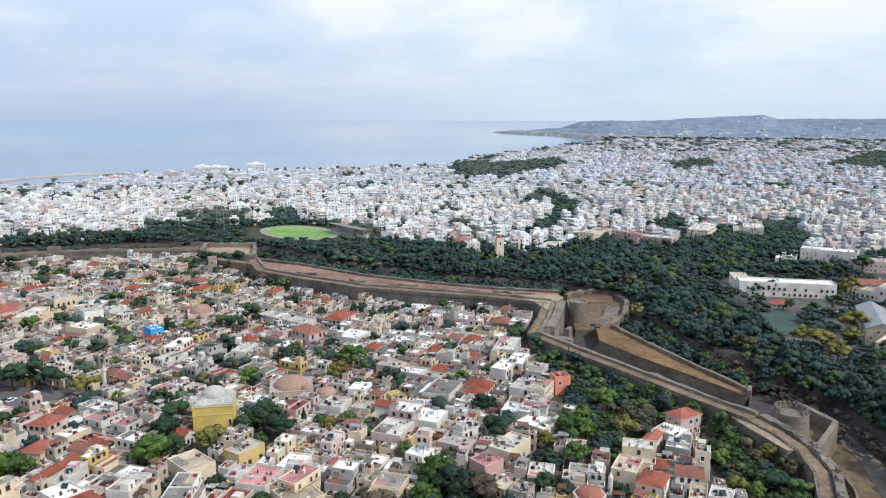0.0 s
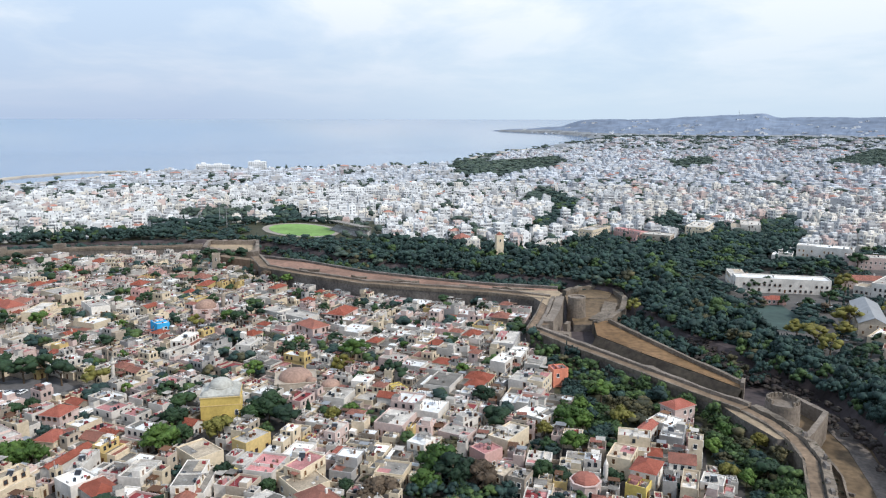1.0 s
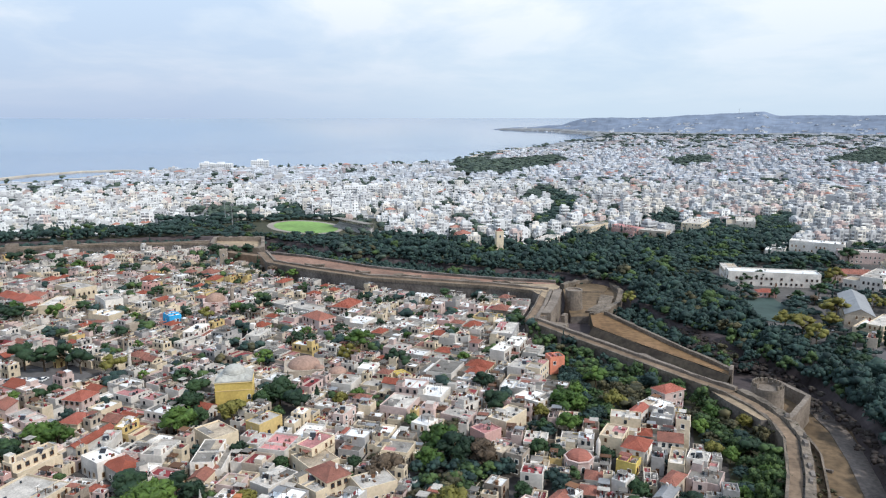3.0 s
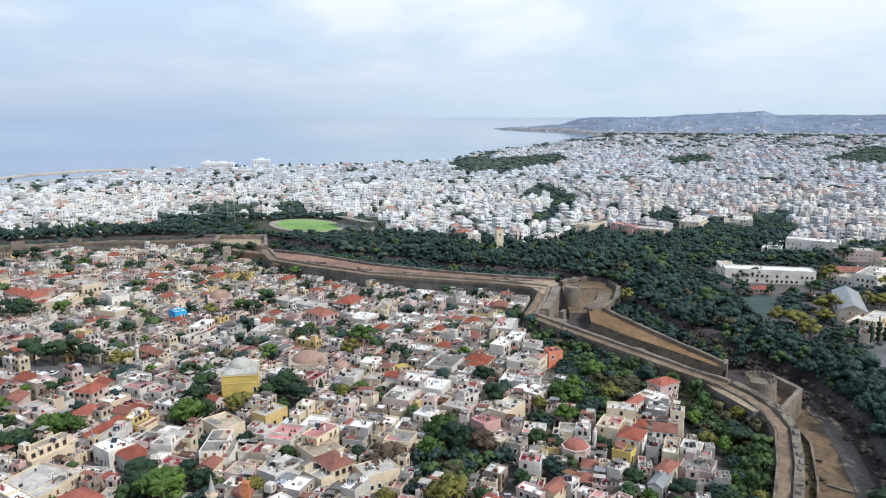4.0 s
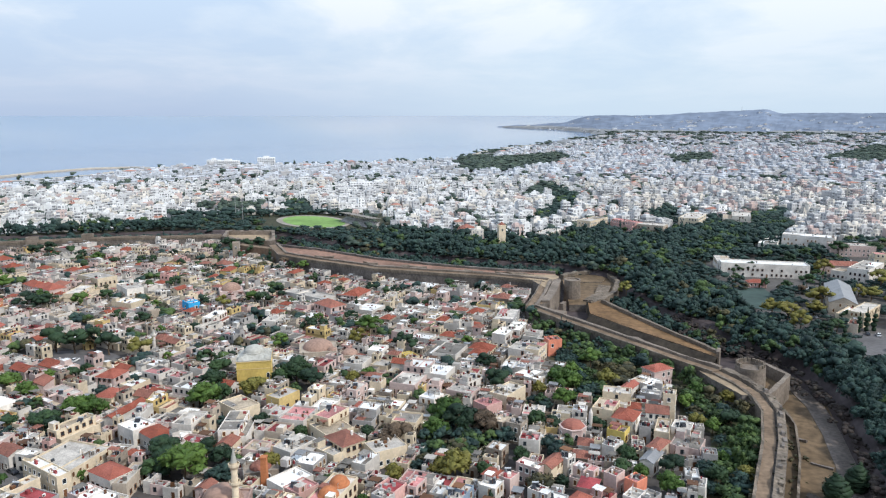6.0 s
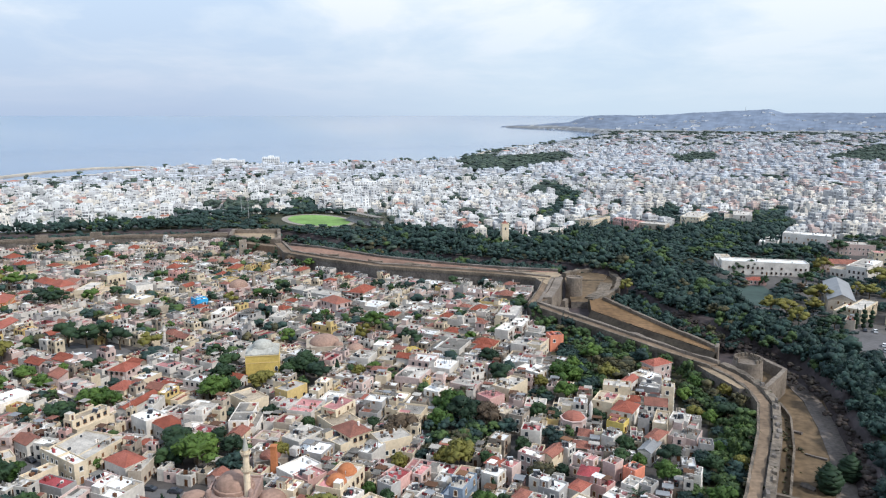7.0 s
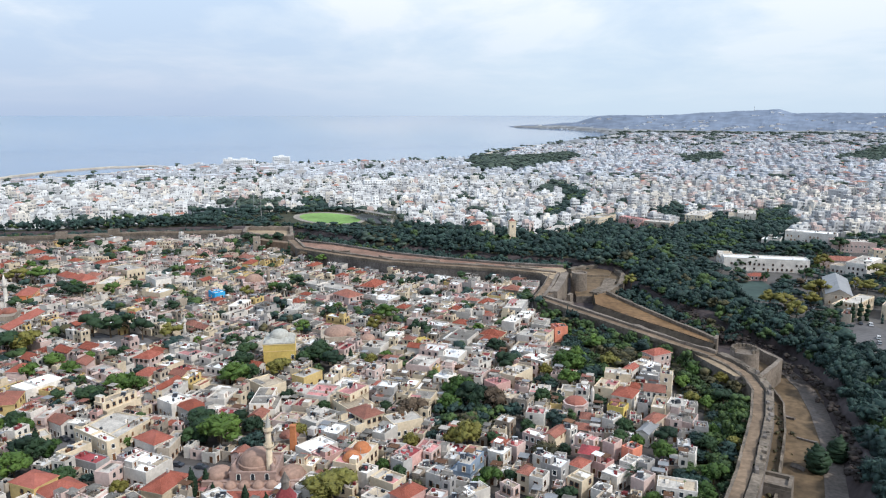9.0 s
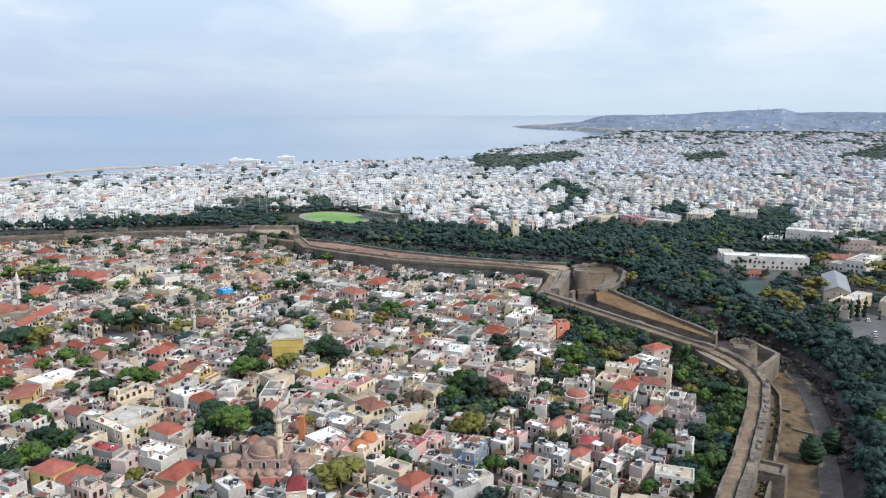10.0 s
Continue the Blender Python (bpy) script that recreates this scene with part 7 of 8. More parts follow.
tree(-10.7, 354.8, 6.0, 5.4, 'leafdark')
tree(-22.3, 315.3, 6.1, 5.5, 'leaf')
tree(9.0, 345.3, 5.9, 5.3, 'leafdark')
tree(-1.2, 275.0, 6.1, 5.5, 'leafdark')
tree(-42.5, 197.3, 5.3, 4.4, 'leaf')
tree(-92.4, 270.8, 6.2, 5.7, 'leafdark')
tree(-98.2, 261.4, 6.2, 5.5, 'leafdark')
tree(-126.5, 260.4, 6.2, 5.7, 'leaf')
tree(-129.3, 284.2, 6.5, 6.0, 'leafdark')
tree(-145.3, 299.6, 6.3, 5.7, 'leaf')
tree(-158.1, 293.7, 6.7, 6.3, 'leafdark', 'pine')
tree(-181.0, 192.6, 7.4, 7.2, 'leaf')
tree(-164.7, 235.6, 6.2, 5.6, 'leaf')
tree(-296.5, 377.8, 12.1, 13.5, 'leaf')
tree(-267.2, 345.4, 10.2, 10.9, 'leafdark')
tree(-237.7, 358.0, 10.1, 10.8, 'leaf')
tree(-156.3, 500.5, 10.3, 11.1, 'leafdark', 'pine')
tree(-136.2, 396.8, 8.9, 9.2, 'leafdark')
tree(-175.5, 395.4, 10.2, 11.0, 'leafdark')
tree(-128.8, 300.2, 7.6, 7.5, 'leafdark', 'pine')
tree(-71.8, 319.6, 7.7, 7.6, 'leaf')
tree(-106.3, 252.4, 10.2, 10.9, 'leafdark')
tree(-98.5, 244.3, 8.4, 8.5, 'leafdark', 'pine')
tree(55.3, 250.8, 10.6, 11.5, 'leaf')
tree(46.0, 238.7, 7.3, 7.1, 'leaf')
tree(66.3, 268.7, 7.0, 6.6, 'leafdark', 'pine')
tree(57.5, 227.6, 8.6, 8.8, 'leafyellow')
tree(89.0, 218.3, 7.1, 6.8, 'leaf')
tree(84.3, 187.8, 6.0, 5.3, 'leaf')
tree(69.3, 132.6, 8.0, 8.0, 'leaf')
tree(63.7, 122.4, 7.2, 6.9, 'leaf')
tree(70.3, 125.9, 5.7, 5.0, 'leafdark')
tree(73.4, 151.8, 7.3, 7.0, 'leafdark')
tree(82.3, 154.2, 6.2, 5.6, 'leafyellow')
tree(78.6, 162.7, 6.3, 5.7, 'leaf')
tree(81.7, 208.2, 6.2, 5.7, 'leaf')
tree(91.5, 190.8, 7.4, 7.2, 'leafdark', 'pine')
tree(89.3, 175.0, 6.5, 6.0, 'leaf')
tree(97.3, 212.0, 6.4, 5.8, 'leafyellow')
tree(80.0, 190.4, 6.7, 6.2, 'leafyellow')
tree(45.3, 272.9, 7.0, 6.7, 'leaf')
tree(1.7, 317.6, 6.6, 6.2, 'leafdark')
tree(-37.0, 271.8, 7.0, 6.6, 'leafdark', 'pine')
tree(-70.2, 382.4, 7.4, 7.2, 'leafdark')
tree(-37.6, 382.3, 7.4, 7.2, 'leafdark')
tree(-5.4, 396.5, 7.5, 7.4, 'leafdark', 'pine')
tree(16.1, 378.6, 7.3, 7.1, 'leafdark')
tree(-16.0, 380.8, 6.3, 5.7, 'leafdark')
tree(4.4, 279.6, 7.0, 6.7, 'leaf')
tree(26.3, 273.8, 7.0, 6.6, 'leafdark')
tree(-181.4, 531.7, 10.8, 11.8, 'leafdark')
tree(-166.5, 521.1, 12.1, 13.4, 'leafdark', 'pine')
tree(-151.7, 505.7, 10.4, 11.2, 'leafdark')
tree(-135.7, 472.3, 12.3, 3.7, 'cypress', 'cypress')
tree(-161.2, 485.5, 8.8, 9.1, 'leafdark', 'pine')
tree(-120.5, 438.4, 8.2, 8.2, 'leafdark')
tree(-115.5, 450.9, 8.3, 8.4, 'leafdark')
tree(-182.6, 499.6, 8.3, 8.4, 'leafdark', 'pine')

# beyond the moat
tree(163.8, 313.0, 13.0, 17.2, 'leafyellow', base=4, where='outside the walls')
tree(161.0, 324.9, 12.1, 13.5, 'leafyellow', base=4, where='outside the walls')
tree(165.0, 301.8, 11.7, 12.9, 'leafyellow', base=4, where='outside the walls')
tree(196.1, 345.5, 13.0, 17.4, 'leafyellow', base=4, where='outside the walls')
tree(182.6, 325.7, 10.3, 11.0, 'leafyellow', base=4, where='outside the walls')
tree(251.6, 387.7, 13.0, 18.1, 'leafyellow', base=5, where='outside the walls')
tree(234.4, 422.2, 12.3, 13.7, 'leafyellow', base=5, where='outside the walls')
tree(190.6, 425.6, 10.8, 11.7, 'leafdark', base=4, where='outside the walls')
tree(200.6, 429.8, 8.3, 8.5, 'leafdark', base=4, where='outside the walls')
tree(179.1, 425.2, 9.4, 9.9, 'leafdark', base=4, where='outside the walls')
tree(191.6, 299.5, 9.9, 3.0, 'cypress', 'cypress', base=4, where='outside the walls')
tree(196.4, 301.8, 11.3, 3.4, 'cypress', 'cypress', base=4, where='outside the walls')
tree(200.2, 302.0, 10.7, 3.2, 'cypress', 'cypress', base=4, where='outside the walls')
tree(175.4, 281.5, 8.7, 2.6, 'cypress', 'cypress', base=4, where='outside the walls')
tree(108.1, 153.6, 9.2, 7.4, 'leafdark', 'cypress', base=-3.2, where='in the dry moat')
tree(117.7, 160.7, 8.8, 6.6, 'leafdark', 'cypress', base=-3.2, where='in the dry moat')
tree(99.0, 379.6, 9.6, 10.2, 'leafyellow', base=2, where='outside the walls')
tree(171.7, 291.4, 9.6, 10.2, 'leafdark', base=4, where='outside the walls')
tree(168.6, 267.1, 8.3, 8.4, 'leafdark', base=4, where='outside the walls')
tree(209.5, 390.8, 10.4, 11.1, 'leafdark', base=4, where='outside the walls')
tree(224.2, 451.9, 11.3, 12.5, 'leafdark', base=5, where='outside the walls')
tree(302.6, 488.4, 12.4, 13.9, 'leafdark', base=5, where='outside the walls')
tree(277.0, 487.6, 13.0, 15.6, 'leafdark', base=5, where='outside the walls')
tree(179.9, 296.9, 8.8, 9.1, 'leafdark', base=4, where='outside the walls')
tree(193.7, 314.1, 8.1, 8.2, 'leafdark', base=4, where='outside the walls')
tree(165.7, 281.1, 7.6, 7.4, 'leafdark', base=4, where='outside the walls')
tree(163.3, 266.9, 8.3, 8.4, 'leafdark', base=4, where='outside the walls')
tree(229.4, 357.7, 10.6, 11.5, 'leafyellow', base=4, where='outside the walls')
tree(227.9, 367.9, 9.0, 9.3, 'leafyellow', base=4, where='outside the walls')
tree(184.5, 389.9, 7.3, 7.0, 'leafdark', base=4, where='outside the walls')
tree(193.6, 382.1, 7.8, 7.7, 'leafdark', base=4, where='outside the walls')
tree(199.0, 374.4, 7.2, 6.9, 'leafbrown', base=4, where='outside the walls')
tree(171.4, 403.0, 7.3, 7.1, 'leafdark', base=4, where='outside the walls')
tree(233.3, 346.8, 8.8, 9.0, 'leafyellow', base=4, where='outside the walls')


def scatter(poly, step, seed, keep=1.0):
    """Jittered points over a polygon."""
    rs = np.random.RandomState(seed)
    p = np.array(poly, float)
    xs, ys = np.arange(p[:, 0].min(), p[:, 0].max(), step), np.arange(p[:, 1].min(), p[:, 1].max(), step)
    X, Y = np.meshgrid(xs, ys)
    X = X + rs.uniform(-0.45, 0.45, X.shape) * step
    Y = Y + rs.uniform(-0.45, 0.45, Y.shape) * step
    ok = inside(poly, X, Y) & (rs.uniform(size=X.shape) < keep)
    return X[ok], Y[ok], rs


LOW = {k: [crown(100 + 7 * v, k, False) for v in range(6)] for k in ("round", "pine", "cypress")}
CLOSE = {k: [crown(200 + 7 * v, k, "near" if k == "round" else False) for v in range(6)] for k in ("round", "pine", "cypress")}
FAR = {k: [crown(300 + 7 * v, k, None) for v in range(6)] for k in ("round", "pine", "cypress")}


def wood(name, poly, step, seed, hmin, hmax, label, z=None, cypress=0.06, keep=1.0, clear=None, low=None, mix=(0.76, 0.15, 0.09), mats=("woods", "woods_b", "woods_y")):
    """A stand of many trees as a mass of separate crowns, in three shades of leaf."""
    X, Y, rs = scatter(poly, step, seed, keep)
    soups = [Soup(), Soup(), Soup()]
    Z = ground_z(X, Y) if z is None else np.full(len(X), z)
    for x, y, zz in zip(X, Y, Z):
        if clear is not None and clear(x, y):
            continue
        r = rs.uniform()
        kind = "cypress" if r < cypress else "pine" if r < (0.4 if y > 310 else 0.12) else "round"
        v, f = (FAR if math.hypot(x, y) > 720 else LOW if math.hypot(x, y + 70) > 340 else CLOSE)[kind][rs.randint(6)]
        h = rs.uniform(hmin, hmax) * (1.2 if kind == "cypress" else 1.0) * (low(x, y) if low else 1.0)
        s = step * rs.uniform(1.15, 1.95) if kind != "cypress" else h * 0.75
        x, y, zz, k = (float(n) for n in drawn(x, y, zz))
        h, s = h * k, s * k
        an = rs.uniform(0, 6.28)
        c, q = math.cos(an), math.sin(an)
        px, py = v[:, 0] * s, v[:, 1] * s
        shade = 0 if kind == "cypress" else int(np.searchsorted(np.cumsum(mix), rs.uniform() * 0.7 + 0.3 * (0.5 + noise.noise((x * 0.02, y * 0.02, 9.0)))))
        soups[min(shade, 2)].add(np.stack([x + px * c - py * q, y + px * q + py * c, zz - 0.2 * h + v[:, 2] * h], 1), f)
    for sp, mat in zip(soups, mats):
        if sp.n:
            tagged(new(name, soup_mesh(name, *sp.arrays(), mat, True)), label, "wood", kind="stuff")


def by_pitch(x, y):
    """Trees stay low in front of the stadium."""
    if x > 140 and 385 < y < 520:
        return 0.62
    return 0.4 if -235 < x < -70 and y > 500 else 0.8 if -235 < x < -60 else 1.0


wood("park_wood", WOODS[0], 8.0, 1, 9, 16, "dense dark green park wood of pines and broadleaf trees", cypress=0.1, low=by_pitch, clear=lambda x, y: (-188 < x < -84 and y > 618) or inside(COURTSIDE, x, y))
wood("moat_wood", WOODS[1], 7.2, 2, 9, 15.5, "dense dark green wood along the outer edge of the moat", cypress=0.04, low=by_pitch, clear=lambda x, y: inside(COURTSIDE, x, y))
wood("bank_wood", BANK_WOOD, 5.9, 12, 8, 13.5, "dense dark green trees along the outer bank of the moat", z=0.5, cypress=0.03, mix=(0.7, 0.2, 0.1))
wood("moat_trees", [(-520, 502), (-389, 527), (-299, 552), (-200, 574), (-240, 592), (-347, 572), (-445, 552), (-560, 530)], 7.0, 21, 9, 13, "trees growing in the moat beside the rampart", z=-3.0, cypress=0.02)
wood("moat_trees", [(-128, 532), (-107, 514), (-58, 478), (-15, 457), (24, 442), (63, 434), (67, 456), (5, 475), (-63, 512), (-130, 556)], 5.6, 22, 8, 12, "trees growing in the moat beside the outwork", z=-3.0, cypress=0.02)
wood("moat_trees", [(86, 372), (103, 384), (110, 334), (124, 300), (132, 283), (122, 278), (106, 312), (94, 345)], 5.0, 23, 7, 11, "trees growing in the moat below the terrace", z=-3.0, cypress=0.02)
wood("scarp_wood", [(-195, 612), (-150, 600), (-63, 524), (5, 485), (67, 466), (110, 436), (104, 428), (66, 448), (3, 466), (-66, 502), (-140, 572), (-190, 592)], 5.8, 25, 6, 10, "trees growing on the outer slope of the moat", cypress=0.03)
wood("scarp_wood", [(106, 440), (103, 402), (103, 372), (112, 336), (122, 318), (128, 330), (119, 366), (116, 408)], 5.0, 26, 6, 10, "trees growing on the outer slope of the moat", cypress=0.03)
wood("stadium_wood", [(-208, 690), (-180, 700), (-160, 713), (-135, 717), (-118, 706), (-108, 722), (-140, 737), (-205, 730)], 7.5, 27, 6, 10, "dark trees behind the stadium track", cypress=0.3)
wood("yard_wood", YARD, 8.0, 24, 5, 9, "trees round the court and car park", z=4.0, cypress=0.15, keep=0.5, clear=lambda x, y: inside(COURT, x, y) or inside(CAR_PARK, x, y) or any(math.hypot(x - a, y - b) < r * 0.75 for a, b, r in OPEN))
X, Y, rs = scatter(THICKET, 2.6, 14, 0.85)
sp = Soup()
for x, y in zip(X, Y):
    v, f = FAR["round"][rs.randint(6)]
    h = rs.uniform(1.6, 4.2)
    sp.add(np.stack([x + v[:, 0] * h * 1.3, y + v[:, 1] * h * 1.3, -1.2 + max(0, 5 - 0.5 * float(off_line(SCARP, np.array([x]), np.array([y]))[0])) * 0.6 + v[:, 2] * h - 0.2 * h], 1), f)
tagged(new("thicket", soup_mesh("thicket", *sp.arrays(), "thicket")), "leafless brown thicket on the earth bank of the moat", "shrubs", kind="stuff")
ln = finer(WALK[14:], 2.6)
rs = np.random.RandomState(15)
sp = Soup()
for off, h0, z0, keep in ((6.4, 1.1, 3.4, 0.75), (1.5, 0.5, 8.2, 0.35), (4.0, 0.7, 9.4, 0.22), (-3.2, 1.2, 6.8, 0.5), (11.0, 1.0, -3.0, 0.15)):
    for x, y in offset(ln, off):
        if rs.uniform() > keep:
            continue
        v, f = FAR["round"][rs.randint(6)]
        h = h0 * rs.uniform(0.6, 1.7)
        sp.add(np.stack([x + rs.uniform(-0.8, 0.8) + v[:, 0] * h * 1.4, y + rs.uniform(-0.8, 0.8) + v[:, 1] * h * 1.4, z0 + v[:, 2] * h - 0.3 * h], 1), f)
tagged(new("weeds", soup_mesh("weeds", *sp.arrays(), "woods_y")), "green weeds and caper bushes rooting in the rampart stones", "weeds", kind="stuff")
wood("park_edge_wood", WOODS[2], 8, 5, 5, 8.5, keep=0.85, label="park trees beside the stadium", cypress=0.15)
wood("garden_wood", GARDEN, 5.2, 3, 4.0, 9.0, "dense garden trees below the rampart", cypress=0.02, mix=(0.34, 0.44, 0.22), low=lambda x, y: 1.35 if float(off_line(WALK, x, y)) < 12 else 1.0, clear=lambda x, y: any((x - a) ** 2 + (y - b) ** 2 < (r + 1.0) ** 2 for a, b, r in taken))


# ---- the rest of the old town ----
CLEARINGS = [(-163, 265, 16), (-173, 262, 12), (8, 184, 16), (-3, 179, 12), (-80, 228, 9)]
GREENS = [
    [(85, 557), (142, 648), (151, 592), (185, 587), (224, 639), (274, 653), (319, 711), (334, 697), (295, 604), (244, 556), (202, 504), (181, 479), (127, 482), (102, 514)],
    [(222, 758), (233, 727), (199, 638), (181, 654), (185, 693)],
    [(240, 501), (277, 507), (256, 470), (215, 480), (214, 500)],
    [(140, 1041), (153, 857), (126, 765), (66, 607), (51, 589), (112, 811)],
    [(184, 594), (231, 672), (337, 711), (294, 597), (210, 588)],
    [(-316, 691), (-245, 717), (-208, 719), (-235, 684)],
    [(-205, 802), (-177, 815), (-150, 696), (-177, 695)],
    [(-16, 1296), (32, 1664), (291, 2001), (251, 1624), (136, 1360), (66, 1270)],
    [(96, 968), (137, 1080), (124, 905), (89, 855)],
    [(502, 1722), (650, 1884), (558, 1567), (444, 1469)],
    [(773, 1571), (1263, 2232), (1386, 2234), (994, 1576), (853, 1478)],
    [(-18, 1458), (6, 1762), (96, 1874), (69, 1577)],
]
STADIUM = [(-190, 640), (-150, 622), (-81, 622), (-96, 690), (-132, 728), (-185, 732), (-208, 695)]
frng = random.Random(23)
WALL_PICK = ["white"] * 11 + ["cream"] * 6 + ["beige"] * 3 + ["rose"] * 4 + ["grey"] * 2 + ["stone"] * 3 + ["pink", "ochre"]
ROOF_PICK = ["r_white"] * 12 + ["r_light"] * 7 + ["r_grey"] * 8 + ["r_sand"] * 3 + ["r_rose"] * 4 + ["r_maroon"] * 5
ROUND = np.array([t for k, t in enumerate(taken) if k not in boxed])
PLOT = np.array(plots)
STREETS = [[(-160, 174), (-146, 165.5), (-130, 155.5), (-110, 146.5), (-90, 142), (-74, 139.5)], [(-76.5, 208), (-74.5, 193), (-73.3, 178)]]
for line, w in zip(STREETS, (3.4, 2.4)):
    tagged(new("street", band(line, -w, w, -0.3, 0.05).mesh("street", ["asphalt"])), "dark asphalt street between the old houses", "street", kind="structure")
    for k, (x, y) in enumerate(offset(finer(line, 6.5), w - 1.1)[1:-1]):
        nx, ny = offset(finer(line, 6.5), w - 1.1)[k + 2]
        if (k * 7) % 5 > 1:
            car(x, y, 0.05, math.degrees(math.atan2(ny - y, nx - x)), ("card", "cars", "carw", "card")[k % 4])
GRID = -24.0                       # the lanes' bearing


def crowded(x, y, w, d, rot):
    """Whether a plot overlaps what stands already."""
    c, s = math.cos(radians(rot)), math.sin(radians(rot))
    g = np.array([-0.46, -0.2, 0.2, 0.46])
    U, V = (q.ravel() for q in np.meshgrid(g * w, g * d))
    px, py = x + U * c - V * s, y + U * s + V * c
    near = ROUND[np.hypot(ROUND[:, 0] - x, ROUND[:, 1] - y) < 30]
    if len(near) and np.any(np.hypot(px[:, None] - near[:, 0], py[:, None] - near[:, 1]) < near[:, 2] * 0.72):
        return True
    near = PLOT[np.hypot(PLOT[:, 0] - x, PLOT[:, 1] - y) < 34]
    if len(near):
        cc, ss = np.cos(np.radians(near[:, 4])), np.sin(np.radians(near[:, 4]))
        dx, dy = px[:, None] - near[:, 0], py[:, None] - near[:, 1]
        return bool(np.any((np.abs(dx * cc + dy * ss) < near[:, 2] / 2 + 0.3) & (np.abs(dy * cc - dx * ss) < near[:, 3] / 2 + 0.3)))
    return False


def bearing(x, y):
    return GRID + 22 * noise.noise((x * 0.007, y * 0.007, 0.4))


def parcels():
    """The old town's plots: blocks between crooked lanes, split again and again."""
    found = []

    def split(u, v, a, b, depth):
        ca, sa_ = math.cos(radians(GRID)), math.sin(radians(GRID))
        cu, cv = u + a / 2, v + b / 2
        x, y = cu * ca - cv * sa_, cu * sa_ + cv * ca
        x, y = x + 5 * noise.noise((x * 0.02, y * 0.02, 6.0)), y + 5 * noise.noise((x * 0.02, y * 0.02, 8.0))
        big = max(a, b)
        if big > 17 or (big > 11.5 and frng.random() < 0.75):
            k = frng.uniform(0.36, 0.64)
            if a >= b:
                split(u, v, a * k, b, depth + 1), split(u + a * k, v, a * (1 - k), b, depth + 1)
            else:
                split(u, v, a, b * k, depth + 1), split(u, v + b * k, a, b * (1 - k), depth + 1)
            return
        rot = bearing(x, y)
        if crowded(x, y, a, b, rot):
            if big > 5.6:
                halves(u, v, a, b, 3)
            return
        found.append((x, y, a, b, rot))

    def halves(u, v, a, b, left):
        for p, q, c, d in (((u, v, a / 2, b), (u + a / 2, v, a / 2, b)) if a >= b else ((u, v, a, b / 2), (u, v + b / 2, a, b / 2))):
            ca, sa_ = math.cos(radians(GRID)), math.sin(radians(GRID))
            cu, cv = p + c / 2, q + d / 2
            x, y = cu * ca - cv * sa_, cu * sa_ + cv * ca
            x, y = x + 5 * noise.noise((x * 0.02, y * 0.02, 6.0)), y + 5 * noise.noise((x * 0.02, y * 0.02, 8.0))
            if not crowded(x, y, c, d, bearing(x, y)):
                found.append((x, y, c, d, bearing(x, y)))
            elif left and max(c, d) > 4.4:
                halves(p, q, c, d, left - 1)

    v = -120.0
    while v < 680:
        b = frng.uniform(15, 23)
        u = -700.0 + frng.uniform(0, 20)
        while u < 330:
            a = frng.uniform(24, 44)
            ca, sa_ = math.cos(radians(GRID)), math.sin(radians(GRID))
            x, y = (u + a / 2) * ca - (v + b / 2) * sa_, (u + a / 2) * sa_ + (v + b / 2) * ca
            if 20 < y < 570 and abs(x) < 0.68 * (y + 75) + 45 and -540 < x < 130:
                split(u, v, a, b, 0)
            u += a + frng.uniform(2.0, 3.4)
        v += b + frng.uniform(1.6, 3.2)
    return found


gardens = [(8, 186, 24, 20, 0), (-3, 178, 22, 18, 0), (2, 170, 20, 14, 0)]


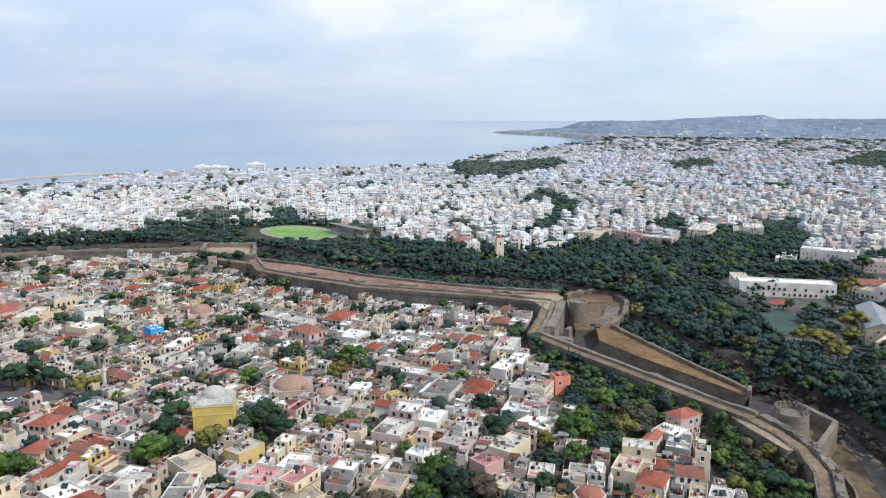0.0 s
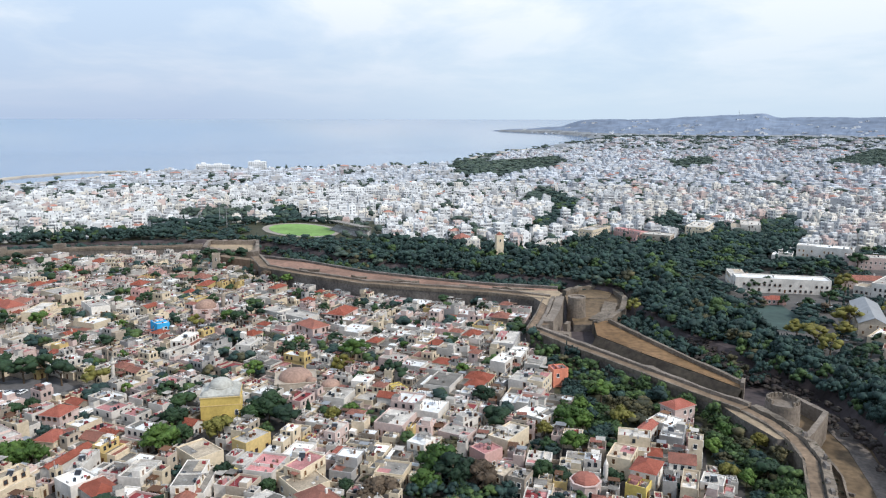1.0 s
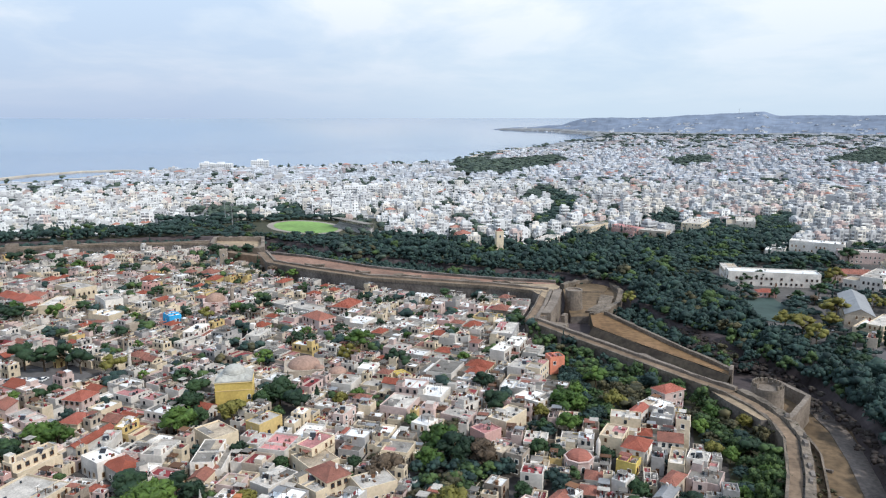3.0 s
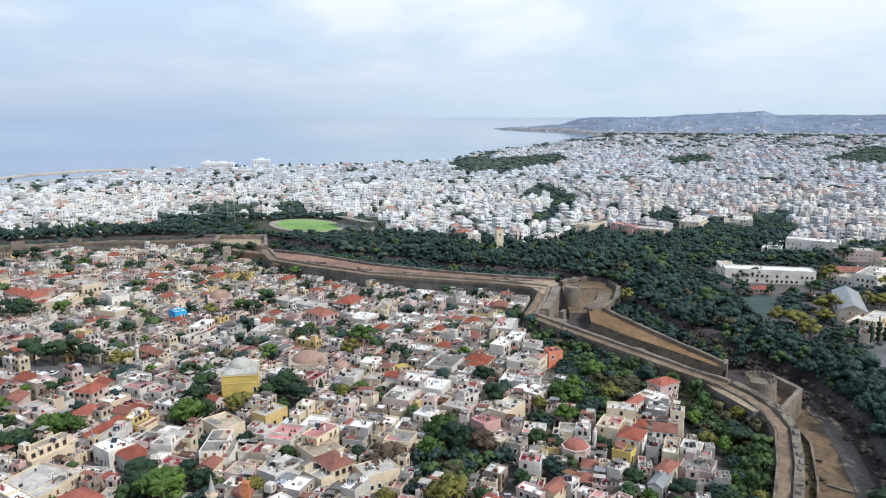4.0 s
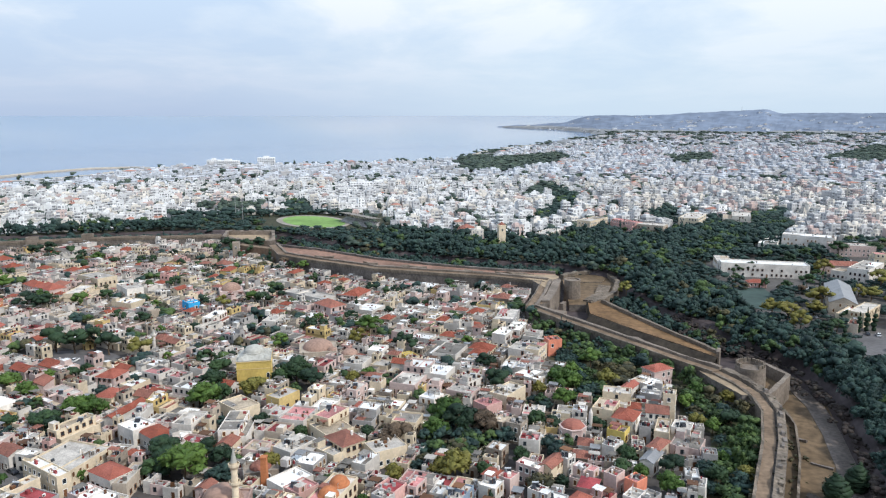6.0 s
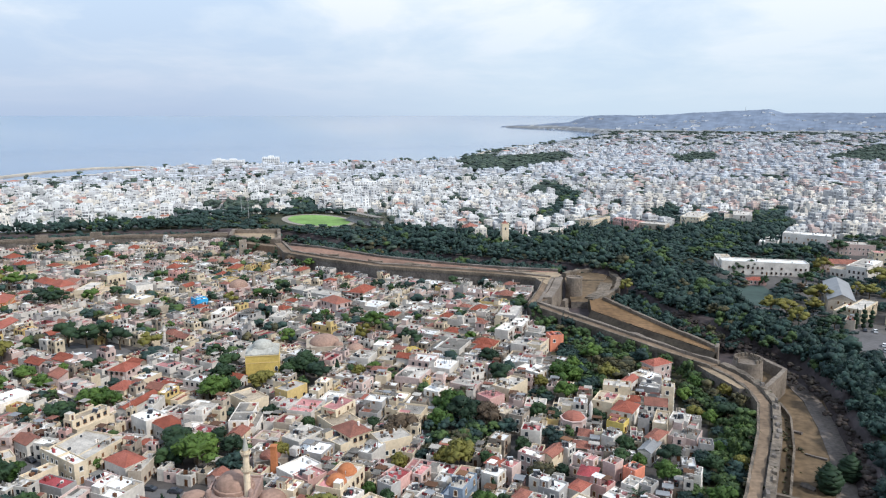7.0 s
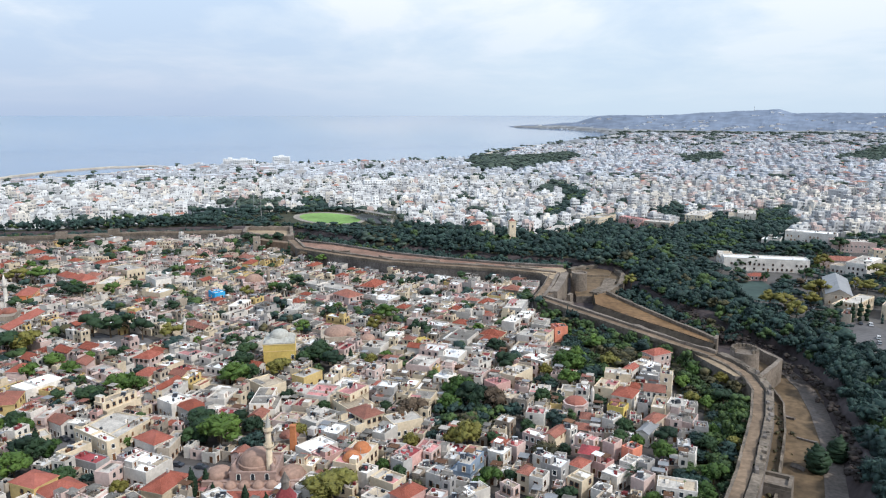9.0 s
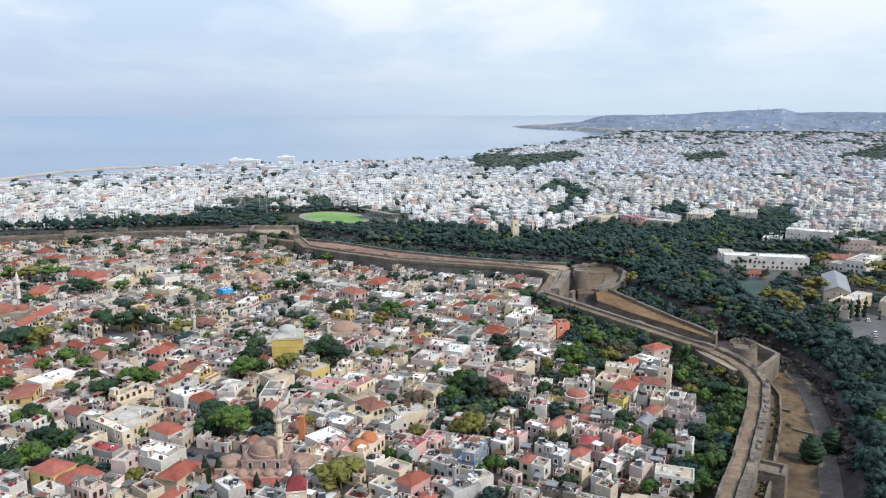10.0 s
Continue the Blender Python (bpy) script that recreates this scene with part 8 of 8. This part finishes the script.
def fill_town():
    """Houses on the old town's plots, wherever nothing stands yet."""
    lots = parcels()
    X, Y = np.array([s[0] for s in lots]), np.array([s[1] for s in lots])
    ok = inside(TOWN, X, Y) & ~inside(GARDEN, X, Y) & (off_line(WALK, X, Y) > 9) & (off_line(WALL_W, X, Y) > 10) & (Y > 40) & (np.abs(X) < 0.68 * (Y + 75) + 25)
    for (lx, ly, lr) in CLEARINGS:
        ok &= np.hypot(X - lx, Y - ly) > lr
    for line in STREETS:
        ok &= off_line(line, X, Y) > 6.5
    near_n = 0
    bulk = Shape()
    for i in np.argsort(np.hypot(X, Y + 70)):
        if not ok[i]:
            continue
        x, y, w, d, rot = lots[i]
        green = 0.17 + 0.6 * max(0.0, noise.noise((x * 0.013, y * 0.013, 2.5)) - 0.08)
        if min(w, d) > 3.2 and frng.random() < green:
            gardens.append((x, y, w, d, rot))
            if frng.random() < 0.6:
                s = Shape()
                s.ring((0, 0, -1), (w, d), 0.3, frng.uniform(2.4, 3.4), SLOT[frng.choice(("stone", "stone", "beige", "white"))])
                into(bulk, s, x, y, town_z(x, y), rot)
            continue
        small = min(w, d) < 4.6
        q = frng.random() * (1.12 if x < -60 and y < 250 else 0.93 if y > 250 else 1.0)
        kind = "flat" if q < 0.83 or small else "hip" if q < 0.92 else "gable"
        wall = frng.choice(WALL_PICK)
        roof = frng.choice(ROOF_PICK) if kind == "flat" else frng.choice(("tile", "tile_old", "tile"))
        if kind == "flat" and frng.random() < (0.42 if x > -55 and y > 190 else 0.25 if y > 250 else 0.0):
            wall, roof = frng.choice(("white", "white", "cream", "rose")), frng.choice(("r_white", "r_white", "r_light"))
        if x < -90 and y < 260 and kind == "flat" and frng.random() < 0.22:
            roof = frng.choice(("tile", "r_maroon", "r_rose"))
        h = frng.choice((2.7, 3.0, 3.3)) if small and frng.random() < 0.7 else frng.choice((2.7, 2.9, 3.2, 3.4, 3.7, 4.2, 5.0, 5.6, 6.0))
        if near_n < NEAR_HOUSES and not small:
            house(x, y, w, d, rot, h, kind, wall, roof, whole=False)
            near_n += 1
        else:
            shapes, holes = compose(frng, w, d, h, kind, wall, roof)
            if near_n < NEAR_HOUSES + LESSER_HOUSES and not small:
                lesser_house(x, y, w, d, rot, h, wall, roof, shapes, holes)
                near_n += 1
            else:
                for s in shapes.values():
                    into(bulk, s, x, y, town_z(x, y), rot)
                into(bulk, panes(holes), x, y, town_z(x, y), rot)
    tagged(new("old_town_houses", bulk.mesh("old_town_houses", BULK)), "crowded small old town houses with flat pale roofs", "houses", kind="stuff")


def into(sh, loc, x, y, z, rot):
    """Adds a shape to another, set down at a place."""
    co, si = math.cos(radians(rot)), math.sin(radians(rot))
    k = len(sh.v)
    sh.v.extend((x + a * co - b * si, y + a * si + b * co, z + c) for a, b, c in loc.v)
    sh.f.extend(tuple(i + k for i in f) for f in loc.f)
    sh.m.extend(loc.m)


def panes(holes):
    s = Shape()
    for px, py, pz, turn, is_door in holes:
        s.box((px, py, pz - (1.6 if is_door else 0.7)), (1.0, 0.12, 2.1 if is_door else 1.4), SLOT["wood" if is_door else "glass"], rot=turn, bottom=False)
    return s


def lesser_house(x, y, w, d, rot, h, wall, roof, shapes, holes):
    """A house farther off, with its openings and roof gear kept as small stuff."""
    at = thing("house", pose(x, y, town_z(x, y), 0, 0, rot), f"{WORDS[wall]} {'two' if h > 4.8 else 'single'}-storey house with {ROOFS[roof]}", "house", "old town houses")
    shapes["small_window"] = panes(holes)
    for k, s in shapes.items():
        if s.f:
            ob = slot_part(k, s, at)
            if k in ("small_window", "roof_clutter"):
                tagged(ob, kind="stuff")


NEAR_HOUSES, LESSER_HOUSES = 110, 60
fill_town()

# shrubs and small trees in the yards and gardens between the houses
soups = [Soup(), Soup(), Soup()]
rs = np.random.RandomState(83)
for x, y, w, d, rot in gardens:
    for _ in range(max(1, int(w * d / 16))):
        u, v_ = rs.uniform(-0.4, 0.4) * w, rs.uniform(-0.4, 0.4) * d
        c, q = math.cos(radians(rot)), math.sin(radians(rot))
        px, py = x + u * c - v_ * q, y + u * q + v_ * c
        if math.hypot(px, py + 70) > 760:
            continue
        v, f = (CLOSE if py < 170 else LOW if py < 230 else FAR)["round" if rs.uniform() < 0.9 else "cypress"][rs.randint(6)]
        h = rs.uniform(3.0, 8.0)
        s = h * rs.uniform(0.9, 1.4)
        soups[int(rs.choice((0, 0, 0, 1, 1, 2)))].add(np.stack([px + v[:, 0] * s, py + v[:, 1] * s, town_z(px, py) - 0.1 * h + v[:, 2] * h], 1), f)
for sp, mat in zip(soups, ("woods", "woods_b", "woods_y")):
    tagged(new("yard_trees", soup_mesh("yard_trees", *sp.arrays(), mat, True)), "small green trees and shrubs in the yards between the houses", "trees", kind="stuff")


# ---- the new town ----
TOWN_MATS = ["t_white", "t_cream", "t_grey", "t_rose", "t_tile", "t_glass"]
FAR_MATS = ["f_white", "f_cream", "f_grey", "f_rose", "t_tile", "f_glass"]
crng = random.Random(41)


def pane(sh, cx, cy, z, turn, w, h, mat):
    """A window set just proud of a wall that faces along turn."""
    co, si = math.cos(radians(turn)), math.sin(radians(turn))
    cx, cy = cx + 0.08 * si, cy - 0.08 * co
    sh.face([(cx - w / 2 * co, cy - w / 2 * si, z), (cx + w / 2 * co, cy + w / 2 * si, z), (cx + w / 2 * co, cy + w / 2 * si, z + h), (cx - w / 2 * co, cy - w / 2 * si, z + h)], mat)


def block(sh, x, y, z, w, d, rot, storeys, wall, fine, s=1.0):
    """An apartment block: one or two bodies with parapets, windows bay by bay, balconies, stair heads and roof gear."""
    loc = Shape()
    tiled = crng.random() < 0.035 and storeys < 4
    bodies = [(0, 0, w, d, storeys)]
    if crng.random() < 0.55 and w > 9:
        k = crng.uniform(0.4, 0.65)
        sg = crng.choice((-1, 1))
        low = max(1, storeys - crng.choice((1, 1, 2)))
        bodies = [(sg * w * (1 - k) / 2, 0, w * k, d, storeys), (-sg * w * k / 2, crng.choice((-1, 1)) * d * 0.08, w * (1 - k), d * 0.84, low)]
    for cx, cy, a, b, st_n in bodies:
        h = st_n * 3.1
        loc.box((cx, cy, -2), (a, b, h + 2), wall, top=4 if tiled else crng.choice((0, 0, 2, 2, 1, wall)), bottom=False)
        if tiled:
            loc.hip((cx, cy, h + 0.2), (a, b), 1.8, 0.3, 4, wall)
        elif fine:
            loc.ring((cx, cy, h), (a, b), 0.3, 0.8, wall)
        if not tiled and crng.random() < 0.75:
            loc.box((cx + crng.uniform(-0.25, 0.25) * a, cy + crng.uniform(-0.2, 0.2) * b, h), (crng.uniform(2.4, 0.4 * a + 2), crng.uniform(2.4, 0.4 * b + 2), 2.6), wall, bottom=False)
        if fine and not tiled:
            for _ in range(crng.randint(1, 4)):
                loc.box((cx + crng.uniform(-0.4, 0.4) * a, cy + crng.uniform(-0.4, 0.4) * b, h), (crng.uniform(0.6, 2.0), crng.uniform(0.6, 1.6), crng.uniform(0.5, 1.4)), crng.choice((5, 2, 0)), bottom=False)
        for length, out, turn in ((a, b / 2, 0), (b, a / 2, 90 if x < 0 else 270)):
            co, si = math.cos(radians(turn)), math.sin(radians(turn))
            n = max(2, round(length / (3.4 if fine else 5.0)))
            bay = length / n
            balc = [crng.random() < 0.45 for _ in range(n)]
            for st in range(st_n):
                for k in range(n):
                    u = -length / 2 + bay * (k + 0.5)
                    px, py = cx + u * co + out * si, cy + u * si - out * co
                    if balc[k] and st:
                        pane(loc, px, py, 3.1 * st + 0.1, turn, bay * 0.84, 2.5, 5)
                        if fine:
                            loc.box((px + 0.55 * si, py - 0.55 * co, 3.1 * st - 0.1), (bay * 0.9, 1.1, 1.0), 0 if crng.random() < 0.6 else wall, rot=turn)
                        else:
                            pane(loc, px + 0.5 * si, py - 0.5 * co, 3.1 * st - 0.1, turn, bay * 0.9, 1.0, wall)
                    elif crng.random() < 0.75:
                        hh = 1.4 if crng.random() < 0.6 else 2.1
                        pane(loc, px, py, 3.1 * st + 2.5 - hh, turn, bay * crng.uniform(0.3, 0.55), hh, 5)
    co, si = math.cos(radians(rot)) * s, math.sin(radians(rot)) * s
    k = len(sh.v)
    sh.v.extend((x + a * co - b * si, y + a * si + b * co, z + c * s) for a, b, c in loc.v)
    sh.f.extend(tuple(i + k for i in f) for f in loc.f)
    sh.m.extend(loc.m)


def new_town(name, r0, r1, step, fine, label, seed, keep=0.9, mats=None):
    sh = Shape()
    rs = np.random.RandomState(seed)
    xs, ys = np.arange(-0.75 * r1, 0.75 * r1, step), np.arange(0.6 * r0, r1, step * 0.92)
    X, Y = np.meshgrid(xs, ys)
    street = (np.arange(X.shape[0])[:, None] % 4 == 0) | (np.arange(X.shape[1])[None, :] % 7 == 0)
    X = X + rs.uniform(-0.22, 0.22, X.shape) * step + 0.25 * Y % 13
    Y = Y + rs.uniform(-0.22, 0.22, X.shape) * step
    R = np.hypot(X, Y + 70)
    ok = (R >= r0) & (R < r1) & (np.abs(X) < 0.66 * (Y + 75) + 40) & inside(LAND, X, Y) & (rs.uniform(size=X.shape) < keep)
    ok &= ~((X > -290) & (X < -60) & (Y < 705))
    ok &= ~inside(TOWN, X, Y) & ~inside(INNER, X, Y) & (off_line(SCARP, X, Y) > 12) & (off_line(COAST, X, Y) > 85) & ~(street & (rs.uniform(size=X.shape) < 0.65))
    for p in WOODS + GREENS + [STADIUM, YARD, MARINA, PARKSIDE]:
        ok &= ~inside(p, X, Y)
    for lx, ly, lr in OPEN:
        ok &= np.hypot(X - lx, Y - ly) > lr
    Z = ground_z(X, Y)
    # streets turn a little from quarter to quarter
    for x, y, zz in zip(X[ok], Y[ok], Z[ok]):
        dx, dy, dz, s = (float(q) for q in drawn(x, y, zz))
        turn = 14 + 30 * noise.noise((x * 0.0035, y * 0.0035, 3.0))
        st = crng.choice((1, 1, 2, 2, 2, 3, 3, 4)) if fine else crng.choice((1, 1, 2, 2, 2, 3, 3))
        # greyer walls towards the right stand in for cloud shade and haze there
        dim_side = min(1.0, max(0.0, x / (0.35 * y)))
        wall = crng.choices((0, 1, 2, 3), (7 - 5 * dim_side, 3, 1.8 + 4 * dim_side, 0.8 + 1.6 * dim_side))[0]
        w, d = crng.uniform(0.55, 1.05) * step, crng.uniform(0.5, 0.85) * step
        block(sh, dx, dy, dz, w, d, turn, st, wall, fine, s)
    tagged(new(name, sh.mesh(name, mats or TOWN_MATS)), label, "houses", kind="stuff")


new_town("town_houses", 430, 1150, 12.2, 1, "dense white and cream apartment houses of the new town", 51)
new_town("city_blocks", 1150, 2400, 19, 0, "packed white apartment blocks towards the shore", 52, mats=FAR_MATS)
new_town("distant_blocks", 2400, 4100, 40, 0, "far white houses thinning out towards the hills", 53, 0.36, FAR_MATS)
sh = Shape()
hrs = np.random.RandomState(57)
for _ in range(1500):
    k, q = hrs.uniform(0.02, 0.95), hrs.uniform(0, 1) ** 1.5 * 0.85
    if noise.noise((k * 22, q * 9, 4.0)) < hrs.uniform(-0.1, 0.6) + 0.3 * q:
        continue
    x, y, zz = hill_point(k, q)
    dx, dy, dz, s_ = (float(n) for n in drawn(x, y, zz))
    block(sh, dx, dy, dz, hrs.uniform(14, 45), hrs.uniform(12, 25), hrs.uniform(-20, 30), int(hrs.choice((1, 2, 2, 3))), int(hrs.choice((0, 0, 1, 2))), 0, s_)
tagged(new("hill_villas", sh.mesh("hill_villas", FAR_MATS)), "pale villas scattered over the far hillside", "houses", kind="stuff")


def street_trees(name, r0, r1, count, seed, label):
    rs = np.random.RandomState(seed)
    sp = Soup()
    done = 0
    while done < count:
        r, a = math.sqrt(rs.uniform(r0 * r0, r1 * r1)), radians(rs.uniform(-33, 36))
        x, y = r * math.sin(a), r * math.cos(a) - 70
        if noise.noise((x * 0.006, y * 0.006, 7.0)) < rs.uniform(-0.35, 0.5) or not inside(LAND, x, y) or inside(TOWN, x, y) or inside(INNER, x, y) or any(inside(p, x, y) for p in [STADIUM, COURTSIDE, PARKSIDE, YARD] + WOODS):
            continue
        done += 1
        dx, dy, dz, s = (float(q) for q in drawn(x, y, float(ground_z(x, y))))
        kind = "cypress" if rs.uniform() < 0.1 else "round"
        v, f = FAR[kind][rs.randint(6)]
        h = rs.uniform(6, 13) * s
        wd = rs.uniform(7, 14) * s * (1 + r / 2500)
        sp.add(np.stack([dx + v[:, 0] * wd, dy + v[:, 1] * wd, dz - 0.24 * h + v[:, 2] * h], 1), f)
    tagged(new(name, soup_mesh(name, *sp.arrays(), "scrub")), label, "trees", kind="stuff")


street_trees("street_trees", 470, 1300, 2200, 61, "green trees along the new town streets")
wood("parkside_trees", PARKSIDE, 8, 77, 5, 9, "mixed trees round the buildings beyond the moat", keep=0.55, cypress=0.12, clear=lambda x, y: inside(COURTSIDE, x, y) or any(math.hypot(x - a, y - b) < r * 0.8 for a, b, r in OPEN))
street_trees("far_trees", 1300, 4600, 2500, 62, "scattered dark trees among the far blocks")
for k, p in enumerate(GREENS):
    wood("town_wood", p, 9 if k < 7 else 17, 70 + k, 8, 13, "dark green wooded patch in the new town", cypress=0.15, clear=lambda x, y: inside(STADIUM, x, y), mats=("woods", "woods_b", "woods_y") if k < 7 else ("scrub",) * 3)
